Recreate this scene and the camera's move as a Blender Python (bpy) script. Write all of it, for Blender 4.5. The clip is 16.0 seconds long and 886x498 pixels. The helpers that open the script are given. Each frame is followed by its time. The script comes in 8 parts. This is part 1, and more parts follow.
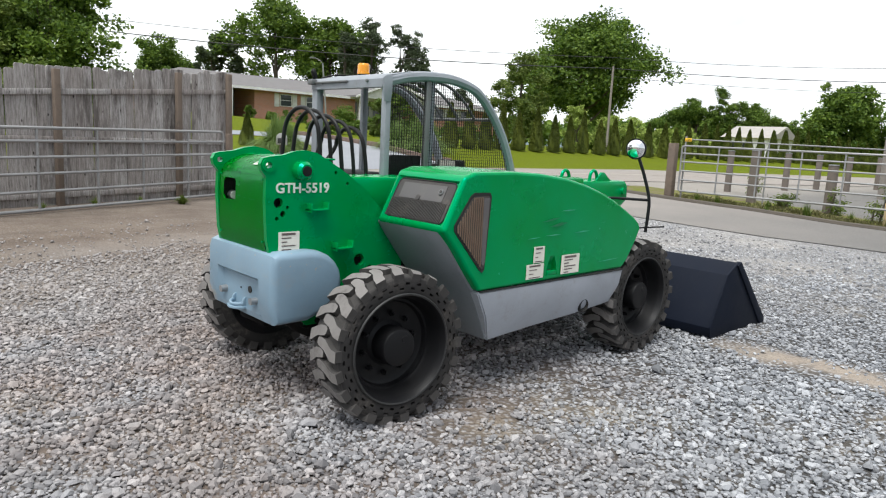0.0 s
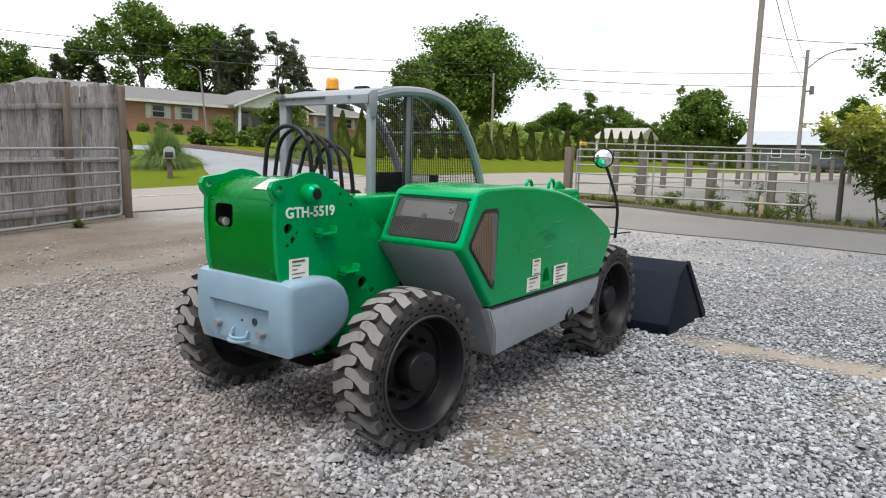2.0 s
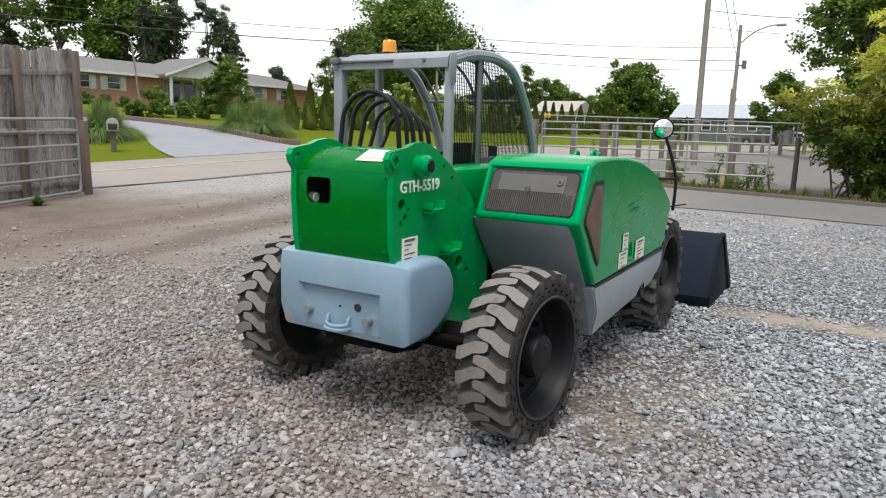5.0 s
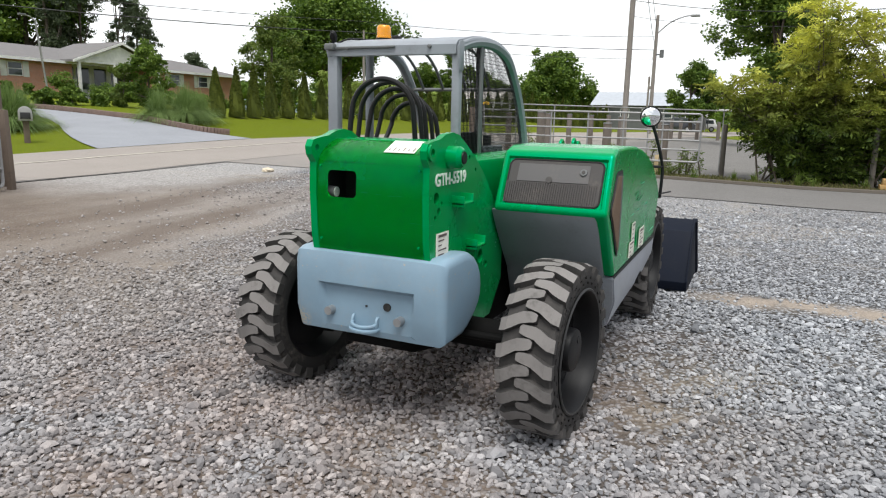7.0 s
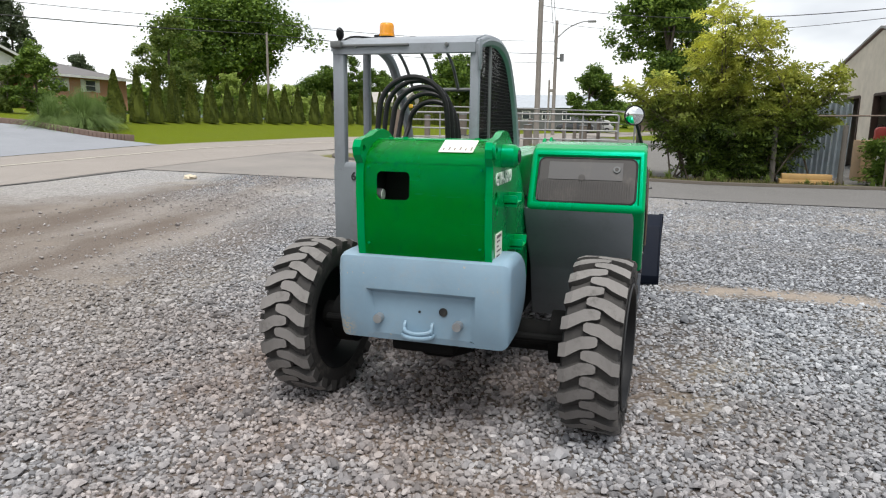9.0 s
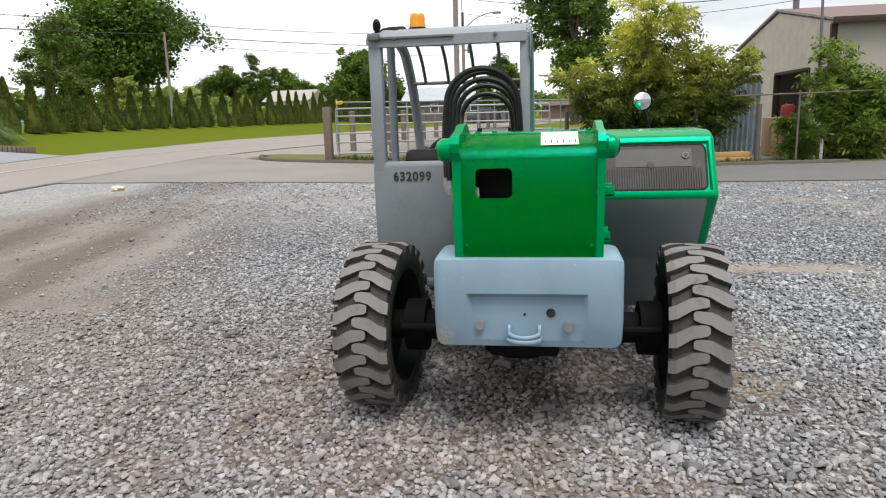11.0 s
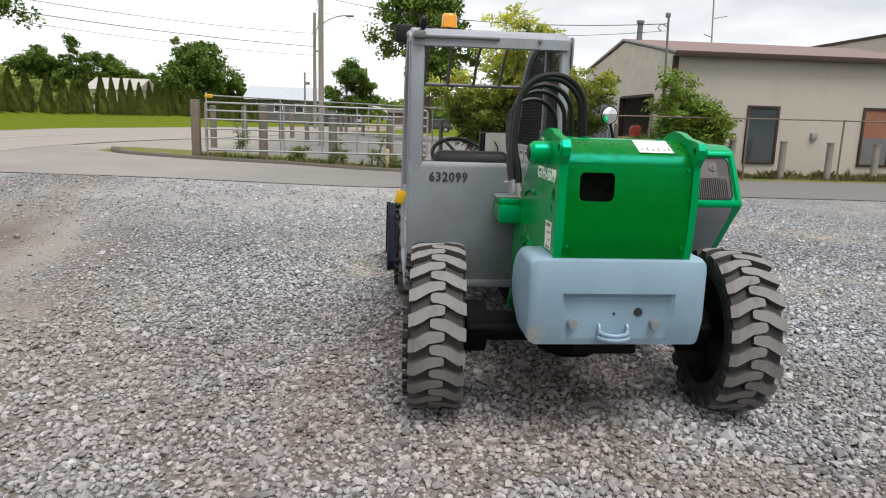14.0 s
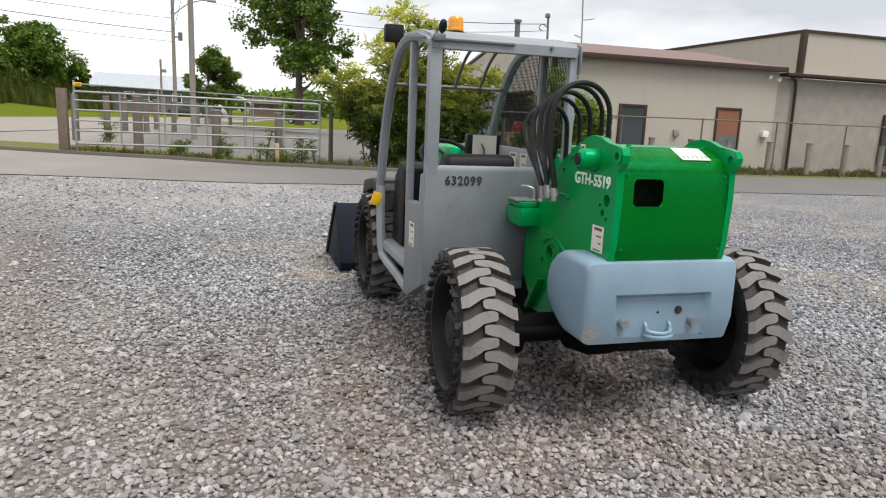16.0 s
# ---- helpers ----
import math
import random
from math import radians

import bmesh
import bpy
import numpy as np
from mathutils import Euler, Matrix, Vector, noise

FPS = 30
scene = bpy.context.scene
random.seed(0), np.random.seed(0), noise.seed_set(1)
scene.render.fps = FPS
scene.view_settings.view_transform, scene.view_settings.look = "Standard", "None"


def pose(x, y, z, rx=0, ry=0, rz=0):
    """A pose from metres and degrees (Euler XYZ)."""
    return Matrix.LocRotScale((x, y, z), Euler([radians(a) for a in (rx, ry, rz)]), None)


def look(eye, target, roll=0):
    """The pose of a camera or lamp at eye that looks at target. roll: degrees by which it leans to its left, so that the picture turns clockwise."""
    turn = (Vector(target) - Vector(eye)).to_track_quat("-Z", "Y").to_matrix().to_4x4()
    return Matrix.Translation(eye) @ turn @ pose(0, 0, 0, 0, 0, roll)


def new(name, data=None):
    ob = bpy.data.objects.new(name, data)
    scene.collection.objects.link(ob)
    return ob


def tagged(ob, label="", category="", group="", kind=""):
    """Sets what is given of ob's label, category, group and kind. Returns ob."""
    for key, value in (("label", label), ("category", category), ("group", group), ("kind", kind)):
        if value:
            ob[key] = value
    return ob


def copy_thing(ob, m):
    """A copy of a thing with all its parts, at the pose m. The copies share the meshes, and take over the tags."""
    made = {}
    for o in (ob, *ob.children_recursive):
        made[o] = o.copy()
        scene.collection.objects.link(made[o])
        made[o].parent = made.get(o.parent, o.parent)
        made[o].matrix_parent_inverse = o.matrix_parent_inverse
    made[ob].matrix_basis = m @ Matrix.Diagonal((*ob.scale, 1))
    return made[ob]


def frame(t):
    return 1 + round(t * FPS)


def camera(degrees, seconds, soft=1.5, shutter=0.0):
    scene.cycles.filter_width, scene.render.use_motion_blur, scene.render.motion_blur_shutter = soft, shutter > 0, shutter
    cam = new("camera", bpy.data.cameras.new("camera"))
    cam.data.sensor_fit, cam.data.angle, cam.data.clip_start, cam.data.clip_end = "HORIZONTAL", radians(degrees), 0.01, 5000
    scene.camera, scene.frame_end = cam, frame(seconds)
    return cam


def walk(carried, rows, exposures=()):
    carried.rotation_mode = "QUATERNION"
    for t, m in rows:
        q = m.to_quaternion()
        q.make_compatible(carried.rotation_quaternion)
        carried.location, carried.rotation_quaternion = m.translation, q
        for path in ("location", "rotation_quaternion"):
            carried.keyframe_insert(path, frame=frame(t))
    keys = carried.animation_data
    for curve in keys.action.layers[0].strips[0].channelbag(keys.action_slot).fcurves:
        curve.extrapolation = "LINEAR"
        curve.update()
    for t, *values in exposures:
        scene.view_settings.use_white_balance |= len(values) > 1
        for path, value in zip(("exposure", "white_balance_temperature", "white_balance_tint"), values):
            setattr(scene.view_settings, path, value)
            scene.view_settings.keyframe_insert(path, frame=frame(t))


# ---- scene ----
cam = camera(66.6, 16.0, soft=1.15)
METRES, EYE, TILT, LEAN, TURN = 5.725, 1.5, 0.0, 0.0, -43.0
ROWS = [
    (0.0, 0.0, 0.0, 0.0, 0.45, -9.01, -2.84),
    (0.5, -0.0322, 0.0144, 0.0047, -1.49, -8.18, -1.13),
    (1.0, -0.0551, 0.0249, 0.0022, -2.21, -9.25, -2.94),
    (1.5, -0.0841, 0.0254, 0.0032, -5.36, -8.8, -1.9),
    (2.0, -0.1215, 0.022, 0.0057, -9.79, -8.11, -1.35),
    (2.5, -0.1462, 0.0206, 0.0032, -8.15, -8.86, -2.69),
    (3.0, -0.1605, 0.0322, 0.0025, -8.37, -8.85, -1.11),
    (3.5, -0.1901, 0.0549, 0.0056, -11.03, -8.21, 1.47),
    (4.0, -0.2113, 0.0721, 0.0028, -11.15, -9.8, -1.32),
    (6.5, -0.333, 0.1391, -0.0035, -21.46, -10.59, 0.75),
    (7.0, -0.3382, 0.1496, -0.0025, -21.97, -11.08, -1.22),
    (7.5, -0.3524, 0.1561, -0.0035, -24.54, -10.7, -1.48),
    (8.0, -0.3875, 0.1674, -0.003, -30.52, -10.73, 0.43),
    (8.5, -0.4207, 0.1846, -0.0038, -29.58, -11.45, -2.23),
    (9.0, -0.436, 0.2125, -0.0082, -30.3, -10.66, -0.71),
    (9.5, -0.4512, 0.2429, -0.0075, -31.94, -11.26, -0.18),
    (12.0, -0.5771, 0.3497, -0.0071, -43.04, -10.94, 0.0),
    (12.5, -0.5865, 0.3662, -0.0067, -45.31, -11.09, -2.51),
    (13.0, -0.616, 0.3905, -0.007, -49.93, -10.69, -1.07),
    (13.5, -0.6542, 0.4222, -0.0071, -51.31, -11.5, -0.25),
    (14.0, -0.6705, 0.452, -0.0113, -51.86, -10.76, -1.73),
    (14.5, -0.6824, 0.4885, -0.01, -56.84, -11.77, -1.83),
    (15.0, -0.6994, 0.5155, -0.009, -60.45, -10.75, -3.1),
    (15.5, -0.7302, 0.5476, -0.0049, -64.17, -11.94, -1.04),
    (16.0, -0.7457, 0.5775, -0.0057, -63.33, -10.98, -2.42),
]
walk(cam, [(t, pose(0, 0, EYE, TILT, LEAN, TURN) @ pose(METRES * x, METRES * y, METRES * z, 90 + pitch, roll, yaw)) for t, x, y, z, yaw, pitch, roll in ROWS],
     [(0.0, 0.50, 6380, 8), (2.0, 0.45, 6400, 8), (4.0, 0.38, 6450, 9), (7.0, 0.38, 6450, 9), (10.0, 0.36, 6480, 9), (13.0, 0.37, 6540, 9), (16.0, 0.38, 6590, 10)])

# ---------------------------------------------------------------- light
world = bpy.data.worlds.new("overcast_sky")
scene.world = world
world.use_nodes = True
wn = world.node_tree.nodes
wl = world.node_tree.links
wn.clear()
w_out = wn.new("ShaderNodeOutputWorld")
w_bg = wn.new("ShaderNodeBackground")
w_sky = wn.new("ShaderNodeTexSky")
w_sky.sky_type = "NISHITA"
w_sky.sun_disc = False
w_sky.sun_elevation = radians(66)
w_sky.sun_rotation = radians(243)
w_co = wn.new("ShaderNodeTexCoord")
w_map = wn.new("ShaderNodeMapping")
w_map.inputs["Scale"].default_value = (1.0, 1.0, 3.2)
w_noise = wn.new("ShaderNodeTexNoise")
w_noise.inputs["Scale"].default_value = 1.7
w_noise.inputs["Detail"].default_value = 5
w_noise.inputs["Roughness"].default_value = 0.55
w_ramp = wn.new("ShaderNodeValToRGB")
w_ramp.color_ramp.elements[0].position = 0.36
w_ramp.color_ramp.elements[0].color = (5.9, 6.15, 6.6, 1)
w_ramp.color_ramp.elements[1].position = 0.62
w_ramp.color_ramp.elements[1].color = (11.2, 11.3, 11.4, 1)
w_mix = wn.new("ShaderNodeMixRGB")
w_mix.inputs[0].default_value = 0.9
wl.new(w_co.outputs["Generated"], w_map.inputs["Vector"])
wl.new(w_map.outputs["Vector"], w_noise.inputs["Vector"])
w_sep = wn.new("ShaderNodeSeparateXYZ")
w_lean = wn.new("ShaderNodeMath")
w_lean.operation = "MULTIPLY_ADD"
w_lean.inputs[1].default_value = 0.3
wl.new(w_co.outputs["Generated"], w_sep.inputs[0])
wl.new(w_sep.outputs[1], w_lean.inputs[0])
wl.new(w_noise.outputs["Fac"], w_lean.inputs[2])
wl.new(w_lean.outputs[0], w_ramp.inputs["Fac"])
wl.new(w_sky.outputs["Color"], w_mix.inputs[1])
wl.new(w_ramp.outputs["Color"], w_mix.inputs[2])
wl.new(w_mix.outputs["Color"], w_bg.inputs["Color"])
w_bg.inputs["Strength"].default_value = 0.093
wl.new(w_bg.outputs["Background"], w_out.inputs["Surface"])

sun_data = bpy.data.lights.new("sun", "SUN")
sun_data.energy = 2.7
sun_data.angle = radians(35)
sun_data.color = (1.0, 0.975, 0.94)
sun = new("sun", sun_data)
sun.matrix_world = look((-5.2, -2.6, 13), (0, 0, 0))


# ---------------------------------------------------------------- materials
class Mat:
    """A node material with a principled shader and short ways to add texture."""

    def __init__(self, name, color, rough=0.6, metal=0.0, coat=0.0, spec=0.5):
        self.m = bpy.data.materials.new(name)
        self.m.use_nodes = True
        self.n = self.m.node_tree.nodes
        self.l = self.m.node_tree.links
        self.b = self.n["Principled BSDF"]
        self.color = (*color, 1)
        self.b.inputs["Base Color"].default_value = self.color
        self.b.inputs["Roughness"].default_value = rough
        self.b.inputs["Metallic"].default_value = metal
        self.b.inputs["Coat Weight"].default_value = coat
        self.b.inputs["Coat Roughness"].default_value = 0.25
        self.b.inputs["Specular IOR Level"].default_value = spec
        self.pos = self.n.new("ShaderNodeNewGeometry").outputs["Position"]
        self.rough = rough

    def node(self, kind, **values):
        nd = self.n.new(kind)
        for key, v in values.items():
            nd.inputs[key.replace("_", " ")].default_value = v
        return nd

    def stretch(self, scale, vec=None):
        nd = self.n.new("ShaderNodeMapping")
        nd.inputs["Scale"].default_value = scale
        self.l.new(vec or self.pos, nd.inputs["Vector"])
        return nd.outputs["Vector"]

    def noise(self, scale, detail=4, rough=0.6, vec=None):
        nd = self.node("ShaderNodeTexNoise", Scale=scale, Detail=detail, Roughness=rough)
        self.l.new(vec or self.pos, nd.inputs["Vector"])
        return nd.outputs["Fac"]

    def span(self, fac, a, b, x=0.0, y=1.0):
        nd = self.n.new("ShaderNodeMapRange")
        for i, v in ((1, a), (2, b), (3, x), (4, y)):
            nd.inputs[i].default_value = v
        self.l.new(fac, nd.inputs[0])
        return nd.outputs[0]

    def math(self, op, a, b=None):
        nd = self.n.new("ShaderNodeMath")
        nd.operation = op
        for i, v in ((0, a), (1, b)):
            if v is None:
                continue
            if isinstance(v, (int, float)):
                nd.inputs[i].default_value = v
            else:
                self.l.new(v, nd.inputs[i])
        return nd.outputs[0]

    def mix(self, fac, a, b, blend="MIX"):
        nd = self.n.new("ShaderNodeMixRGB")
        nd.blend_type = blend
        for i, v in ((0, fac), (1, a), (2, b)):
            if isinstance(v, (int, float)):
                nd.inputs[i].default_value = v
            elif isinstance(v, tuple):
                nd.inputs[i].default_value = (*v, 1) if len(v) == 3 else v
            else:
                self.l.new(v, nd.inputs[i])
        return nd.outputs[0]

    def paint(self, col):
        self.l.new(col, self.b.inputs["Base Color"])
        return self

    def gloss(self, fac):
        self.l.new(fac, self.b.inputs["Roughness"])
        return self

    def bump(self, fac, strength=0.3, distance=0.01):
        nd = self.node("ShaderNodeBump", Strength=strength, Distance=distance)
        self.l.new(fac, nd.inputs["Height"])
        self.l.new(nd.outputs["Normal"], self.b.inputs["Normal"])
        return self

    def random(self):
        return self.n.new("ShaderNodeObjectInfo").outputs["Random"]

    def island(self):
        return self.n.new("ShaderNodeNewGeometry").outputs["Random Per Island"]


def worn(name, color, rough=0.5, dirt=(0.2, 0.18, 0.15), much=0.35, metal=0.0, coat=0.0, fine=60, spec=0.5, relief=0.12):
    """Painted or plain stuff with soft tone changes, dirt in blotches and fine relief."""
    m = Mat(name, color, rough, metal, coat, spec)
    big = m.noise(2.3, 5)
    small = m.noise(fine, 3)
    c = m.mix(m.span(big, 0.3, 0.7), tuple(v * 0.86 for v in color), tuple(min(1, v * 1.12) for v in color))
    spots = m.math("MULTIPLY", m.span(m.noise(7, 6, 0.7), 0.5, 0.72), m.span(small, 0.35, 0.65))
    c = m.mix(m.math("MULTIPLY", spots, much), c, dirt)
    m.paint(c)
    m.gloss(m.span(big, 0.2, 0.8, max(0.05, rough - 0.12), min(1, rough + 0.15)))
    m.bump(small, relief, 0.004)
    return m.m


def green_enamel(name, low, high):
    """Sprayed enamel: soft tone changes, a few scuffs, a cool green sheen."""
    m = Mat(name, low, 0.3, spec=0.85)
    m.b.inputs["Specular Tint"].default_value = (0.0, 0.9, 0.82, 1)
    c = m.mix(m.span(m.noise(1.8, 5), 0.3, 0.7), low, high)
    c = m.mix(m.math("MULTIPLY", m.span(m.noise(6, 6, 0.7), 0.56, 0.75), m.span(m.noise(45, 3), 0.4, 0.65)), c, (0.0, 0.13, 0.015))
    scuff = m.math("MULTIPLY", m.span(m.noise(7, 3, 0.5, m.stretch((1.2, 1, 14))), 0.66, 0.72), m.span(m.noise(2.4, 3), 0.54, 0.68))
    c = m.mix(m.math("MULTIPLY", scuff, 0.4), c, (0.04, 0.34, 0.18))
    m.paint(c).gloss(m.span(m.noise(3, 5), 0.2, 0.8, 0.16, 0.32)).bump(m.noise(4, 3), 0.16, 0.008)
    return m.m


# one enamel in two tones: the sky's teal reflection is mixed into the first
GREEN = green_enamel("green_paint", (0.0, 0.22, 0.028), (0.0, 0.26, 0.07))
COVER_GREEN = green_enamel("green_paint_no_sky", (0.004, 0.235, 0.001), (0.0, 0.275, 0.014))
GREY_PAINT = worn("grey_paint", (0.245, 0.265, 0.29), 0.5, (0.12, 0.11, 0.1), 0.45, fine=40)
DARK_GREY = worn("dark_grey_paint", (0.13, 0.135, 0.135), 0.55, (0.08, 0.07, 0.06), 0.5)
CAB_PANEL = worn("cab_panel_grey_paint", (0.185, 0.205, 0.222), 0.5, (0.11, 0.1, 0.09), 0.4, fine=40)
SKIRT_GREY = worn("skirt_grey_paint", (0.33, 0.352, 0.392), 0.45, (0.2, 0.18, 0.15), 0.4)
cw = Mat("pale_blue_grey_paint", (0.205, 0.305, 0.385), 0.42, coat=0.15)
cc = cw.mix(cw.span(cw.noise(2.3, 5), 0.3, 0.7), (0.178, 0.265, 0.338), (0.23, 0.34, 0.43))
cc = cw.mix(cw.math("MULTIPLY", cw.span(cw.noise(7, 6, 0.7), 0.5, 0.72), cw.span(cw.noise(60, 3), 0.35, 0.65, 0, 0.35)), cc, (0.3, 0.28, 0.24))
knock = cw.n.new("ShaderNodeVectorMath")
knock.operation = "DISTANCE"
knock.inputs[1].default_value = (1.70, 3.862, 0.535)
cw.l.new(cw.pos, knock.inputs[0])
chip = cw.math("MULTIPLY", cw.span(knock.outputs["Value"], 0.07, 0.03), cw.span(cw.noise(70, 4, 0.65), 0.49, 0.53))
specks = cw.math("MULTIPLY", cw.span(cw.noise(55, 2, 0.5), 0.70, 0.73), cw.span(cw.noise(3.1, 3), 0.5, 0.58))
cc = cw.mix(cw.math("MAXIMUM", chip, specks), cc, (0.38, 0.34, 0.26))
cw.paint(cc).gloss(cw.span(cw.noise(2.3, 5), 0.2, 0.8, 0.3, 0.57)).bump(cw.noise(60, 3), 0.12, 0.004)
CW_BLUE = cw.m
BLACK_PAINT = worn("black_paint", (0.007, 0.007, 0.008), 0.45, (0.024, 0.022, 0.02), 0.4, spec=0.25)
BUCKET_PAINT = worn("bucket_paint", (0.006, 0.009, 0.018), 0.55, (0.02, 0.022, 0.028), 0.3, spec=0.12)
RUBBER = worn("black_rubber", (0.027, 0.0255, 0.025), 0.8, (0.12, 0.106, 0.093), 0.85, spec=0.25, fine=50)
TREAD = worn("dusty_tread_rubber", (0.185, 0.173, 0.165), 0.88, (0.06, 0.055, 0.05), 0.75, fine=45, relief=0.3)
UNDER_BLACK = worn("greasy_black_steel", (0.006, 0.006, 0.006), 0.75, (0.016, 0.014, 0.012), 0.5, spec=0.08)
HOSE = worn("hose_rubber", (0.007, 0.007, 0.007), 0.42, (0.03, 0.026, 0.022), 0.4, spec=0.3)
STEEL = worn("galvanised_steel", (0.42, 0.43, 0.44), 0.42, (0.25, 0.2, 0.15), 0.5, metal=0.75)
RUST = worn("rusty_steel", (0.2, 0.14, 0.1), 0.75, (0.1, 0.05, 0.03), 0.6, metal=0.3)
POLE = worn("grey_pole_wood", (0.24, 0.215, 0.19), 0.9, (0.12, 0.1, 0.09), 0.5, fine=10, relief=0.4)
GROOVE = worn("dusty_groove_rubber", (0.042, 0.039, 0.037), 0.9, (0.09, 0.08, 0.072), 0.6, fine=30)
RIM_EDGE = worn("scuffed_rim_edge", (0.022, 0.022, 0.022), 0.5, (0.02, 0.02, 0.02), 0.6)
# near-black, also the painted shade of holes and openings
DARK = worn("dark_void", (0.012, 0.012, 0.012), 0.8)
DECAL = worn("white_decal", (0.72, 0.7, 0.62), 0.5, (0.5, 0.4, 0.3), 0.4)
DECAL_INK = Mat("decal_ink", (0.12, 0.09, 0.085), 0.6).m
WHITE_PAINT = worn("white_lettering", (0.72, 0.78, 0.7), 0.55, (0.1, 0.3, 0.15), 0.6)
BLACK_INK = worn("black_lettering", (0.02, 0.02, 0.022), 0.6)
YELLOW = Mat("yellow_plastic", (0.85, 0.5, 0.02), 0.4).m
CLOTH = worn("black_vinyl", (0.009, 0.009, 0.010), 0.5, (0.03, 0.028, 0.026), 0.3, spec=0.3)
AMBER_M = Mat("amber_lens", (1.0, 0.4, 0.006), 0.2, coat=0.5)
AMBER_M.b.inputs["Transmission Weight"].default_value = 0.35
AMBER = AMBER_M.m
MIRROR = Mat("mirror_glass", (0.9, 0.9, 0.9), 0.03, 1.0).m


# ---------------------------------------------------------------- mesh helpers
from mathutils.geometry import tessellate_polygon


def mesh_of(name, bm, material, smooth=35):
    me = bpy.data.meshes.new(name)
    bmesh.ops.recalc_face_normals(bm, faces=bm.faces[:])
    bm.to_mesh(me)
    bm.free()
    for mat in material if isinstance(material, (list, tuple)) else [material]:
        me.materials.append(mat)
    if smooth:
        me.polygons.foreach_set("use_smooth", [True] * len(me.polygons))
        me.set_sharp_from_angle(angle=radians(smooth))
    return me


def part(name, bm, material, parent, label="", smooth=35):
    """Links a bmesh as one mesh object under a thing or a part."""
    ob = new(name, mesh_of(name, bm, material, smooth))
    if parent:
        ob.parent = parent
        ob.matrix_parent_inverse = parent.matrix_world.inverted()
    if label:
        ob["label"] = label
    return ob


def thing(name, label, category, at=(0, 0, 0), group="", kind="", turn=0):
    """An Empty at the base of a thing."""
    ob = new(name)
    ob.empty_display_size = 0.1
    ob.matrix_world = pose(*at, 0, 0, turn)
    return tagged(ob, label, category, group, kind)


def solid(name, bm, material, label, category, group="", kind="", smooth=35):
    return tagged(new(name, mesh_of(name, bm, material, smooth)), label, category, group, kind)


def fresh():
    return bmesh.new()


def box(bm, x0, x1, y0, y1, z0, z1, bevel=0.0, seg=2):
    v = bmesh.ops.create_cube(bm, size=1)["verts"]
    for p in v:
        p.co = ((x0 + x1) / 2 + p.co.x * (x1 - x0), (y0 + y1) / 2 + p.co.y * (y1 - y0), (z0 + z1) / 2 + p.co.z * (z1 - z0))
    if bevel:
        edges = list({e for p in v for e in p.link_edges})
        bmesh.ops.bevel(bm, geom=edges, offset=bevel, segments=seg, affect="EDGES", profile=0.5)
    return bm


def prism(bm, pts, axis, a, b, bevel=0.0, seg=2):
    """A polygon of 2D points drawn out along an axis from a to b."""
    def put(p, w):
        return {"x": (w, p[0], p[1]), "y": (p[0], w, p[1]), "z": (p[0], p[1], w)}[axis]
    lo = [bm.verts.new(put(p, a)) for p in pts]
    hi = [bm.verts.new(put(p, b)) for p in pts]
    n = len(pts)
    faces = [bm.faces.new(lo), bm.faces.new(hi[::-1])]
    for i in range(n):
        faces.append(bm.faces.new((lo[i], hi[i], hi[(i + 1) % n], lo[(i + 1) % n])))
    bmesh.ops.recalc_face_normals(bm, faces=faces)
    if bevel:
        edges = list({e for f in faces for e in f.edges})
        bmesh.ops.bevel(bm, geom=edges, offset=bevel, segments=seg, affect="EDGES", profile=0.5, clamp_overlap=True)
    return bm


def cyl(bm, p0, p1, r0, r1=None, seg=16, caps=True):
    p0, p1 = Vector(p0), Vector(p1)
    r1 = r0 if r1 is None else r1
    d = p1 - p0
    q = d.to_track_quat("Z", "Y").to_matrix()
    rings = []
    for p, r in ((p0, r0), (p1, r1)):
        rings.append([bm.verts.new(p + q @ Vector((r * math.cos(2 * math.pi * i / seg), r * math.sin(2 * math.pi * i / seg), 0))) for i in range(seg)])
    for i in range(seg):
        j = (i + 1) % seg
        bm.faces.new((rings[0][i], rings[0][j], rings[1][j], rings[1][i]))
    if caps:
        bm.faces.new(rings[0][::-1])
        bm.faces.new(rings[1])
    return bm


def smooth_line(pts, steps=6):
    """A Catmull-Rom line through points."""
    P = [Vector(p) for p in pts]
    P = [P[0] * 2 - P[1]] + P + [P[-1] * 2 - P[-2]]
    out = []
    for i in range(1, len(P) - 2):
        for k in range(steps):
            t = k / steps
            a, b, c, d = P[i - 1:i + 3]
            out.append(0.5 * ((2 * b) + (c - a) * t + (2 * a - 5 * b + 4 * c - d) * t * t + (3 * b - a - 3 * c + d) * t ** 3))
    out.append(P[-2])
    return out


def tube(bm, pts, r, seg=10, r1=None, caps=True, flat=1.0):
    """A round bar swept along points; r1: the radius at the end."""
    P = [Vector(p) for p in pts]
    n = len(P)
    up = None
    rings = []
    for i, p in enumerate(P):
        d = (P[min(i + 1, n - 1)] - P[max(i - 1, 0)]).normalized()
        if up is None:
            up = d.orthogonal().normalized()
        up = (up - d * up.dot(d)).normalized()
        side = d.cross(up)
        rr = r if r1 is None else r + (r1 - r) * i / (n - 1)
        rings.append([bm.verts.new(p + (up * math.cos(a) + side * math.sin(a) * flat) * rr) for a in (2 * math.pi * k / seg for k in range(seg))])
    for a, b in zip(rings, rings[1:]):
        for k in range(seg):
            j = (k + 1) % seg
            bm.faces.new((a[k], a[j], b[j], b[k]))
    if caps:
        bm.faces.new(rings[0][::-1])
        bm.faces.new(rings[-1])
    return bm


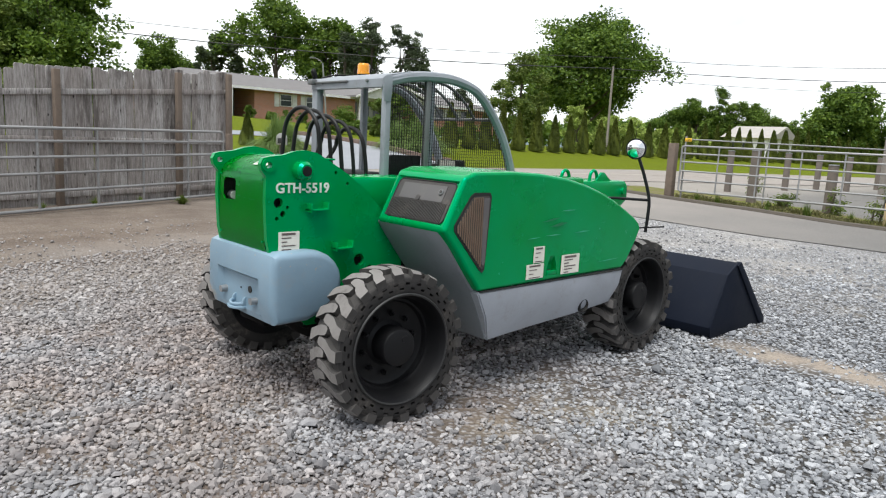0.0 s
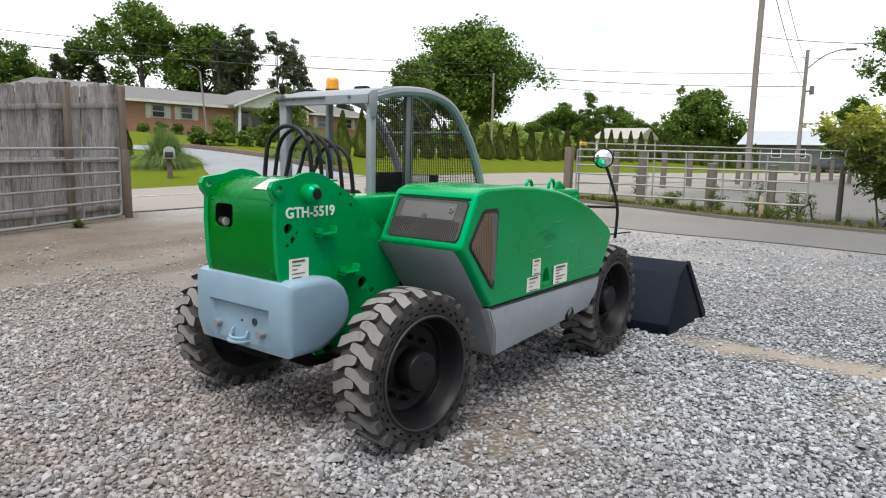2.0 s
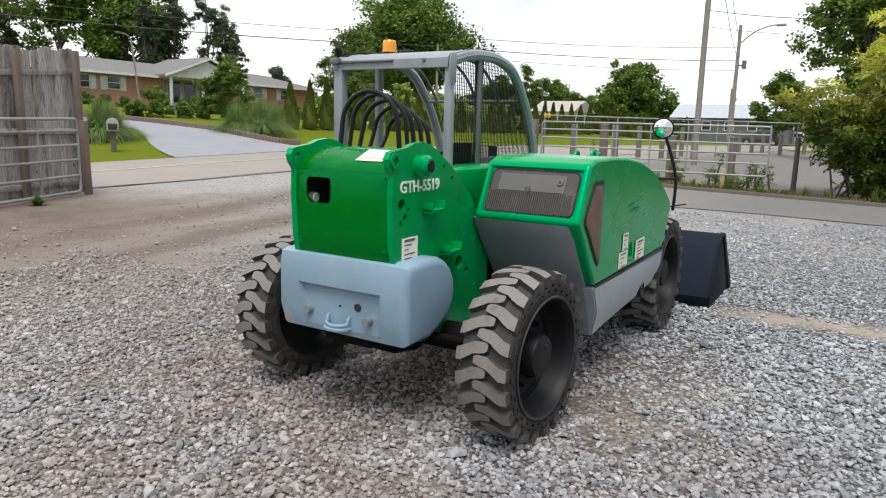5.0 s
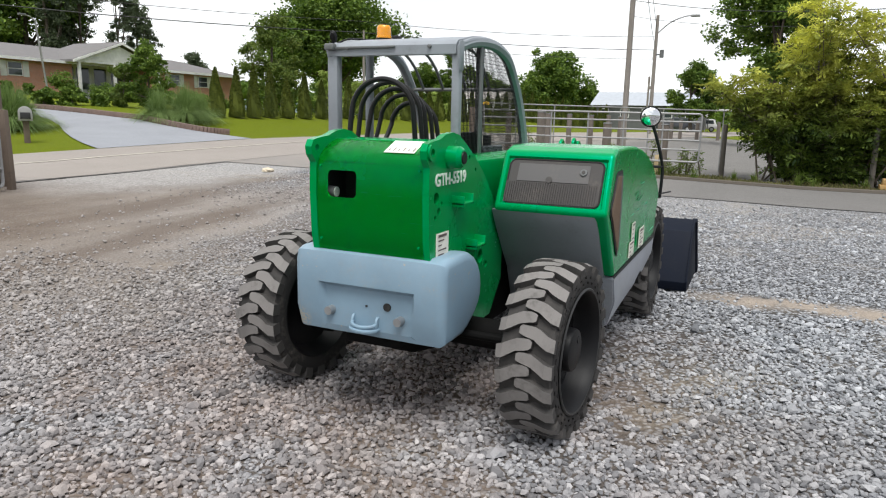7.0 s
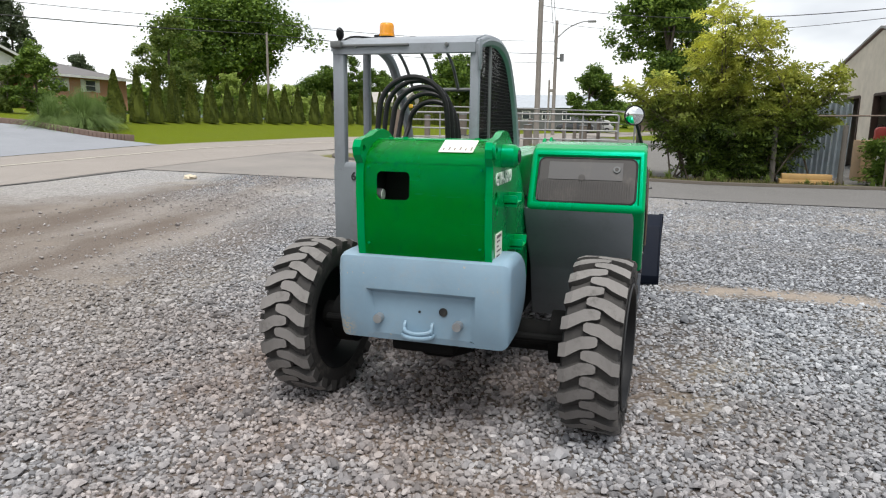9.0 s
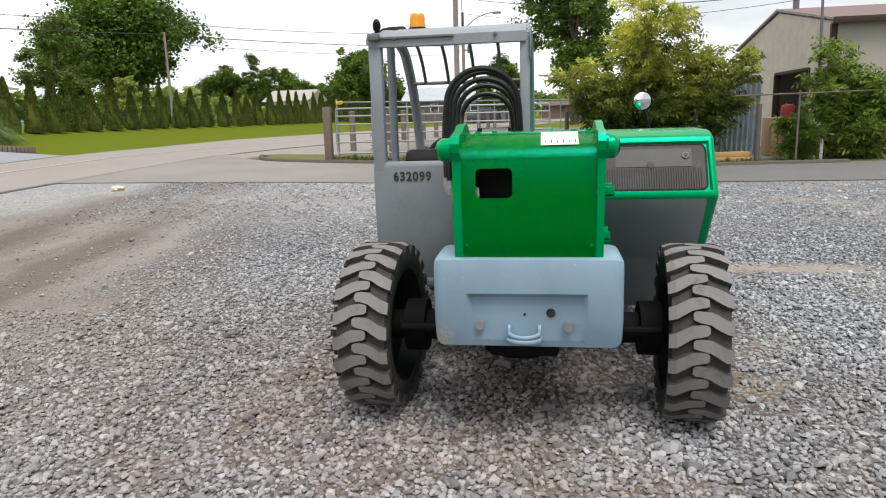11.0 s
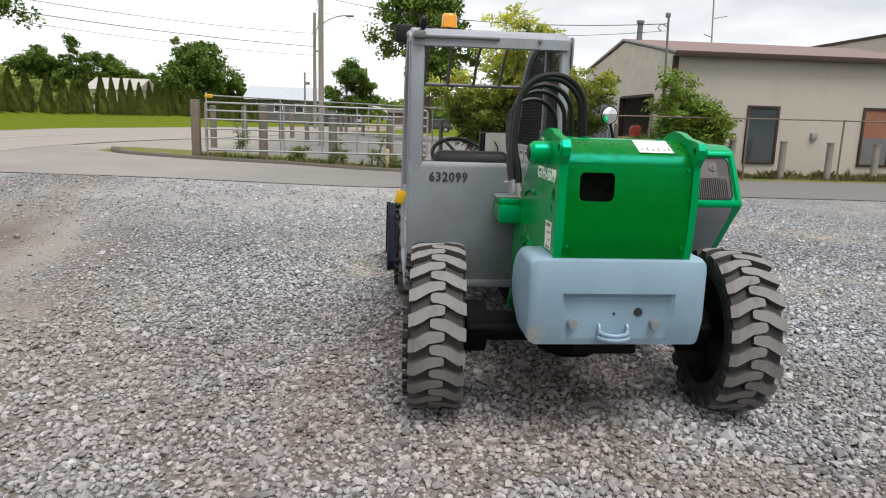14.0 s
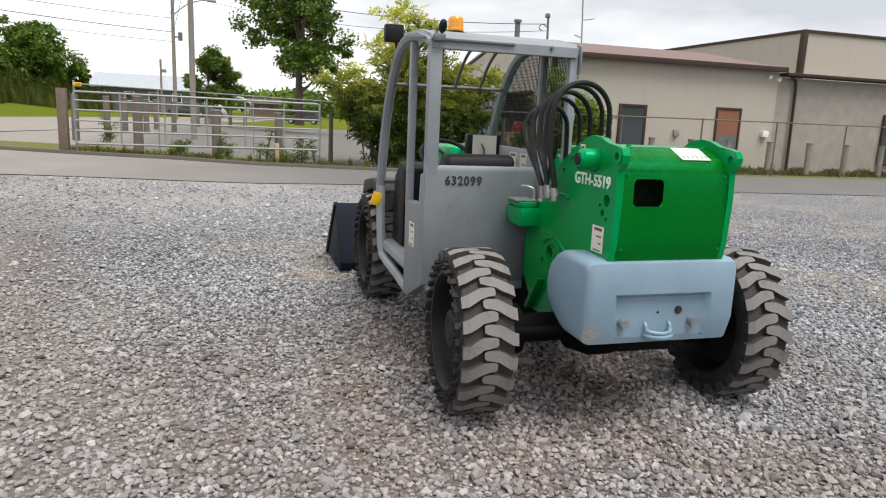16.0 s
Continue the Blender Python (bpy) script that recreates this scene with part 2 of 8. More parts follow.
def lathe(bm, profile, center, axis="y", seg=32, closed=False):
    """A profile of (radius, along) turned round an axis through center."""
    cx, cy, cz = center
    rings = []
    for r, w in profile:
        ring = []
        for i in range(seg):
            a = 2 * math.pi * i / seg
            c, s = r * math.cos(a), r * math.sin(a)
            ring.append(bm.verts.new({"y": (cx + c, cy + w, cz + s), "z": (cx + c, cy + s, cz + w), "x": (cx + w, cy + c, cz + s)}[axis]))
        rings.append(ring)
    pairs = list(zip(rings, rings[1:]))
    if closed:
        pairs.append((rings[-1], rings[0]))
    for a, b in pairs:
        for i in range(seg):
            j = (i + 1) % seg
            bm.faces.new((a[i], a[j], b[j], b[i]))
    return bm


def lettering(name, text, size, m, material, parent, label="", gap=1.0, wide=1.0, depth=0.002):
    cu = bpy.data.curves.new(name, "FONT")
    cu.body = text
    cu.size = size
    cu.space_character = gap
    cu.extrude = depth
    cu.offset = size * 0.022
    tmp = bpy.data.objects.new("tmp", cu)
    scene.collection.objects.link(tmp)
    bpy.context.view_layer.update()
    me = bpy.data.meshes.new_from_object(tmp.evaluated_get(bpy.context.evaluated_depsgraph_get()))
    bpy.data.objects.remove(tmp)
    me.transform(m @ Matrix.Diagonal((wide, 1, 1, 1)))
    me.materials.clear()
    me.materials.append(material)
    me.name = name
    ob = new(name, me)
    ob.parent = parent
    ob.matrix_parent_inverse = parent.matrix_world.inverted()
    if label:
        ob["label"] = label
    return ob


# ---------------------------------------------------------------- ground
def step(a, b, v):
    t = np.clip((v - a) / (b - a), 0, 1)
    return t * t * (3 - 2 * t)


def far_edge(x):
    """The far side of the main road."""
    return 18.05 + 0.045 * (x - 9)


def land(x, y):
    """The height of the ground."""
    x, y = np.asarray(x, float), np.asarray(y, float)
    h = 0.028 * np.clip(y - 5, 0, 14) + 0.02 * np.clip(x - 9, 0, 9) * np.clip((y - 1) / 6, 0, 1)
    v = y - far_edge(x)
    bank = 0.05 + 0.12 * np.clip((x - 11) / 9, 0, 1)
    lawn = bank * np.clip(v, 0, 4.2) + 0.055 * np.clip(v - 4.2, 0, 30) * np.clip((62 - x) / 40, 0.12, 1)
    return h + lawn

# ---------------------------------------------------------------- the ground sheet, roads and gravel
def spaced(a, b, near0, near1, fine, grow=1.35):
    """Coordinates from a to b, fine between near0 and near1, wider outside."""
    mid = list(np.arange(near0, near1 + 1e-6, fine))
    d, v, up = fine, near1, []
    while v < b:
        d *= grow
        v = min(b, v + d)
        up.append(v)
    d, v, down = fine, near0, []
    while v > a:
        d *= grow
        v = max(a, v - d)
        down.append(v)
    return np.array(down[::-1] + mid + up)


def sheet(name, xs, ys, height, material, keep=None):
    X, Y = np.meshgrid(xs, ys)
    Z = height(X, Y)
    co = np.stack([X, Y, Z], -1).reshape(-1, 3)
    nx, ny = len(xs), len(ys)
    i, j = np.meshgrid(np.arange(nx - 1), np.arange(ny - 1))
    a = (j * nx + i).ravel()
    faces = np.stack([a, a + 1, a + nx + 1, a + nx], -1)
    me = bpy.data.meshes.new(name)
    me.from_pydata(co.tolist(), [], faces.tolist())
    me.materials.append(material)
    me.polygons.foreach_set("use_smooth", [True] * len(me.polygons))
    return new(name, me)


def gravel_tones(m, pick):
    """Stone colours from a 0..1 value."""
    nd = m.n.new("ShaderNodeValToRGB")
    e = nd.color_ramp.elements
    e[0].position, e[0].color = 0.0, (0.15, 0.158, 0.175, 1)
    e[1].position, e[1].color = 1.0, (0.56, 0.575, 0.605, 1)
    for p, c in ((0.22, (0.25, 0.262, 0.286, 1)), (0.55, (0.345, 0.356, 0.382, 1)), (0.88, (0.46, 0.47, 0.495, 1))):
        k = e.new(p)
        k.color = c
    m.l.new(pick, nd.inputs["Fac"])
    return nd.outputs["Color"]


def dust(m, strength=1.0):
    """Where tan dirt lies between and on the stones."""
    a = m.span(m.noise(0.35, 4, 0.6), 0.50, 0.66)
    b = m.span(m.noise(2.2, 5, 0.7), 0.35, 0.65)
    return m.math("MULTIPLY", m.math("MULTIPLY", a, b), strength)


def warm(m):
    """Brown fines in loose patches, with the machine's shade mixed into the tone."""
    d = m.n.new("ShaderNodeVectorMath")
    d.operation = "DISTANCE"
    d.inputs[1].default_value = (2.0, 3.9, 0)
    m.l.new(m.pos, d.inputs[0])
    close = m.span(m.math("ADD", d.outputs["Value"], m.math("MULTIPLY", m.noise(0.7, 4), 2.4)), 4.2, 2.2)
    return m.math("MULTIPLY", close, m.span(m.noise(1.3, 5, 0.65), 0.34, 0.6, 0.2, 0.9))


def ground_material():
    m = Mat("gravel_and_grass_ground", (0.3, 0.3, 0.3), 1.0, spec=0.12)
    sep = m.n.new("ShaderNodeSeparateXYZ")
    m.l.new(m.pos, sep.inputs[0])
    X, Y = sep.outputs[0], sep.outputs[1]
    wob = m.math("MULTIPLY", m.math("SUBTRACT", m.noise(0.9, 5), 0.5), 1.6)
    # crushed stone
    vo = m.node("ShaderNodeTexVoronoi", Scale=34.0, Randomness=1.0)
    m.l.new(m.pos, vo.inputs["Vector"])
    v2 = m.n.new("ShaderNodeSeparateXYZ")
    m.l.new(vo.outputs["Color"], v2.inputs[0])
    stone = gravel_tones(m, v2.outputs[0])
    gap = m.span(vo.outputs["Distance"], 0.3, 0.62)
    stone = m.mix(gap, stone, (0.062, 0.059, 0.057))
    stone = m.mix(dust(m, 0.85), stone, (0.36, 0.30, 0.225))
    # bare tan dirt along the fence and the road's edge
    dirt = m.mix(m.span(m.noise(2.2, 8, 0.75), 0.3, 0.7), (0.10, 0.073, 0.055), (0.205, 0.163, 0.128))
    dirt = m.mix(m.span(m.noise(38, 3, 0.7), 0.5, 0.72, 0, 0.75), dirt, (0.33, 0.315, 0.30))
    dirt = m.mix(m.span(m.noise(26, 3, 0.7), 0.56, 0.7, 0, 0.6), dirt, (0.06, 0.05, 0.042))
    dirt = m.mix(m.span(m.noise(1.1, 6, 0.7, m.stretch((0.5, 1.6, 1))), 0.5, 0.64, 0, 0.75), dirt, (0.085, 0.064, 0.05))
    line = m.math("ADD", m.math("SUBTRACT", Y, m.math("MULTIPLY", X, 0.36)), m.math("MULTIPLY", wob, 1.2))
    band = m.span(line, 7.0, 8.3)
    near_x = m.span(m.math("ADD", X, wob), 9.5, 7.0)
    stone = m.mix(m.math("MULTIPLY", band, near_x), stone, dirt)
    # a bare tan streak; brown soil and painted shade round the machine
    tan = m.mix(m.noise(6.0, 6, 0.7), (0.23, 0.19, 0.155), (0.40, 0.345, 0.29))
    bare = m.math("ADD", m.math("MULTIPLY", m.math("SUBTRACT", Y, 1.4), 0.06), m.math("ADD", m.math("SUBTRACT", X, 5.32), m.math("MULTIPLY", wob, 0.45)))
    streak = m.math("MULTIPLY", m.span(m.math("ABSOLUTE", bare), 0.34, 0.10), m.math("MULTIPLY", m.span(Y, 0.3, 0.8), m.span(Y, 2.6, 1.9)))
    streak = m.math("MULTIPLY", streak, m.span(m.noise(1.6, 5, 0.7), 0.34, 0.52))
    stone = m.mix(streak, stone, tan)
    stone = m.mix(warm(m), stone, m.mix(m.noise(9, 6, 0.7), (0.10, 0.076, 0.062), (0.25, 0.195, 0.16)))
    tracks = m.math("MULTIPLY", m.span(m.noise(1.0, 4, 0.6, m.stretch((0.28, 1.3, 1))), 0.48, 0.62), m.math("MULTIPLY", m.span(Y, 6.0, 8.0), m.span(X, 3.0, 6.0)))
    worn_lot = m.math("MULTIPLY", m.span(line, 4.5, 6.1), m.span(m.math("ADD", X, m.math("MULTIPLY", wob, 1.5)), 10.5, 7.5))
    stone = m.mix(m.math("MULTIPLY", worn_lot, 0.85), stone, m.mix(m.noise(1.6, 6, 0.7), (0.15, 0.122, 0.10), (0.30, 0.265, 0.235)))
    stone = m.mix(m.math("MULTIPLY", tracks, 0.7), stone, (0.165, 0.138, 0.118))
    sweep = m.math("ADD", m.math("SUBTRACT", Y, m.math("MULTIPLY", X, 0.22)), m.math("MULTIPLY", wob, 0.35))
    ruts = m.math("ADD", m.math("MULTIPLY", m.math("SINE", m.math("MULTIPLY", sweep, 4.6)), 0.5), m.math("MULTIPLY", m.noise(1.4, 5, 0.7, m.stretch((0.35, 1.2, 1))), 1.2))
    lane = m.math("MULTIPLY", m.span(sweep, 5.2, 6.6), m.math("MULTIPLY", m.span(sweep, 10.2, 8.8), m.span(X, 9.5, 7.0)))
    stone = m.mix(m.math("MULTIPLY", lane, m.span(ruts, 0.55, 1.0, 0, 0.75)), stone, (0.145, 0.117, 0.098))
    stone = m.mix(m.math("MULTIPLY", lane, m.math("MULTIPLY", m.span(X, 3.0, 5.5), m.span(ruts, 0.35, 0.05, 0, 0.5))), stone, (0.32, 0.29, 0.265))
    stone = m.mix(m.math("MULTIPLY", m.math("MULTIPLY", band, m.span(m.math("ADD", X, wob), 6.5, 4.5)), 0.7), stone, dirt)
    # pale clean gravel washed along the road
    pale = m.math("MULTIPLY", m.span(m.math("ADD", Y, m.math("MULTIPLY", wob, 1.1)), 10.9, 11.7), m.span(m.math("ADD", X, wob), 5.6, 7.4))
    far_side = m.math("MULTIPLY", m.span(m.math("ADD", X, m.math("MULTIPLY", wob, 1.5)), 6.5, 10.0), m.span(m.math("ADD", Y, wob), 10.5, 8.5))
    pale = m.math("MAXIMUM", pale, m.math("MULTIPLY", far_side, m.math("MULTIPLY", m.span(Y, 1.0, 5.0, 0.35, 1.0), m.span(m.noise(0.7, 5, 0.7), 0.3, 0.6, 0.5, 1.0))))
    stone = m.mix(m.math("MULTIPLY", pale, 0.75), stone, m.mix(m.span(m.noise(17, 6, 0.8), 0.36, 0.62), (0.198, 0.19, 0.184), (0.47, 0.455, 0.44)))
    # grass
    blade = m.noise(30, 4, 0.8)
    patch = m.noise(0.6, 4)
    grass = m.mix(m.span(blade, 0.3, 0.7), (0.058, 0.086, 0.003), (0.168, 0.202, 0.006))
    grass = m.mix(m.span(patch, 0.35, 0.7), grass, m.mix(0.4, grass, (0.11, 0.13, 0.012)))
    # paved yard behind the gate
    yard = m.mix(m.noise(1.3, 6), (0.145, 0.139, 0.132), (0.21, 0.202, 0.19))
    yard = m.mix(m.span(m.math("ADD", Y, wob), 8.0, 10.5), yard, m.mix(m.noise(2.0, 6, 0.7), (0.24, 0.22, 0.195), (0.34, 0.315, 0.285)))
    bend = m.math("MINIMUM", m.math("ADD", m.math("MULTIPLY", X, 0.045), 17.645), m.math("ADD", m.math("MULTIPLY", X, -0.166), 24.5))
    edge = m.math("SUBTRACT", Y, bend)
    is_lawn = m.span(m.math("ADD", edge, m.math("MULTIPLY", wob, 0.15)), -0.1, 0.15)
    is_yard = m.span(X, 16.9, 17.1)
    far_yard = m.span(X, 62, 64)
    strip = m.math("MULTIPLY", m.span(m.math("ADD", X, m.math("MULTIPLY", wob, 0.3)), 16.5, 16.7), m.span(m.math("SUBTRACT", m.math("ADD", X, m.math("MULTIPLY", wob, 0.5)), m.math("MULTIPLY", m.span(Y, 3.0, 9.0, 0, 1), 1.7)), 18.8, 18.3))
    strip = m.math("MULTIPLY", strip, m.span(Y, 12.5, 12.1))
    foot = m.math("MULTIPLY", m.span(Y, -3.4, -3.9), m.math("MULTIPLY", m.span(m.math("ADD", X, m.math("MULTIPLY", wob, 0.3)), 17.6, 17.8), m.span(X, 19.8, 19.6)))
    strip = m.math("MAXIMUM", strip, foot)
    c = m.mix(is_yard, stone, yard)
    c = m.mix(m.math("MULTIPLY", is_yard, far_yard), c, grass)
    weedy = m.mix(m.span(m.noise(2.5, 5), 0.4, 0.6), (0.17, 0.145, 0.085), m.mix(0.6, grass, (0.14, 0.15, 0.03)))
    c = m.mix(strip, c, weedy)
    c = m.mix(is_lawn, c, grass)
    m.paint(c)
    height = m.math("SUBTRACT", m.math("MULTIPLY", blade, 0.4), vo.outputs["Distance"])
    m.bump(height, 0.9, 0.02)
    return m.m


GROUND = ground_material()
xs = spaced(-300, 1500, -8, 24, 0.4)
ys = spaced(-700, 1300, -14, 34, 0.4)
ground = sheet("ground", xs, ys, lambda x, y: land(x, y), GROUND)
tagged(ground, "ground of grey gravel, lawn and paved yard", "ground", kind="structure")


def asphalt(name, dark, light, dusty=None):
    m = Mat(name, dark, 0.95, spec=0.2)
    c = m.mix(m.noise(0.8, 6, 0.65), dark, light)
    grit = m.noise(90, 2)
    c = m.mix(m.span(grit, 0.45, 0.75, 0, 0.35), c, (0.42, 0.41, 0.40))
    crack = m.node("ShaderNodeTexVoronoi", Scale=0.55)
    crack.feature = "DISTANCE_TO_EDGE"
    m.l.new(m.pos, crack.inputs["Vector"])
    c = m.mix(m.span(crack.outputs["Distance"], 0.012, 0.0, 0, 0.14), c, (0.08, 0.08, 0.08))
    if dusty:
        sep = m.n.new("ShaderNodeSeparateXYZ")
        m.l.new(m.pos, sep.inputs[0])
        c = m.mix(m.math("MULTIPLY", m.span(sep.outputs[1], 3.0, 9.0), m.span(m.noise(0.5, 5, 0.65), 0.3, 0.6, 0.55, 1.0)), c, dusty)
    m.paint(c).bump(grit, 0.3, 0.004)
    return m.m


ASPHALT = asphalt("worn_asphalt", (0.225, 0.198, 0.176), (0.295, 0.263, 0.236))
SIDE_ASPHALT = asphalt("grey_side_asphalt", (0.107, 0.102, 0.097), (0.152, 0.145, 0.138), (0.255, 0.232, 0.212))
DRIVE = asphalt("pale_driveway", (0.20, 0.21, 0.23), (0.285, 0.295, 0.32))
LINE_PAINT = worn("faded_line_paint", (0.43, 0.395, 0.33), 0.9, (0.27, 0.25, 0.23), 0.9, fine=20)


def strip_mesh(name, left, right, lift, material, n=60, across=6):
    """A ribbon between two lines on the ground, laid just over it, with a thin edge."""
    L, Rr = smooth_line([(*p, 0) for p in left], n // max(1, len(left) - 1)), smooth_line([(*p, 0) for p in right], n // max(1, len(right) - 1))
    k = min(len(L), len(Rr))
    bm = fresh()
    rows = []
    for a, b in zip(L[:k], Rr[:k]):
        row = []
        for i in range(across + 1):
            p = a.lerp(b, i / across)
            row.append(bm.verts.new((p.x, p.y, float(land(p.x, p.y)) + lift)))
        rows.append(row)
    for r0, r1 in zip(rows, rows[1:]):
        for i in range(across):
            bm.faces.new((r0[i], r0[i + 1], r1[i + 1], r1[i]))
    return solid(name, bm, material, "", "", smooth=60)


road = strip_mesh("road", [(-60, 9.9), (-20, 11.9), (5, 13.3), (9, 13.6), (12, 13.7), (22, 13.4), (32, 11.6), (45, 9.6), (60, 7.4), (85, 3.6), (115, -1.0), (300, -30.0)], [(-60, 14.95), (-20, 16.75), (5, 17.87), (9, 18.05), (12, 18.18), (22, 18.5), (32, 18.55), (45, 16.9), (60, 14.4), (85, 10.3), (115, 5.4), (300, -24.5)], 0.02, ASPHALT, 140, 6)
tagged(road, "worn pale grey asphalt road with faded line", "road", kind="structure")
line = strip_mesh("road_line", [(-60, 12.3), (-20, 14.3), (5, 15.8), (12, 16.3), (22, 16.3), (32, 15.4)], [(-60, 12.42), (-20, 14.42), (5, 15.92), (12, 16.42), (22, 16.42), (32, 15.52)], 0.028, LINE_PAINT, 100, 1)
tagged(line, "faded yellow-white centre line on asphalt", "road marking", kind="structure")
side_road = strip_mesh("side_road", [(11.8, 13.75), (12.45, 9.5), (12.6, 6.6), (13.05, 3.4), (13.0, 1.0), (12.7, -6.0), (11.7, -14.0), (9.0, -30.0), (5.0, -60.0)], [(20.2, 14.0), (17.3, 11.4), (16.7, 7.5), (16.75, 3.5), (16.8, 0.0), (17.5, -6.0), (17.4, -14.0), (16.0, -30.0), (13.0, -60.0)], 0.014, SIDE_ASPHALT, 100, 6)
tagged(side_road, "grey asphalt side road beside the gravel lot", "road", kind="structure")

# narrow, uneven, darker strip along the asphalt's near edge
EDGE_M = worn("dark_asphalt_edge", (0.15, 0.142, 0.135), 0.95, (0.2, 0.18, 0.15), 0.7, fine=25, relief=0.5)
brim = [(-20, 11.9), (5, 13.3), (7, 13.47), (9, 13.6), (10.5, 13.66), (12, 13.7)]
rng_e = random.Random(4)
road_edge = strip_mesh("road_edge", [(x, y - 0.07 - rng_e.uniform(0, 0.05)) for x, y in brim], [(x, y + 0.02) for x, y in brim], 0.016, EDGE_M, 60, 1)
tagged(road_edge, "dark uneven strip along the edge of the asphalt road", "road edge", kind="structure")

# loose crushed stone
STONE_M = Mat("crushed_stone", (0.3, 0.3, 0.3), 0.9, spec=0.3)
tone = gravel_tones(STONE_M, STONE_M.island())
tone = STONE_M.mix(STONE_M.span(STONE_M.noise(120, 3), 0.3, 0.7, 0, 0.35), tone, (0.22, 0.215, 0.21))
# browner stones near the machine, darkened as if in its shade
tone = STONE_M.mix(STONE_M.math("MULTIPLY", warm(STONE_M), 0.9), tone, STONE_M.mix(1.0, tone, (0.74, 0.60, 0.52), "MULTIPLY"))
fresh_stone = STONE_M.math("MULTIPLY", STONE_M.span(STONE_M.noise(0.45, 3, 0.5), 0.42, 0.6), 0.5)
tone = STONE_M.mix(fresh_stone, tone, STONE_M.mix(1.0, tone, (0.72, 0.69, 0.66), "MULTIPLY"))
tone = STONE_M.mix(dust(STONE_M, 0.28), tone, (0.36, 0.30, 0.225))
sp = STONE_M.n.new("ShaderNodeSeparateXYZ")
STONE_M.l.new(STONE_M.pos, sp.inputs[0])
muddy = STONE_M.math("SUBTRACT", STONE_M.math("ADD", sp.outputs[1], STONE_M.math("MULTIPLY", STONE_M.noise(0.8, 4), 1.6)), STONE_M.math("MULTIPLY", sp.outputs[0], 0.30))
tone = STONE_M.mix(STONE_M.span(sp.outputs[1], 2.5, 5.5), tone, STONE_M.mix(1.0, tone, (1.02, 0.985, 0.955), "MULTIPLY"))
tone = STONE_M.mix(STONE_M.span(muddy, 5.4, 7.0, 0, 0.72), tone, STONE_M.mix(0.35, (0.27, 0.228, 0.197), tone))
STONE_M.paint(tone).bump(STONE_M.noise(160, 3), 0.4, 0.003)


def stones(name, x0, x1, y0, y1, pitch, size, keep, seed):
    """Many small angular stones, joined into one mesh."""
    rng = np.random.default_rng(seed)
    gx, gy = np.meshgrid(np.arange(x0, x1, pitch), np.arange(y0, y1, pitch))
    px = (gx + rng.uniform(-0.5, 0.5, gx.shape) * pitch).ravel()
    py = (gy + rng.uniform(-0.5, 0.5, gy.shape) * pitch).ravel()
    ok = rng.uniform(0, 1, px.shape) < keep(px, py)
    px, py = px[ok], py[ok]
    n = len(px)
    # a blunt lump: two rings of five and a top
    ring = lambda r, z, turn: [(r * math.cos(2 * math.pi * (i + turn) / 5), r * math.sin(2 * math.pi * (i + turn) / 5), z) for i in range(5)]
    V = np.array(ring(0.92, -0.55, 0) + ring(0.86, 0.3, 0.5) + [(0, 0, 0.82)])
    F = np.array([f for i in range(5) for f in ((i, (i + 1) % 5, 5 + i), ((i + 1) % 5, 5 + (i + 1) % 5, 5 + i), (5 + i, 5 + (i + 1) % 5, 10))])
    s = size * rng.lognormal(0, 0.30, n)
    sc = np.stack([s * rng.uniform(0.85, 1.5, n), s * rng.uniform(0.7, 1.1, n), s * rng.uniform(0.6, 1.05, n)], -1)
    P = (V[None] + rng.uniform(-0.27, 0.27, (n, 11, 3))) * sc[:, None, :]
    a, b = rng.uniform(0, 2 * np.pi, n), rng.uniform(-0.55, 0.55, n)
    ca, sa, cb, sb = np.cos(a)[:, None], np.sin(a)[:, None], np.cos(b)[:, None], np.sin(b)[:, None]
    x, y, z = P[..., 0], P[..., 1], P[..., 2]
    y, z = y * cb - z * sb, y * sb + z * cb
    x, y = x * ca - y * sa, x * sa + y * ca
    base = land(px, py) + s * rng.uniform(0.1, 0.95, n)
    co = np.stack([x + px[:, None], y + py[:, None], z + base[:, None]], -1).reshape(-1, 3)
    faces = (F[None] + (np.arange(n) * 11)[:, None, None]).reshape(-1, 3)
    me = bpy.data.meshes.new(name)
    me.vertices.add(len(co))
    me.vertices.foreach_set("co", co.ravel())
    me.loops.add(faces.size)
    me.loops.foreach_set("vertex_index", faces.ravel().astype(np.int32))
    me.polygons.add(len(faces))
    me.polygons.foreach_set("loop_start", np.arange(0, faces.size, 3, dtype=np.int32))
    me.update(calc_edges=True)
    me.polygons.foreach_set("use_smooth", [False] * len(faces))
    me.materials.append(STONE_M.m)
    return new(name, me)


def near(px, py):
    d = np.hypot(px - 0.0, py - 2.7)
    bare = ((py - 0.36 * px > 7.2) & (px < 9)) | ((py - 0.36 * px > 5.5) & (px > 3.5) & (px < 8.5))
    streak = (np.abs(px - 5.32 + 0.06 * (py - 1.4) + 0.12 * np.sin(py * 5)) < 0.24) & (py > 0.5) & (py < 2.4)
    bare = bare | streak
    # trodden soil beside the machine
    soil = (((px - 3.35) / 1.3) ** 2 + ((py - 2.45) / 0.42) ** 2 + 0.5 * np.sin(px * 7 + py * 3) * np.sin(py * 9)) < 0.8
    bare = bare | (soil & (np.sin(px * 23 + 3 * np.sin(py * 17)) > -0.4))
    return np.clip(1.22 - d / 6.6, 0.10, 0.88) * np.where(bare, 0.13, 1.0) * (px < 12.4) * np.clip((px + 2.2) / 1.4, 0, 1)


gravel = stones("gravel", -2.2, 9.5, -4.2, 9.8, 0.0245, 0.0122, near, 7)
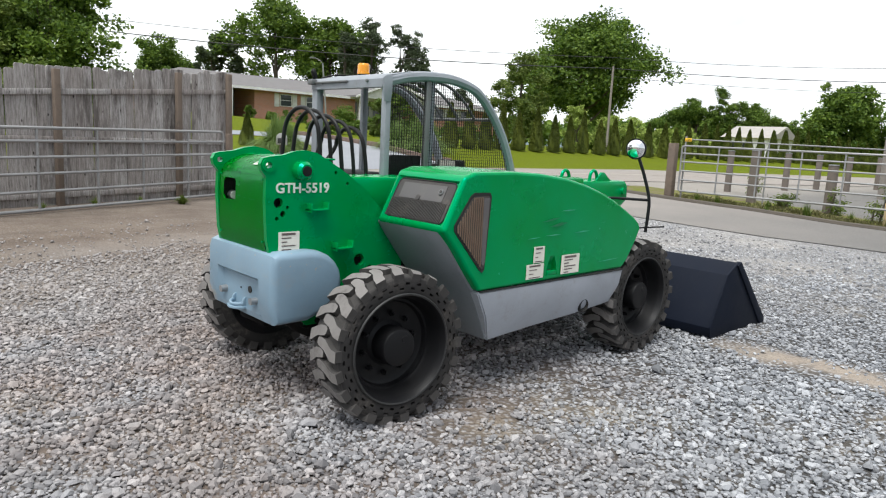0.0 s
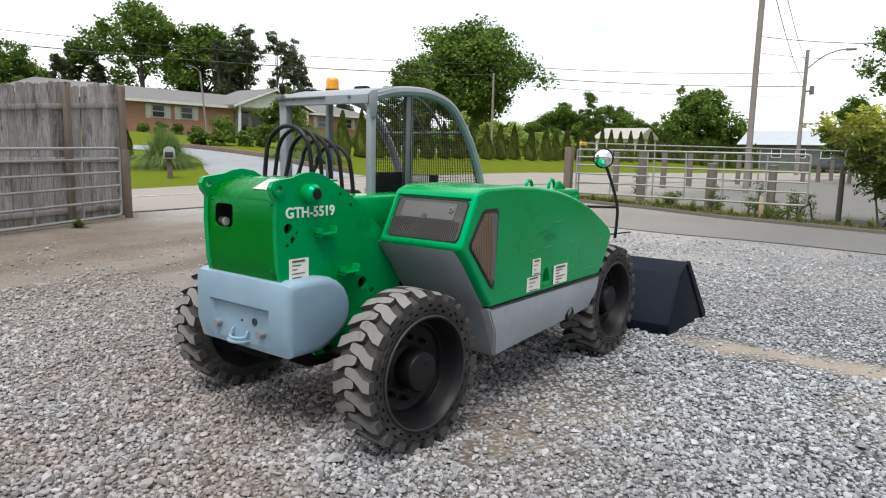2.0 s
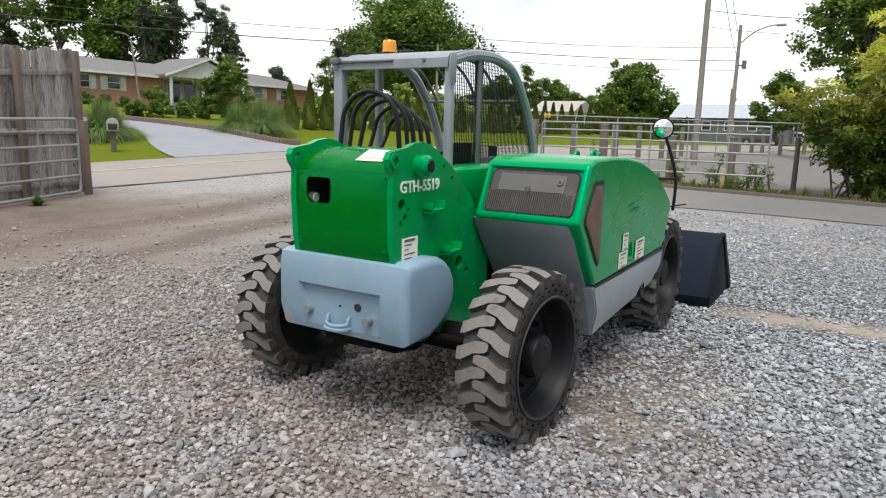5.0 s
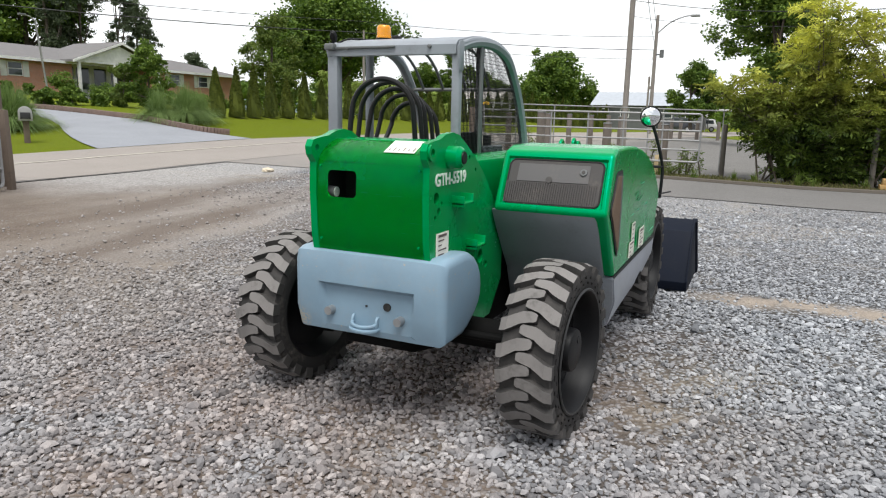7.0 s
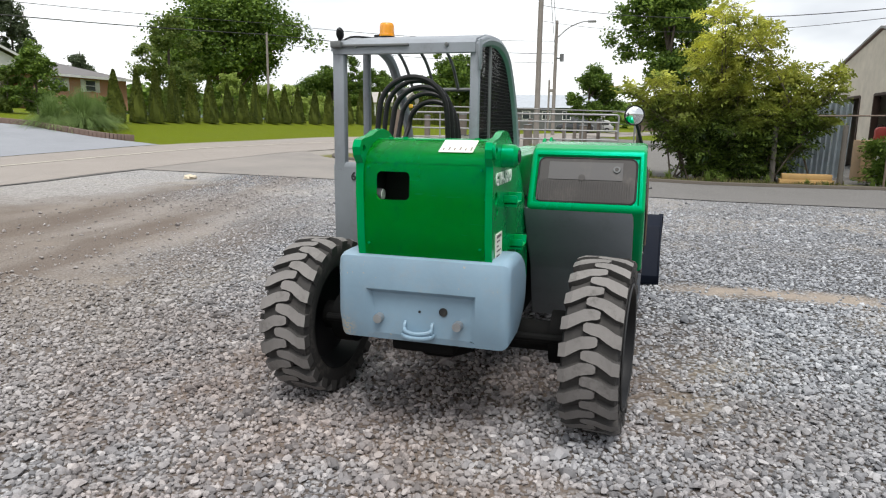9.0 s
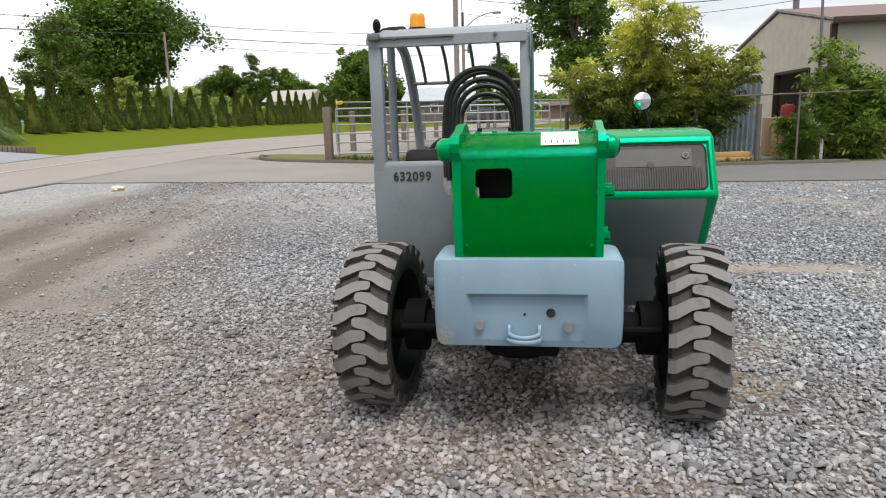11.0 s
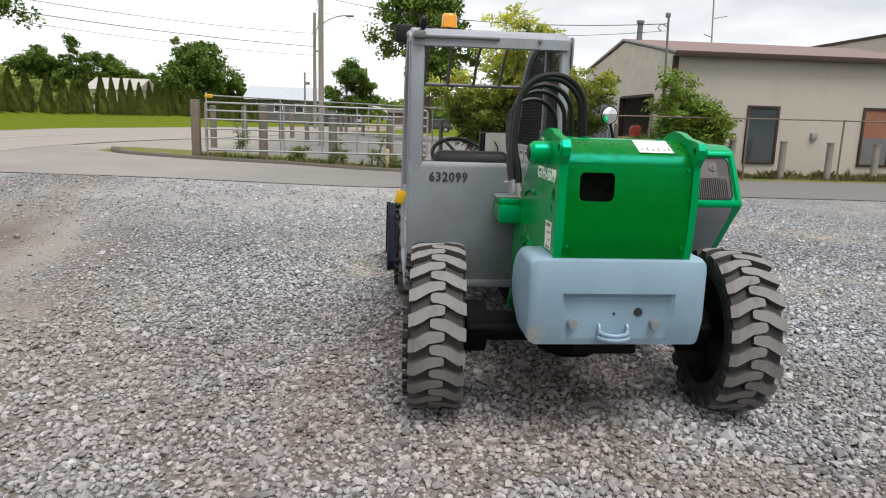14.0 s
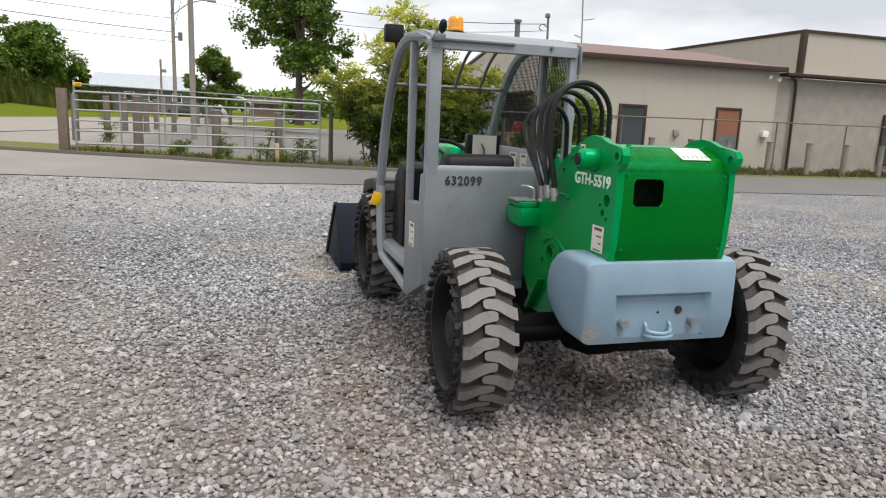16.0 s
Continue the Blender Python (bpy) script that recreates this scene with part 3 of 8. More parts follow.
tagged(gravel, "loose grey crushed stone covering the lot", "gravel", kind="stuff")


def thrown(px, py):
    patch = 0.5 + 0.5 * np.sin(px * 1.9 + 1.3 * np.sin(py * 1.1)) * np.sin(py * 2.3 + np.sin(px * 0.9))
    return (0.015 + 0.10 * patch ** 2) * (py - 0.36 * px > 4.6) * (py < 9.3 + 0.36 * px) * (py < 13.2)


loose = stones("scattered_gravel", -3.0, 12.0, 5.5, 13.2, 0.07, 0.011, thrown, 12)
tagged(loose, "loose stones scattered over the bare dirt", "gravel", kind="stuff")


def washed(px, py):
    patch = 0.5 + 0.5 * np.sin(px * 1.3 + 1.7 * np.sin(py * 0.8)) * np.sin(py * 1.1 + np.sin(px * 1.9))
    return (0.25 + 0.5 * patch) * np.clip((px - 7.0) / 2.0, 0, 1) * (py < 9.8 + 0.1 * px) * (px < 12.35)


verge = stones("verge_gravel", 7.0, 12.4, -3.0, 11.0, 0.068, 0.016, washed, 19)
tagged(verge, "loose grey stones along the edge of the side road", "gravel", kind="stuff")

# ---------------------------------------------------------------- the telehandler
MID = 3.49
telehandler = thing("telehandler", "green and grey telehandler with a black bucket standing on gravel", "telehandler", (3.3, MID, 0))


def wheel(cx, cy, out, spin=0.0, R=0.42, steer=0.0, half=0.124):
    """A wheel with solid tyre; out: +1 or -1, the side that faces away from the machine."""
    hz = R - 0.002
    c = (cx, cy, hz)
    bm = fresh()
    rim = [(0.292, 0.118), (0.302, 0.130), (0.296, 0.136), (0.288, 0.133), (0.280, 0.118), (0.268, 0.085), (0.262, 0.03), (0.25, 0.012), (0.238, 0.012), (0.228, -0.012), (0.21, -0.022), (0.10, -0.02), (0.0, -0.02), (0.0, -0.03), (0.235, -0.03), (0.285, -0.12), (0.292, -0.12)]
    lathe(bm, [(r, w * out) for r, w in rim], c, "y", 56)
    bm.faces.ensure_lookup_table()
    for f in bm.faces:
        p = f.calc_center_median() - Vector(c)
        if math.hypot(p.x, p.z) > 0.29 and p.y * out > 0.12:
            f.material_index = 1
    rim_ob = part("wheel", bm, [BLACK_PAINT, RIM_EDGE], telehandler, "black painted steel wheel rim")
    bm = fresh()
    side = [(0.288, -half * 0.95), (0.32, -half), (0.37, -half), (0.386, -half * 0.92), (0.390, 0), (0.386, half * 0.92), (0.378, half * 0.97), (0.362, half + 0.002), (0.341, half + 0.004), (0.335, half + 0.004), (0.315, half + 0.003), (0.308, half + 0.002), (0.288, half * 0.97)]
    lathe(bm, [(r, w * out) for r, w in side], c, "y", 60)
    bm.faces.ensure_lookup_table()
    picks = []
    for f in bm.faces:
        p = f.calc_center_median() - Vector(c)
        r = math.hypot(p.x, p.z)
        k = int((math.degrees(math.atan2(p.z, p.x)) % 360) / 6)
        if p.y * out > half * 0.9 and ((0.346 < r < 0.357 and k % 2 == 0) or (0.32 < r < 0.33 and k % 2 == 1)):
            picks.append(f)
    for f in picks:
        bmesh.ops.inset_region(bm, faces=[f], thickness=0.0055, depth=0)
        bmesh.ops.inset_region(bm, faces=[f], thickness=0.001, depth=-0.03)
    for f in bm.faces:
        p = f.calc_center_median() - Vector(c)
        if math.hypot(p.x, p.z) > 0.38:
            f.material_index = 1
    part("tyre", bm, [RUBBER, GROOVE], rim_ob, "black solid rubber tyre with rings of holes in its wall")
    # bent lugs that reach past the middle from both shoulders, and interlock
    bm = fresh()
    N = 22
    rib = [(half + 0.007, 0.018, 0.029), (half * 0.8, 0.010, 0.031), (half * 0.52, -0.010, 0.031), (half * 0.30, -0.026, 0.028), (0.0, -0.032, 0.025), (-0.022, -0.033, 0.022), (-0.033, -0.033, 0.013)]
    rng = random.Random(int(cx * 100 + cy * 10))
    for sgn in (-1, 1):
        for k in range(N):
            a0 = 2 * math.pi * (k + (0.5 if sgn > 0 else 0)) / N + spin + rng.uniform(-0.006, 0.006)
            wear = rng.uniform(0, 0.004)
            top, low = [], []
            for edge in (1, -1):
                pts = rib if edge > 0 else rib[::-1]
                for w, s, hw in pts:
                    s2 = s + edge * (hw + rng.uniform(-0.002, 0.002))
                    shoulder = w > half
                    rt = R - wear - (0.012 if shoulder else 0.0) - rng.uniform(0, 0.002)
                    for rr, lst, grow in ((rt, top, 0.0), (0.352 if shoulder else 0.38, low, edge * 0.006)):
                        a = a0 + (s2 + grow) / R
                        ww = w * sgn * (0.95 if shoulder and rr != rt else 1.0)
                        lst.append(bm.verts.new((cx - math.sin(a) * rr, cy + ww, hz + math.cos(a) * rr)))
            n = len(rib)
            for i in range(n - 1):
                j = 2 * n - 1 - i
                bm.faces.new((top[i], top[i + 1], top[j - 1], top[j]))
            m2 = len(top)
            for i in range(m2):
                bm.faces.new((top[i], top[(i + 1) % m2], low[(i + 1) % m2], low[i])).material_index = 1
    bmesh.ops.recalc_face_normals(bm, faces=bm.faces[:])
    part("tread", bm, [TREAD, GROOVE], rim_ob, "dusty grey-brown tread lugs", smooth=0)
    bm = fresh()
    lathe(bm, [(0.0, 0.105 * out), (0.085, 0.105 * out), (0.098, 0.10 * out), (0.104, 0.09 * out), (0.106, -0.005 * out), (0.118, -0.015 * out), (0.125, -0.02 * out)], (cx, cy, hz), "y", 32)
    hub = part("hub", bm, BLACK_PAINT, rim_ob, "black wheel hub")
    bm = fresh()
    lathe(bm, [(0.0, 0.109 * out), (0.018, 0.109 * out), (0.02, 0.104 * out)], (cx + 0.03, cy, hz + 0.045), "y", 10)
    part("hub_plug", bm, BLACK_PAINT, rim_ob)
    for k in range(10):
        a = 2 * math.pi * k / 10 + 0.2
        bm = fresh()
        px, pz = cx + 0.162 * math.cos(a), hz + 0.162 * math.sin(a)
        cyl(bm, (px, cy - 0.02 * out, pz), (px, cy + 0.006 * out, pz), 0.015, seg=6)
        cyl(bm, (px, cy + 0.006 * out, pz), (px, cy + 0.022 * out, pz), 0.009, seg=8)
        part("lug_nut", bm, BLACK_PAINT, rim_ob)
    turn = Matrix.Translation(c) @ Matrix.Rotation(radians(steer), 4, "Z") @ Matrix.Translation((-cx, -cy, -hz))
    for ob in (rim_ob, *rim_ob.children):
        ob.data.transform(turn)
    return rim_ob


REAR_X, FRONT_X = 2.195, 4.52
wheel(REAR_X, 2.745, -1, 0.05, steer=-4)
wheel(REAR_X + 0.05, 4.235, 1, 0.2, steer=-4)
wheel(FRONT_X, 2.735, -1, 0.12, R=0.428, half=0.132)
wheel(FRONT_X, 4.245, 1, 0.3, R=0.428, half=0.132)

# chassis and axles
bm = fresh()
prism(bm, [(1.95, 0.42), (2.3, 0.36), (4.7, 0.36), (5.0, 0.5), (5.0, 0.8), (1.95, 0.8)], "y", 3.22, 3.76, 0.02)
part("chassis", bm, UNDER_BLACK, telehandler, "dark steel chassis under the body")
for ax in (REAR_X, FRONT_X):
    bm = fresh()
    cyl(bm, (ax, 2.8, 0.43), (ax, 4.18, 0.43), 0.075, seg=18)
    lathe(bm, [(0.0, -0.2), (0.12, -0.17), (0.16, -0.06), (0.16, 0.06), (0.12, 0.17), (0.0, 0.2)], (ax, MID + 0.05, 0.43), "y", 20)
    for y in (2.93, 4.05):
        cyl(bm, (ax, y - 0.05, 0.43), (ax, y + 0.05, 0.43), 0.13, seg=18)
    cyl(bm, (ax - 0.17, 2.9, 0.47), (ax - 0.17, 4.1, 0.47), 0.02, seg=10)
    part("axle", bm, UNDER_BLACK, telehandler, "black axle with steering rod")
bm = fresh()
box(bm, 1.78, 2.3, 3.36, 3.66, 0.42, 0.5, 0.02)
part("tow_plate", bm, UNDER_BLACK, telehandler, "black plate under the counterweight")

# counterweight
bm = fresh()
CW = [(1.688, 0.60), (1.690, 0.82), (1.702, 0.868), (1.74, 0.884), (1.93, 0.887), (1.995, 0.876), (2.05, 0.85), (2.095, 0.81), (2.125, 0.76), (2.137, 0.70), (2.13, 0.645), (2.105, 0.60), (2.06, 0.56), (1.98, 0.515), (1.92, 0.494), (1.72, 0.492)]
prism(bm, CW, "y", 3.10, 3.885)
bm.normal_update()
bmesh.ops.bevel(bm, geom=[e for e in bm.edges if abs(e.verts[0].co.y - e.verts[1].co.y) < 1e-5], offset=0.042, segments=5, affect="EDGES", profile=0.5, clamp_overlap=True)
for no, co in (((0, 1, 0), (0, 3.245, 0)), ((0, 1, 0), (0, 3.745, 0)), ((0, 0, 1), (0, 0, 0.728)), ((0, 0, 1), (0, 0, 0.512))):
    bmesh.ops.bisect_plane(bm, geom=bm.verts[:] + bm.edges[:] + bm.faces[:], plane_co=co, plane_no=no)
bm.normal_update()
sel = [f for f in bm.faces if f.normal.x < -0.5 and 3.245 < f.calc_center_median().y < 3.745 and 0.5 < f.calc_center_median().z < 0.728]
bmesh.ops.inset_region(bm, faces=sel, thickness=0.03, depth=-0.032)
# the pocket runs out flush at its lower edge
for v in {v for f in sel for v in f.verts}:
    if v.co.z < 0.57:
        v.co.x = 1.7225 - (v.co.z - 0.492) / 0.108 * 0.035
counterweight = part("counterweight", bm, CW_BLUE, telehandler, "pale blue-grey cast counterweight with a recess")
for y, z in ((3.69, 0.592), (3.325, 0.588)):
    bm = fresh()
    cyl(bm, (1.735, y, z), (1.682, y, z), 0.022, 0.02, seg=12)
    part("bolt", bm, STEEL, counterweight)
# two holes as solid dark discs, their shade being the colour
bm = fresh()
cyl(bm, (1.735, 3.503, 0.632), (1.7165, 3.503, 0.632), 0.006, seg=8)
part("socket_hole", bm, DARK, counterweight, "small dark disc drawn for a hole")
bm = fresh()
cyl(bm, (1.735, 3.395, 0.64), (1.715, 3.395, 0.64), 0.019, seg=16)
part("socket_hole", bm, DARK, counterweight, "dark round disc drawn for a hole")
bm = fresh()
prism(bm, [(1.73, 3.43)] + [(1.70 - 0.055 * math.sin(a), 3.505 - 0.075 * math.cos(a)) for a in (math.radians(d) for d in range(0, 181, 15))] + [(1.73, 3.58)], "z", 0.522, 0.537, 0.004)
for y in (3.442, 3.568):
    prism(bm, [(1.722, 0.53), (1.694, 0.53), (1.69, 0.545), (1.70, 0.578), (1.712, 0.588), (1.722, 0.588)], "y", y - 0.006, y + 0.006, 0.002)
tube(bm, smooth_line([(1.705, 3.442, 0.556), (1.68, 3.455, 0.55), (1.664, 3.505, 0.546), (1.68, 3.555, 0.55), (1.705, 3.568, 0.556)], 4), 0.0085, 8)
part("tow_hook", bm, CW_BLUE, counterweight, "painted tow loop")

# boom tower
PLATE = [(1.73, 0.83), (1.705, 0.95), (1.695, 1.15), (1.70, 1.275), (1.672, 1.31), (1.665, 1.345), (1.682, 1.375), (1.715, 1.382), (1.80, 1.392), (1.86, 1.412), (1.93, 1.42), (2.0, 1.408), (2.09, 1.362),
         (2.2, 1.298), (2.31, 1.222), (2.43, 1.11), (2.545, 0.985), (2.62, 0.85), (2.62, 0.62), (2.46, 0.45), (1.95, 0.45), (1.8, 0.6)]
bm = fresh()
box(bm, 1.80, 2.5, 3.25, 3.73, 0.5, 0.9, 0.01)
tower = part("boom_tower", bm, GREEN, telehandler, "green steel boom tower at the rear")
HOLES = [(1.77, 1.14, 0.027), (1.797, 1.082, 0.016), (1.762, 1.057, 0.011), (1.825, 1.115, 0.009), (2.30, 0.795, 0.036), (2.125, 1.302, 0.010), (2.205, 1.24, 0.010), (1.71, 1.338, 0.016), (1.80, 0.97, 0.011), (2.38, 0.74, 0.018)]


def drilled_plate(bm, outline, holes, y0, y1):
    """A plate in the x-z plane with round holes through it."""
    loops = [[Vector((x, z, 0)) for x, z in outline]]
    for x, z, r in holes:
        loops.append([Vector((x + r * math.cos(a), z + r * math.sin(a), 0)) for a in (2 * math.pi * k / 18 for k in range(18))])
    flat = [p for lp in loops for p in lp]
    tris = tessellate_polygon(loops)
    lo = [bm.verts.new((p.x, y0, p.y)) for p in flat]
    hi = [bm.verts.new((p.x, y1, p.y)) for p in flat]
    for a, b, c in tris:
        if len({a, b, c}) == 3:
            bm.faces.new((lo[a], lo[b], lo[c]))
            bm.faces.new((hi[c], hi[b], hi[a]))
    k = 0
    for lp in loops:
        n = len(lp)
        for i in range(n):
            a, b = k + i, k + (i + 1) % n
            bm.faces.new((lo[a], lo[b], hi[b], hi[a]))
        k += n


for y0, y1 in ((3.185, 3.215), (3.755, 3.79)):
    bm = fresh()
    drilled_plate(bm, PLATE, HOLES, y0, y1)
    part("side_plate", bm, GREEN, tower, smooth=25)
    out = -1 if y0 < MID else 1
    yo = y0 if out < 0 else y1
    bm = fresh()
    reach = 0.07 if out > 0 else 0.05
    cyl(bm, (1.90, yo, 1.312), (1.90, yo + out * reach, 1.312), 0.052, 0.05, seg=24)
    cyl(bm, (1.90, yo + out * reach, 1.312), (1.90, yo + out * (reach + 0.018), 1.312), 0.05, 0.036, seg=24)
    boss = part("pin_boss", bm, GREEN, tower)
    bm = fresh()
    cyl(bm, (1.90, yo + out * (reach + 0.01), 1.312), (1.90, yo + out * (reach + 0.023), 1.312), 0.03, 0.027, seg=18)
    part("boom_pin", bm, BLACK_PAINT, tower, "dark boom pin end")
# lifting eyes at the rear corners
for y in (3.18, 3.79):
    bm = fresh()
    lathe(bm, [(0.018, -0.005), (0.036, -0.005), (0.036, 0.005), (0.018, 0.005)], (1.71, y, 1.338), "y", 20, True)
    part("lifting_eye", bm, GREEN, tower)
# cable brackets on the near plate
for x, z in ((2.0, 1.108), (2.17, 0.885)):
    bm = fresh()
    prism(bm, [(x - 0.065, z - 0.012), (x + 0.05, z - 0.012), (x + 0.055, z + 0.035), (x + 0.043, z + 0.035), (x + 0.04, z), (x - 0.065, z)], "y", 3.125, 3.187, 0.003)
    prism(bm, [(x - 0.065, z - 0.02), (x - 0.055, z - 0.02), (x - 0.055, z + 0.03), (x - 0.065, z + 0.03)], "y", 3.125, 3.187, 0.002)
    part("cable_bracket", bm, GREEN, tower)
# left stub with step
bm = fresh()
box(bm, 2.45, 2.68, 3.70, 3.90, 0.91, 1.01, 0.012)
box(bm, 2.47, 2.66, 3.80, 3.895, 1.012, 1.04, 0.004)
part("cylinder_stub", bm, GREEN, tower)
bm = fresh()
box(bm, 2.50, 2.64, 3.79, 3.91, 1.042, 1.052, 0.003)
tube(bm, smooth_line([(2.52, 3.80, 1.05), (2.52, 3.80, 1.10), (2.53, 3.83, 1.12), (2.56, 3.86, 1.12)], 4), 0.008, 8)
part("clamp", bm, STEEL, tower, "bare metal clamp plate")
# raised ribs and a gusset on the left plate
for x, z, r, a0, a1 in ((2.25, 0.72, 0.165, 45, 135), (2.24, 0.74, 0.115, 50, 130), (2.20, 0.93, 0.19, 50, 118)):
    bm = fresh()
    tube(bm, [(x + r * 1.1 * math.cos(a), 3.792, z + r * math.sin(a)) for a in (math.radians(d) for d in range(a0, a1, 8))], 0.007, 6)
    part("rib", bm, GREEN, tower)
bm = fresh()
prism(bm, [(2.33, 0.65), (2.36, 0.655), (2.50, 0.46), (2.47, 0.45)], "y", 3.791, 3.83, 0.004)
part("gusset", bm, GREEN, tower)

# rear panel with its square opening
PROFILE = [(1.87, 1.376), (1.835, 1.366), (1.80, 1.353), (1.77, 1.338), (1.745, 1.32), (1.727, 1.298), (1.715, 1.272), (1.708, 1.243), (1.704, 1.123), (1.703, 1.0), (1.712, 0.9), (1.732, 0.85)]
bm = fresh()
ys = [3.2155, 3.548, 3.697, 3.7545]
grid = [[bm.verts.new((x, y, z)) for y in ys] for x, z in PROFILE]
for i in range(len(PROFILE) - 1):
    for j in range(3):
        if not (i == 7 and j == 1):
            bm.faces.new((grid[i][j], grid[i + 1][j], grid[i + 1][j + 1], grid[i][j + 1]))
# rounded corners of the opening
for cy, sy in ((3.548, 1), (3.697, -1)):
    for (cx, cz), (ox, oz), sz in ((PROFILE[7], PROFILE[8], -1), (PROFILE[8], PROFILE[7], 1)):
        ring = [bm.verts.new((cx, cy, cz))]
        for k in range(6):
            a = radians(18 * k)
            dy, dz = 0.02 * (1 - math.sin(a)), 0.02 * (1 - math.cos(a))
            ring.append(bm.verts.new((cx + (ox - cx) * dz / 0.12, cy + sy * dy, cz + sz * dz)))
        f = bm.faces.new(ring)
        f.normal_update()
        if f.normal.x < 0:
            f.normal_flip()
bmesh.ops.solidify(bm, geom=bm.faces[:], thickness=-0.008)
rear_panel = part("rear_panel", bm, COVER_GREEN, tower, "bright green rear cover with a square opening")
# near-black box behind the opening; the inside's shade is painted on it
bm = fresh()
box(bm, 1.716, 1.9, 3.24, 3.73, 0.9, 1.28)
for f in list(bm.faces):
    if f.normal.x < -0.9:
        bm.faces.remove(f)
part("inner_recess", bm, DARK, tower, "dark inside of the tower")
bm = fresh()
cyl(bm, (1.768, 3.728, 1.138), (1.768, 3.694, 1.138), 0.028, 0.026, seg=18)
hose_end = part("hose_end", bm, DARK_GREY, tower, "dark round fitting inside the opening")
bm = fresh()
cyl(bm, (1.768, 3.693, 1.138), (1.768, 3.690, 1.138), 0.024, 0.022, seg=18)
part("end_cap", bm, WHITE_PAINT, hose_end, "white round end of the fitting")
bm = fresh()
box(bm, 1.868, 2.14, 3.217, 3.753, 1.368, 1.378, 0.003)
part("top_cover", bm, GREEN, tower)
for x, y in ((1.89, 3.70), (1.89, 3.63), (1.89, 3.30), (1.89, 3.24)):
    bm = fresh()
    cyl(bm, (x, y, 1.376), (x, y, 1.386), 0.012, seg=10)
    part("bolt", bm, GREEN, tower)
for y in (3.235, 3.735):
    for z in (1.26, 0.93):
        bm = fresh()
        cyl(bm, (1.72, y, z), (1.7, y, z), 0.0055, seg=8)
        part("rivet", bm, GREEN, tower)

# decals
def decal(parent, x0, x1, y0, y1, z0, z1, face, lines=4, material=DECAL, name="decal"):
    bm = fresh()
    box(bm, x0, x1, y0, y1, z0, z1)
    d = part(name, bm, material, parent, "worn white warning label", smooth=0)
    for k in range(lines):
        bm = fresh()
        f0, f1 = 0.14, 0.80 - 0.4 * ((k * 7) % 3) / 2
        t = 0.88 - 0.8 * k / max(1, lines - 1)
        zc = z0 + (z1 - z0) * t
        h = (z1 - z0) * (0.055 if k == 0 else 0.028)
        if face == "y-":
            box(bm, x0 + (x1 - x0) * f0, x0 + (x1 - x0) * f1, y0 - 0.0015, y0 - 0.0005, zc - h, zc + h)
        elif face == "y+":
            box(bm, x0 + (x1 - x0) * f0, x0 + (x1 - x0) * f1, y1 + 0.0005, y1 + 0.0015, zc - h, zc + h)
        elif face == "x-":
            box(bm, x0 - 0.0015, x0 - 0.0005, y0 + (y1 - y0) * f0, y0 + (y1 - y0) * f1, zc - h, zc + h)
        else:
            yc = y0 + (y1 - y0) * t
            box(bm, x0 + (x1 - x0) * f0, x0 + (x1 - x0) * (f0 + 0.16 + 0.1 * (k % 2)), yc - 0.0025, yc + 0.0025, z1 + 0.0005, z1 + 0.0015)
        part("print_line", bm, DECAL_INK if material is DECAL else BLACK_INK, d, smooth=0)
    return d


decal(tower, 1.772, 1.898, 3.181, 3.184, 0.88, 0.985, "y-", 5)
decal(tower, 1.765, 1.865, 3.7915, 3.794, 0.90, 1.02, "y+", 4)
decal(tower, 2.43, 2.47, 3.7915, 3.794, 1.05, 1.12, "y+", 3)
decal(tower, 1.995, 2.04, 3.7915, 3.794, 1.255, 1.375, "y+", 3)

top_decal = decal(tower, 0.0, 0.115, 3.285, 3.435, 0.0, 0.002, "z", 6)
for ob in (top_decal, *top_decal.children):
    ob.data.transform(pose(1.750, 0, 1.3285, 0, -24.2, 0))
lettering("model_number", "GTH-5519", 0.074, pose(1.752, 3.183, 1.194, 90, 0, 0), WHITE_PAINT, tower, "white stencilled model number", 1.02, 1.0)
lettering("model_number", "GTH-5519", 0.074, pose(2.075, 3.792, 1.194, 90, 0, 180), WHITE_PAINT, tower, "white stencilled model number", 1.02, 1.0)

# boom
bm = fresh()
box(bm, 1.92, 4.6, 3.28, 3.565, 1.0, 1.27, 0.02)
boom = part("boom", bm, GREEN, telehandler, "green box-section boom lowered between cab and engine cover")
bm = fresh()
prism(bm, [(4.55, 1.02), (4.6, 1.24), (5.28, 1.24), (5.33, 1.2), (5.34, 1.07), (5.2, 0.98), (5.45, 0.5), (5.3, 0.25), (5.1, 0.3), (4.9, 0.95)], "y", 3.33, 3.65, 0.02)
part("boom_head", bm, GREEN, boom)
for x in (4.47, 4.86):
    bm = fresh()
    tube(bm, smooth_line([(x - 0.055, 3.38, 1.24), (x - 0.04, 3.38, 1.30), (x, 3.38, 1.325), (x + 0.04, 3.38, 1.30), (x + 0.055, 3.38, 1.24)], 4), 0.014, 8)
    part("lifting_lug", bm, GREEN, boom)
bm = fresh()
prism(bm, [(4.88, 1.24), (4.95, 1.31), (4.99, 1.31), (5.1, 1.24)], "y", 3.36, 3.38, 0.003)
part("head_lug", bm, GREEN, boom)
bm = fresh()
cyl(bm, (5.25, 3.31, 1.15), (5.25, 3.335, 1.15), 0.03, seg=14)
part("head_pin", bm, GREEN, boom)

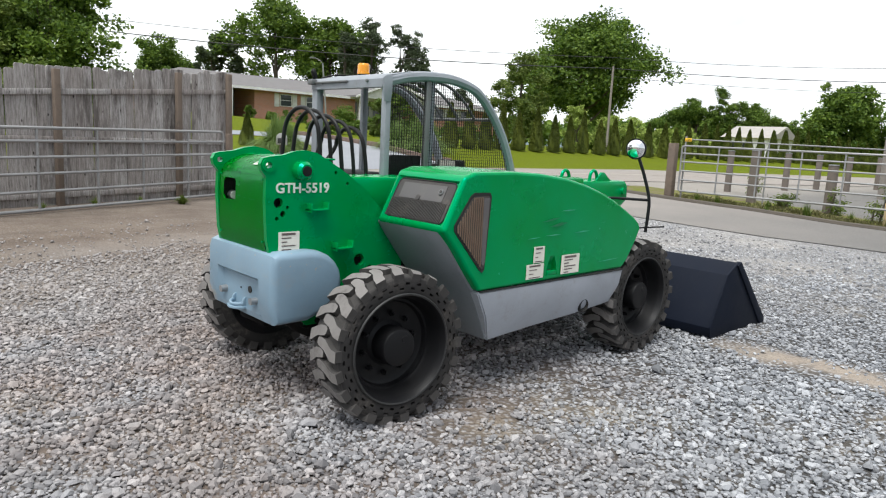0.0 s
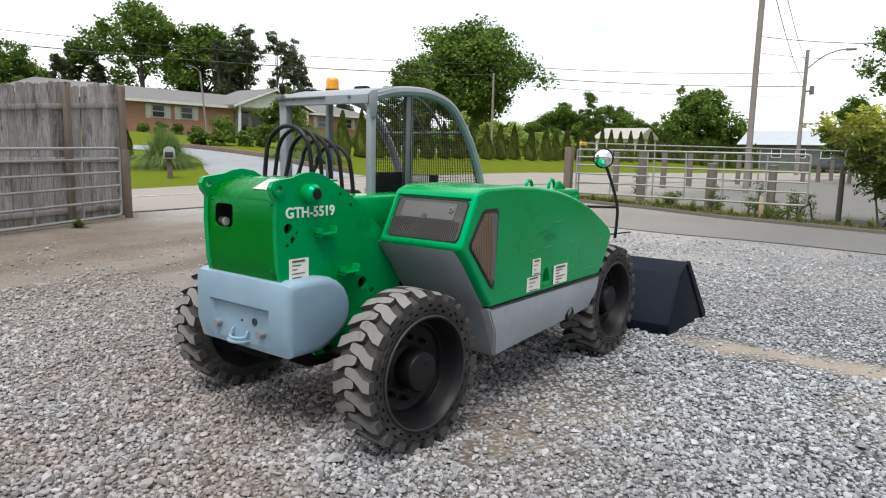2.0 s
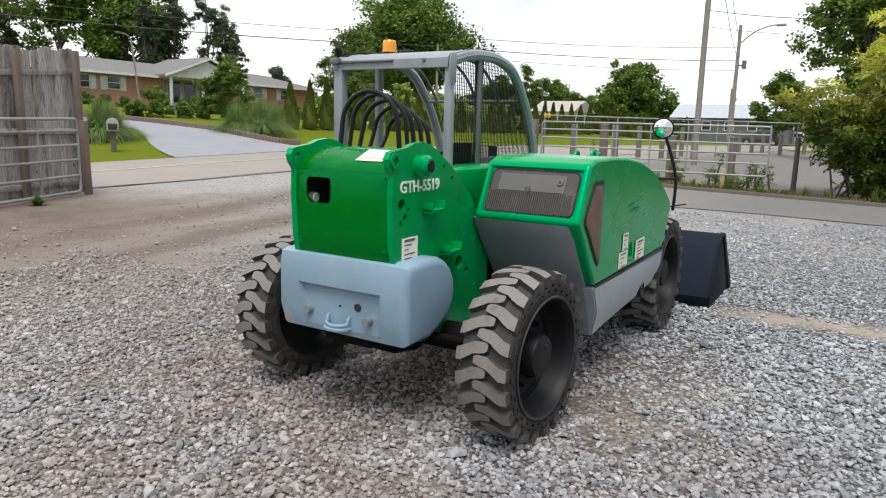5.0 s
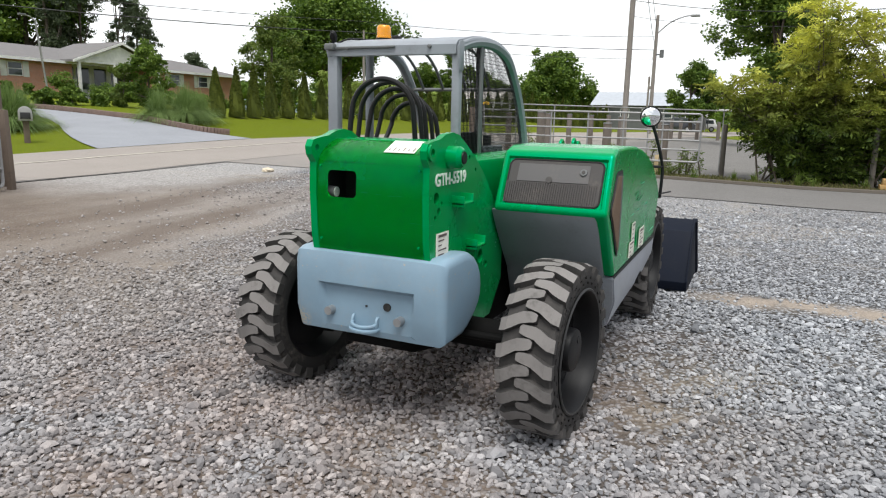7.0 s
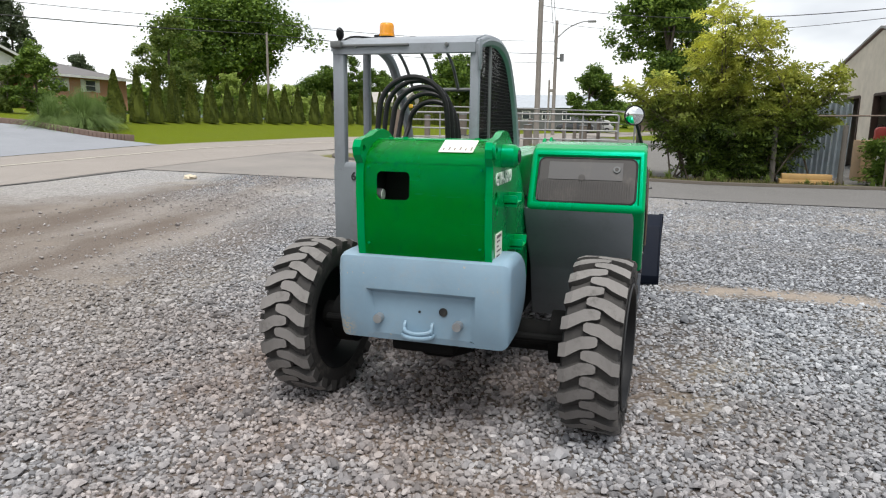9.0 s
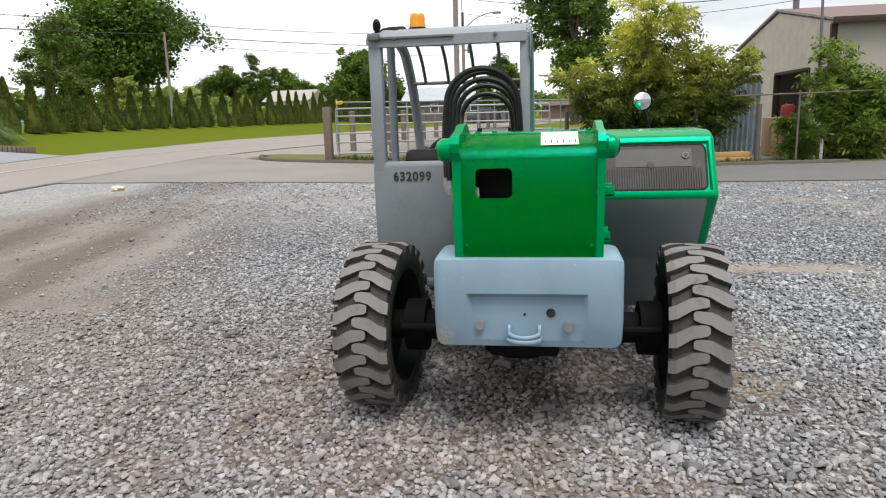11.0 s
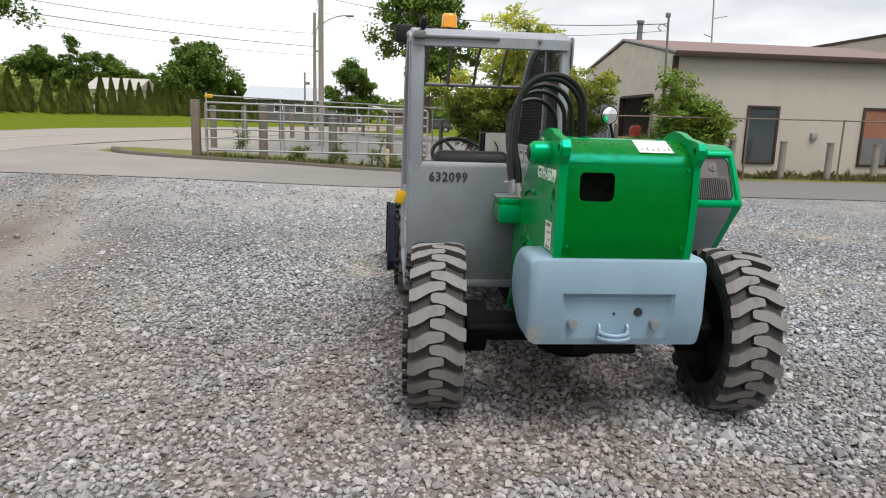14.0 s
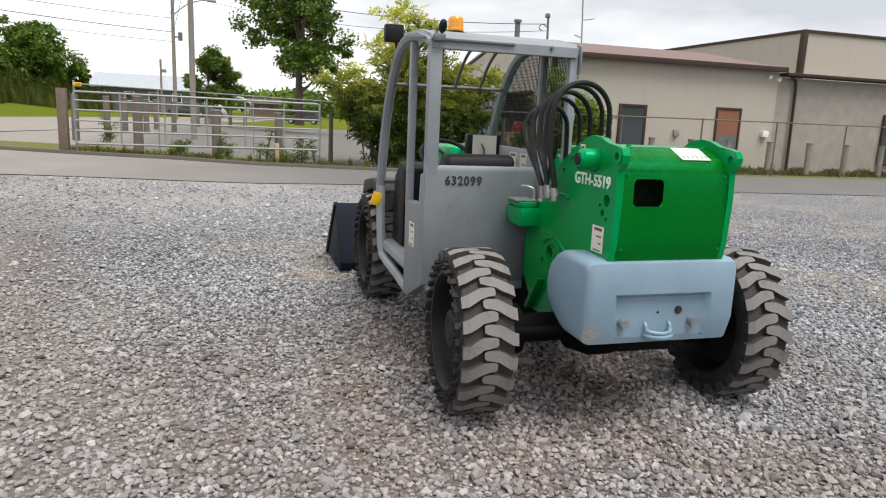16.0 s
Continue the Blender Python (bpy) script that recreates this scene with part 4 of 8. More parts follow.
# hoses over the tower
for i, (xa, top, wide) in enumerate(((2.19, 1.668, 0.335), (2.265, 1.655, 0.33), (2.355, 1.628, 0.305), (2.45, 1.60, 0.29), (2.56, 1.562, 0.265))):
    bm = fresh()
    y0 = 3.878 - 0.006 * i
    y1, r = y0 - wide, wide / 2
    fx, fy = 2.145 + 0.031 * i, 3.862 + 0.02 * (i % 2)
    pts = [(fx, fy, 1.14), (fx * 0.7 + xa * 0.3, fy + 0.008, 1.23), (fx * 0.22 + xa * 0.78, y0 + 0.010, 1.34)]
    pts += [(xa + 0.045 * k / 8, (y0 + y1) / 2 + r * math.cos(math.pi * k / 8), top - r * 0.98 + r * 0.98 * math.sin(math.pi * k / 8)) for k in range(9)]
    pts += [(xa + 0.055, y1 - 0.008, 1.34), (xa + 0.06, y1 - 0.012, 1.24)]
    tube(bm, smooth_line(pts, 5), 0.0135 - 0.001 * (i % 2), 10)
    hose = part("hydraulic_hose", bm, HOSE, telehandler, "black hydraulic hose looped over the boom")
    bm = fresh()
    cyl(bm, (fx, fy - 0.002, 1.09 + 0.012 * (i % 3)), (fx + 0.003, fy + 0.002, 1.155 + 0.012 * (i % 3)), 0.017, seg=10)
    cyl(bm, (fx, fy - 0.002, 1.115 + 0.012 * (i % 3)), (fx + 0.001, fy - 0.001, 1.135 + 0.012 * (i % 3)), 0.021, seg=6)
    part("hose_fitting", bm, STEEL, hose, "metal hose fitting")

# engine cover
HOOD = [(2.405, 1.035), (2.555, 1.322), (2.64, 1.348), (2.95, 1.352), (3.2, 1.342), (3.45, 1.315), (3.65, 1.275), (3.83, 1.225), (4.0, 1.165), (4.15, 1.10), (4.29, 1.035), (4.365, 0.985), (4.38, 0.945), (4.33, 0.86), (4.23, 0.73), (4.165, 0.678), (2.705, 0.672), (2.62, 0.775), (2.5, 0.93)]
bm = fresh()
prism(bm, HOOD, "y", 2.58, 3.165, 0.055, 4)
for v in bm.verts:
    if v.co.y < 2.8 and v.co.z > 0.95:
        v.co.y += 0.008 * min(1, (v.co.z - 0.95) / 0.4)
    if v.co.y < 2.8 and v.co.x > 3.9:
        v.co.y += 0.02 * min(1, (v.co.x - 3.9) / 0.5)
bm.normal_update()
rear = max((f for f in bm.faces if f.normal.x < -0.6 and f.normal.z > 0.15), key=lambda f: f.calc_area())
bmesh.ops.inset_region(bm, faces=[rear], thickness=0.012, depth=0)
bmesh.ops.inset_region(bm, faces=[rear], thickness=0.012, depth=-0.016)
hood = part("engine_cover", bm, GREEN, telehandler, "green rounded engine cover with brush-painted gloss")


def on_rear(u, y, lift=0.0):
    """A point of the sloping rear face: u from 0 at its foot to 1 at its top."""
    n = Vector((-0.886, 0, 0.463))
    return Vector((2.405 + 0.15 * u, y, 1.035 + 0.287 * u)) + n * (lift - 0.016)


def quad_slab(bm, a, b, c, d, n):
    lo = [bm.verts.new(p) for p in (a, b, c, d)]
    hi = [bm.verts.new(Vector(p) + n) for p in (a, b, c, d)]
    bm.faces.new(lo[::-1])
    bm.faces.new(hi)
    for i in range(4):
        bm.faces.new((lo[i], lo[(i + 1) % 4], hi[(i + 1) % 4], hi[i]))


GRILLE = worn("grille_mesh", (0.05, 0.045, 0.043), 0.7, (0.2, 0.17, 0.14), 0.4)
FILTER = worn("grey_filter", (0.105, 0.10, 0.10), 0.8)
N_R = Vector((-0.886, 0, 0.463))


def round_rear(u0, u1, ya, yb, r, lift):
    """A rounded rectangle on the sloping rear face; r in metres."""
    ru = r / 0.324
    pts = []
    for cu, cy, a0 in ((u0 + ru, ya + r, 180), (u0 + ru, yb - r, 270), (u1 - ru, yb - r, 0), (u1 - ru, ya + r, 90)):
        for k in range(6):
            a = radians(a0 + 18 * k)
            pts.append(on_rear(cu + ru * (math.sin(a)), cy + r * math.cos(a), lift))
    return pts


def slab(bm, pts, n):
    lo = [bm.verts.new(p) for p in pts]
    hi = [bm.verts.new(p + n) for p in pts]
    bm.faces.new(lo[::-1])
    bm.faces.new(hi)
    for i in range(len(pts)):
        j = (i + 1) % len(pts)
        bm.faces.new((lo[i], lo[j], hi[j], hi[i]))


bm = fresh()
slab(bm, round_rear(0.13, 0.86, 2.637, 3.116, 0.03, 0.001), N_R * 0.004)
grille = part("rear_grille", bm, GRILLE, hood, "dark mesh grille in the engine cover")
bm = fresh()
quad_slab(bm, on_rear(0.5, 2.70, 0.006), on_rear(0.5, 3.07, 0.006), on_rear(0.8, 3.07, 0.006), on_rear(0.8, 2.70, 0.006), N_R * 0.002)
part("filter_panel", bm, FILTER, grille, "grey filter seen behind the mesh")
for k in range(40):
    y = 2.655 + k * 0.0118
    bm = fresh()
    quad_slab(bm, on_rear(0.13, y, 0.006), on_rear(0.13, y + 0.005, 0.006), on_rear(0.48, y + 0.005, 0.006), on_rear(0.48, y, 0.006), N_R * 0.006)
    part("fin", bm, GRILLE, grille)
bm = fresh()
cyl(bm, on_rear(0.68, 2.73, 0.007), on_rear(0.68, 2.73, 0.016), 0.02, 0.017, seg=18)
cap = part("filler_cap", bm, DARK_GREY, grille, "round dark cap behind the mesh")
bm = fresh()
cyl(bm, on_rear(0.68, 2.73, 0.016), on_rear(0.68, 2.73, 0.019), 0.009, seg=12)
part("cap_knob", bm, GRILLE, cap)
bm = fresh()
cyl(bm, on_rear(0.53, 2.90, 0.007), on_rear(0.53, 2.90, 0.013), 0.017, seg=16)
part("clamp_knob", bm, GRILLE, grille, "dark round knob behind the mesh")
# frame seal
bm = fresh()
loop = round_rear(0.12, 0.87, 2.632, 3.121, 0.034, 0.004)
tube(bm, loop + loop[:1], 0.005, 6)
part("seal", bm, DARK, hood, "black rubber seal")

# side louvre
def inset_poly(pts, d):
    c = Vector((sum(p[0] for p in pts) / len(pts), sum(p[1] for p in pts) / len(pts)))
    return [tuple(Vector(p) + (c - Vector(p)).normalized() * d) for p in pts]


LOUVRE = [(2.745, 1.235), (2.625, 1.235), (2.598, 1.22), (2.478, 1.06), (2.48, 1.03), (2.688, 0.80), (2.71, 0.785), (2.727, 0.80), (2.76, 1.215)]


def side_y(z):
    return 2.58 + (0.008 * min(1, (z - 0.95) / 0.4) if z > 0.95 else 0)


def plate_on_side(bm, pts, lift, thick):
    lo = [bm.verts.new((x, side_y(z) - lift, z)) for x, z in pts]
    hi = [bm.verts.new((x, side_y(z) - lift - thick, z)) for x, z in pts]
    bm.faces.new(lo)
    bm.faces.new(hi[::-1])
    n = len(pts)
    for i in range(n):
        bm.faces.new((lo[i], hi[i], hi[(i + 1) % n], lo[(i + 1) % n]))


bm = fresh()
plate_on_side(bm, LOUVRE, 0.001, 0.004)
louvre = part("side_louvre", bm, DARK, hood, "dark framed louvre in the side of the cover")
bm = fresh()
plate_on_side(bm, inset_poly(LOUVRE, 0.02), 0.005, 0.002)
part("louvre_screen", bm, GRILLE, louvre)
for k in range(15):
    x = 2.50 + k * 0.0165
    zt = min(1.21, 1.06 + (x - 2.495) * 1.25)
    zb = max(0.82, 1.02 - (x - 2.50) * 1.08)
    if x > 2.69:
        continue
    bm = fresh()
    plate_on_side(bm, [(x, zb), (x + 0.006, zb), (x + 0.006, zt), (x, zt)], 0.007, 0.006)
    part("louvre_slat", bm, RUST, louvre)

bm = fresh()
plate_on_side(bm, [(2.692, 0.845), (2.708, 0.822), (2.722, 0.845), (2.738, 1.205), (2.692, 1.205)], 0.007, 0.004)
part("louvre_pane", bm, FILTER, louvre, "plain grey strip of the louvre")

# grey wheel arch panel below the cover
ARCH_GREY = worn("arch_grey_paint", (0.205, 0.225, 0.245), 0.5, (0.1, 0.09, 0.08), 0.4)
bm = fresh()
ARCH = [(2.412, 1.028), (2.47, 0.945), (2.59, 0.79), (2.69, 0.668), (2.83, 0.357), (3.0, 0.36), (3.0, 1.0)]
prism(bm, ARCH, "y", 2.632, 3.18, 0.012, 2)
part("arch_panel", bm, ARCH_GREY, telehandler, "dark grey panel behind the rear wheel")
# grey side skirt, folded inwards along its lower half
bm = fresh()
top_l = [(2.69, 2.58, 0.668), (3.2, 2.58, 0.670), (3.7, 2.58, 0.672), (4.165, 2.582, 0.672)]
mid_l = [(2.765, 2.58, 0.515), (3.22, 2.58, 0.532), (3.7, 2.58, 0.548), (4.14, 2.584, 0.565)]
low_l = [(2.845, 2.632, 0.352), (3.24, 2.632, 0.378), (3.7, 2.632, 0.40), (4.095, 2.632, 0.43)]
rows = [[bm.verts.new((x, y + dy, z)) for x, y, z in line] for line, dy in ((top_l, 0.5), (top_l, 0.0), (mid_l, 0.0), (low_l, 0.0), (low_l, 0.46))]
for r0, r1 in zip(rows, rows[1:]):
    for i in range(3):
        bm.faces.new((r0[i], r0[i + 1], r1[i + 1], r1[i]))
for k in (0, -1):
    bm.faces.new([r[k] for r in rows])
bmesh.ops.recalc_face_normals(bm, faces=bm.faces[:])
bmesh.ops.bevel(bm, geom=[e for e in bm.edges if e.calc_face_angle(0) > 0.2], offset=0.008, segments=2, affect="EDGES")
skirt = part("side_skirt", bm, SKIRT_GREY, telehandler, "light grey folded lower side panel", smooth=25)
# cup on the uncut panel, coloured near-black for the shade inside
bm = fresh()
lathe(bm, [(0.0, 0.012), (0.036, 0.012), (0.040, -0.012), (0.046, -0.012), (0.048, 0.03)], (3.76, 2.612, 0.452), "y", 20)
part("access_hole", bm, DARK, skirt, "near-black cup drawn for the round access hole")
bm = fresh()
box(bm, 2.71, 4.17, 2.577, 2.60, 0.667, 0.6735, 0.002)
part("trim_strip", bm, DARK, hood, "dark seam below the cover")
decal(hood, 3.16, 3.258, 2.576, 2.580, 0.80, 0.90, "y-", 4)
decal(hood, 3.10, 3.26, 2.576, 2.580, 0.703, 0.793, "y-", 4)
decal(hood, 3.44, 3.625, 2.576, 2.580, 0.705, 0.828, "y-", 6)
# pointed latch pocket pressed into the cover
cut = fresh()
for x, y, z in ((3.292, 2.55, 0.705), (3.412, 2.55, 0.705), (3.396, 2.55, 0.80), (3.35, 2.55, 0.90), (3.308, 2.55, 0.80), (3.30, 2.622, 0.712), (3.404, 2.622, 0.712), (3.388, 2.618, 0.77), (3.312, 2.618, 0.77)):
    cut.verts.new((x, y, z))
bmesh.ops.convex_hull(cut, input=cut.verts[:])
bmesh.ops.recalc_face_normals(cut, faces=cut.faces[:])
cutter = new("cutter", mesh_of("cutter", cut, GREEN))
carve = hood.modifiers.new("pocket", "BOOLEAN")
carve.operation = "DIFFERENCE"
carve.solver = "EXACT"
carve.object = cutter
carved = bpy.data.meshes.new_from_object(hood.evaluated_get(bpy.context.evaluated_depsgraph_get()))
hood.modifiers.clear()
hood.data = carved
carved.set_sharp_from_angle(angle=radians(22))
even = hood.modifiers.new("even_shading", "WEIGHTED_NORMAL")
even.weight = 100
even.keep_sharp = True
bpy.data.objects.remove(cutter)
bm = fresh()
box(bm, 3.304, 3.40, 2.584, 2.618, 0.708, 0.738, 0.006)
latch = part("latch", bm, GREEN, hood)
# no hole is cut: a dark disc carries its shade
bm = fresh()
cyl(bm, (3.345, 2.60, 0.737), (3.345, 2.60, 0.7395), 0.011, seg=12)
part("latch_hole", bm, DARK, latch, "dark disc drawn for the latch hole")
# pale scrapes, and dents as flat strips with their shade in the colour
SCRAPE = worn("scraped_green_paint", (0.03, 0.33, 0.19), 0.5)
DENT_SHADE = worn("dent_shade_green", (0.0, 0.17, 0.06), 0.5)
for x0, z0, x1, z1, w, mat in ((3.26, 0.962, 3.42, 0.964, 0.0035, SCRAPE), (3.56, 0.968, 3.72, 0.972, 0.005, SCRAPE), (3.40, 1.112, 3.56, 1.114, 0.004, SCRAPE), (3.09, 0.952, 3.21, 0.955, 0.003, SCRAPE), (3.84, 0.752, 4.09, 0.760, 0.003, SCRAPE), (3.30, 1.02, 3.48, 1.035, 0.012, DENT_SHADE), (3.22, 1.05, 3.40, 1.07, 0.008, DENT_SHADE)):
    bm = fresh()
    plate_on_side(bm, [(x0, z0 - w * 0.3), ((x0 + x1) / 2, (z0 + z1) / 2 - w), (x1, z1), ((x0 + x1) / 2 + 0.02, (z0 + z1) / 2 + w)], -0.001, 0.0022)
    part("scrape", bm, mat, hood, "flat scrape and dent mark in the green paint", smooth=0)

# mirror on its arm
bm = fresh()
tube(bm, smooth_line([(4.45, 2.60, 0.92), (4.455, 2.595, 1.05), (4.455, 2.60, 1.17), (4.43, 2.64, 1.33), (4.40, 2.685, 1.47)], 5), 0.012, 8)
tube(bm, [(4.455, 2.60, 1.155), (4.2, 2.72, 1.165), (3.98, 2.85, 1.155)], 0.010, 8)
tube(bm, [(4.33, 2.64, 0.95), (4.60, 2.54, 0.96)], 0.006, 6)
arm = part("mirror_arm", bm, BLACK_PAINT, telehandler, "black bent tube arm")
bm = fresh()
m_dir = Vector((-0.93, -0.2, -0.08)).normalized()
R_m = 0.07
prof = [(R_m * math.sin(a), R_m * 0.5 * (math.cos(a) - 0.0)) for a in (math.radians(d) for d in range(0, 91, 9))]
lathe(bm, prof, (0, 0, 0), "z", 28)
bmesh.ops.transform(bm, matrix=Matrix.Translation((4.385, 2.70, 1.52)) @ m_dir.to_track_quat("Z", "Y").to_matrix().to_4x4(), verts=bm.verts[:])
part("mirror_glass", bm, MIRROR, arm, "round convex mirror")
bm = fresh()
lathe(bm, [(0.0, -0.03), (0.05, -0.02), (R_m + 0.006, -0.004), (R_m + 0.006, 0.006), (R_m, 0.006)], (0, 0, 0), "z", 28)
bmesh.ops.transform(bm, matrix=Matrix.Translation((4.385, 2.70, 1.52)) @ m_dir.to_track_quat("Z", "Y").to_matrix().to_4x4(), verts=bm.verts[:])
part("mirror_shell", bm, BLACK_PAINT, arm, "black mirror shell")

# cab
ARC = [(2.73, 1.868), (2.91, 1.912), (3.11, 1.932), (3.32, 1.928), (3.54, 1.872), (3.70, 1.74), (3.85, 1.55), (3.965, 1.31), (4.055, 1.0)]
CAB_L, CAB_R = 4.345, 3.53
bm = fresh()
box(bm, 2.70, 4.05, 3.62, 4.34, 0.5, 0.56, 0.01)
cab = part("cab", bm, GREY_PAINT, telehandler, "grey open-sided operator cab")
bm = fresh()
tube(bm, smooth_line([(x, CAB_R, z) for x, z in ARC], 5), 0.034, 8)
part("side_frame", bm, GREY_PAINT, cab)
bm = fresh()
tube(bm, smooth_line([(x, CAB_L, z) for x, z in ARC] + [(4.06, CAB_L, 0.93), (4.03, CAB_L, 0.7), (3.97, CAB_L, 0.5)], 5), 0.034, 8)
tube(bm, smooth_line([(3.97, CAB_L, 0.5), (3.9, CAB_L, 0.455), (3.5, CAB_L, 0.43), (3.10, CAB_L, 0.40)], 5), 0.03, 8)
part("door_frame", bm, GREY_PAINT, cab)
bm = fresh()
box(bm, 2.70, 2.748, CAB_R - 0.03, CAB_R + 0.022, 0.98, 1.87, 0.012)
part("rear_post", bm, GREY_PAINT, cab)
bm = fresh()
box(bm, 2.69, 2.752, CAB_L - 0.045, CAB_L + 0.028, 1.15, 1.89, 0.014)
part("rear_post", bm, GREY_PAINT, cab)
bm = fresh()
box(bm, 3.12, 3.17, CAB_L - 0.02, CAB_L + 0.025, 0.93, 1.90, 0.012)
part("door_post", bm, GREY_PAINT, cab)
# rear panel with rolled top
bm = fresh()
prism(bm, [(2.70, 0.54), (2.69, 1.19), (2.70, 1.213), (2.73, 1.213), (2.735, 0.54)], "y", 3.72, 4.375, 0.008)
panel = part("rear_panel", bm, CAB_PANEL, cab, "grey rear cab panel with a stencilled number")
lettering("fleet_number", "632099", 0.069, pose(2.6885, 4.262, 1.108, 90, 0, -90), BLACK_INK, panel, "black stencilled number", 1.16, 0.92)
bm = fresh()
prism(bm, [(2.72, 0.53), (2.72, 1.16), (2.80, 1.16), (2.82, 0.99), (3.14, 0.965), (3.13, 0.40), (3.05, 0.385)], "y", 4.30, 4.375, 0.01)
quarter = part("side_panel", bm, CAB_PANEL, cab)
decal(quarter, 2.88, 3.0, 4.376, 4.379, 0.72, 0.86, "y+", 4)
# roof
bm = fresh()
roof_pts = [(2.685, 1.83), (2.685, 1.882), (2.71, 1.905), (2.91, 1.945), (3.11, 1.962), (3.30, 1.96), (3.30, 1.925), (2.75, 1.87), (2.75, 1.83)]
prism(bm, roof_pts, "y", 3.50, 4.385)
bmesh.ops.bevel(bm, geom=[e for e in bm.edges if abs(e.verts[0].co.y - e.verts[1].co.y) < 1e-5], offset=0.028, segments=4, affect="EDGES", clamp_overlap=True)
part("roof", bm, GREY_PAINT, cab, "grey curved cab roof")
for y in (3.72, 3.9, 4.08, 4.24):
    bm = fresh()
    tube(bm, smooth_line([(3.28, y, 1.93), (3.45, y, 1.90), (3.60, y, 1.815), (3.73, y, 1.685)], 4), 0.011, 6)
    part("guard_bar", bm, DARK_GREY, cab)
bm = fresh()
tube(bm, [(3.73, CAB_R, 1.68), (3.73, CAB_L, 1.68)], 0.012, 8)
part("front_crossbar", bm, DARK_GREY, cab)
bm = fresh()
tube(bm, [(4.05, CAB_R, 1.0), (4.05, CAB_L, 1.0)], 0.025, 8)
part("front_crossbar", bm, DARK_GREY, cab)
# wire guard on the right side
def arc_z(x):
    for (x0, z0), (x1, z1) in zip(ARC, ARC[1:]):
        if x0 <= x <= x1:
            return z0 + (z1 - z0) * (x - x0) / (x1 - x0)
    return 1.0


bm = fresh()
WIRE = 0.0011
x = 2.76
while x < 3.99:
    zt = arc_z(x) - 0.02
    if zt > 1.25:
        box(bm, x - WIRE, x + WIRE, CAB_R - 0.002, CAB_R + 0.002, 1.22, zt)
    x += 0.021
z = 1.23
while z < 1.92:
    xe = max([xx for xx in np.arange(2.76, 4.06, 0.01) if arc_z(xx) > z + 0.02] + [2.77])
    x0 = 2.76 if z < 1.87 else 2.76 + (z - 1.87) * 4
    if xe > x0:
        box(bm, x0, xe, CAB_R - 0.003, CAB_R + 0.001, z - WIRE, z + WIRE)
    z += 0.021
part("wire_guard", bm, BLACK_PAINT, cab, "black wire mesh side guard", smooth=0)["kind"] = "stuff"
bm = fresh()
box(bm, 3.095, 3.15, CAB_R + 0.005, CAB_R + 0.011, 1.2, 1.9)
part("guard_strip", bm, SKIRT_GREY, cab, "perforated grey strip")
bm = fresh()
box(bm, 3.06, 3.10, CAB_R - 0.012, CAB_R + 0.02, 1.2, 1.92, 0.004)
part("guard_post", bm, DARK_GREY, cab)
# seat, wheel, console
bm = fresh()
prism(bm, [(2.86, 0.80), (2.80, 1.22), (2.83, 1.27), (2.93, 1.27), (2.97, 1.22), (3.02, 0.86), (3.4, 0.84), (3.42, 0.72), (2.9, 0.70)], "y", 3.80, 4.22, 0.035, 3)
part("seat", bm, CLOTH, cab, "black vinyl operator seat")
bm = fresh()
ring = []
c0 = Vector((3.50, 4.02, 1.22))
tilt = Matrix.Rotation(radians(-35), 3, "Y")
tube(bm, [c0 + tilt @ Vector((0.17 * math.cos(a), 0.17 * math.sin(a), 0)) for a in (2 * math.pi * k / 24 for k in range(25))], 0.014, 8, caps=False)
for a in (0.5, 2.6, 4.7):
    cyl(bm, c0, c0 + tilt @ Vector((0.165 * math.cos(a), 0.165 * math.sin(a), 0)), 0.01, seg=6)
part("steering_wheel", bm, CLOTH, cab, "black steering wheel")
bm = fresh()
cyl(bm, c0, (3.78, 4.02, 0.75), 0.03, seg=10)
prism(bm, [(3.70, 0.56), (3.66, 1.12), (3.80, 1.16), (3.98, 1.05), (4.02, 0.56)], "y", 3.70, 4.26, 0.02)
part("dashboard", bm, BLACK_PAINT, cab, "black dashboard column")
bm = fresh()
box(bm, 3.50, 3.57, 3.63, 3.87, 1.17, 1.37, 0.01)
instruments = part("instrument_box", bm, BLACK_PAINT, cab, "black instrument box with a pale face")
bm = fresh()
box(bm, 3.494, 3.4985, 3.665, 3.835, 1.185, 1.365)
part("instrument_face", bm, DECAL, instruments, "pale instrument face", 0)
bm = fresh()
tube(bm, [(3.49, 3.75, 1.21), (3.488, 3.752, 1.27), (3.49, 3.775, 1.31)], 0.004, 6)
part("lever", bm, BLACK_PAINT, instruments)
bm = fresh()
box(bm, 2.78, 3.72, 3.60, 3.64, 0.9, 1.30, 0.008)
inner = part("inner_wall", bm, SKIRT_GREY, cab, "grey inner side wall of the cab")
decal(inner, 3.02, 3.12, 3.641, 3.643, 1.14, 1.27, "y+", 3)
decal(inner, 3.18, 3.30, 3.641, 3.643, 1.14, 1.27, "y+", 3)
bm = fresh()
box(bm, 2.79, 3.06, 3.545, 3.575, 1.2, 1.40, 0.012)
part("side_cushion", bm, CLOTH, cab, "black cushion behind the guard")
# beacon and work lamps
bm = fresh()
lathe(bm, [(0.0, 0.0), (0.056, 0.0), (0.054, 0.018), (0.046, 0.022), (0.0, 0.022)], (2.99, 4.148, 1.938), "z", 24)
beacon = part("beacon_base", bm, BLACK_PAINT, cab, "black beacon base")
bm = fresh()
lathe(bm, [(0.047, 0.0), (0.047, 0.012), (0.0445, 0.014), (0.044, 0.055), (0.041, 0.070), (0.034, 0.077), (0.0, 0.078)], (2.985, 4.148, 1.96), "z", 24)
part("beacon_lens", bm, AMBER, beacon, "amber beacon lens")
bm = fresh()
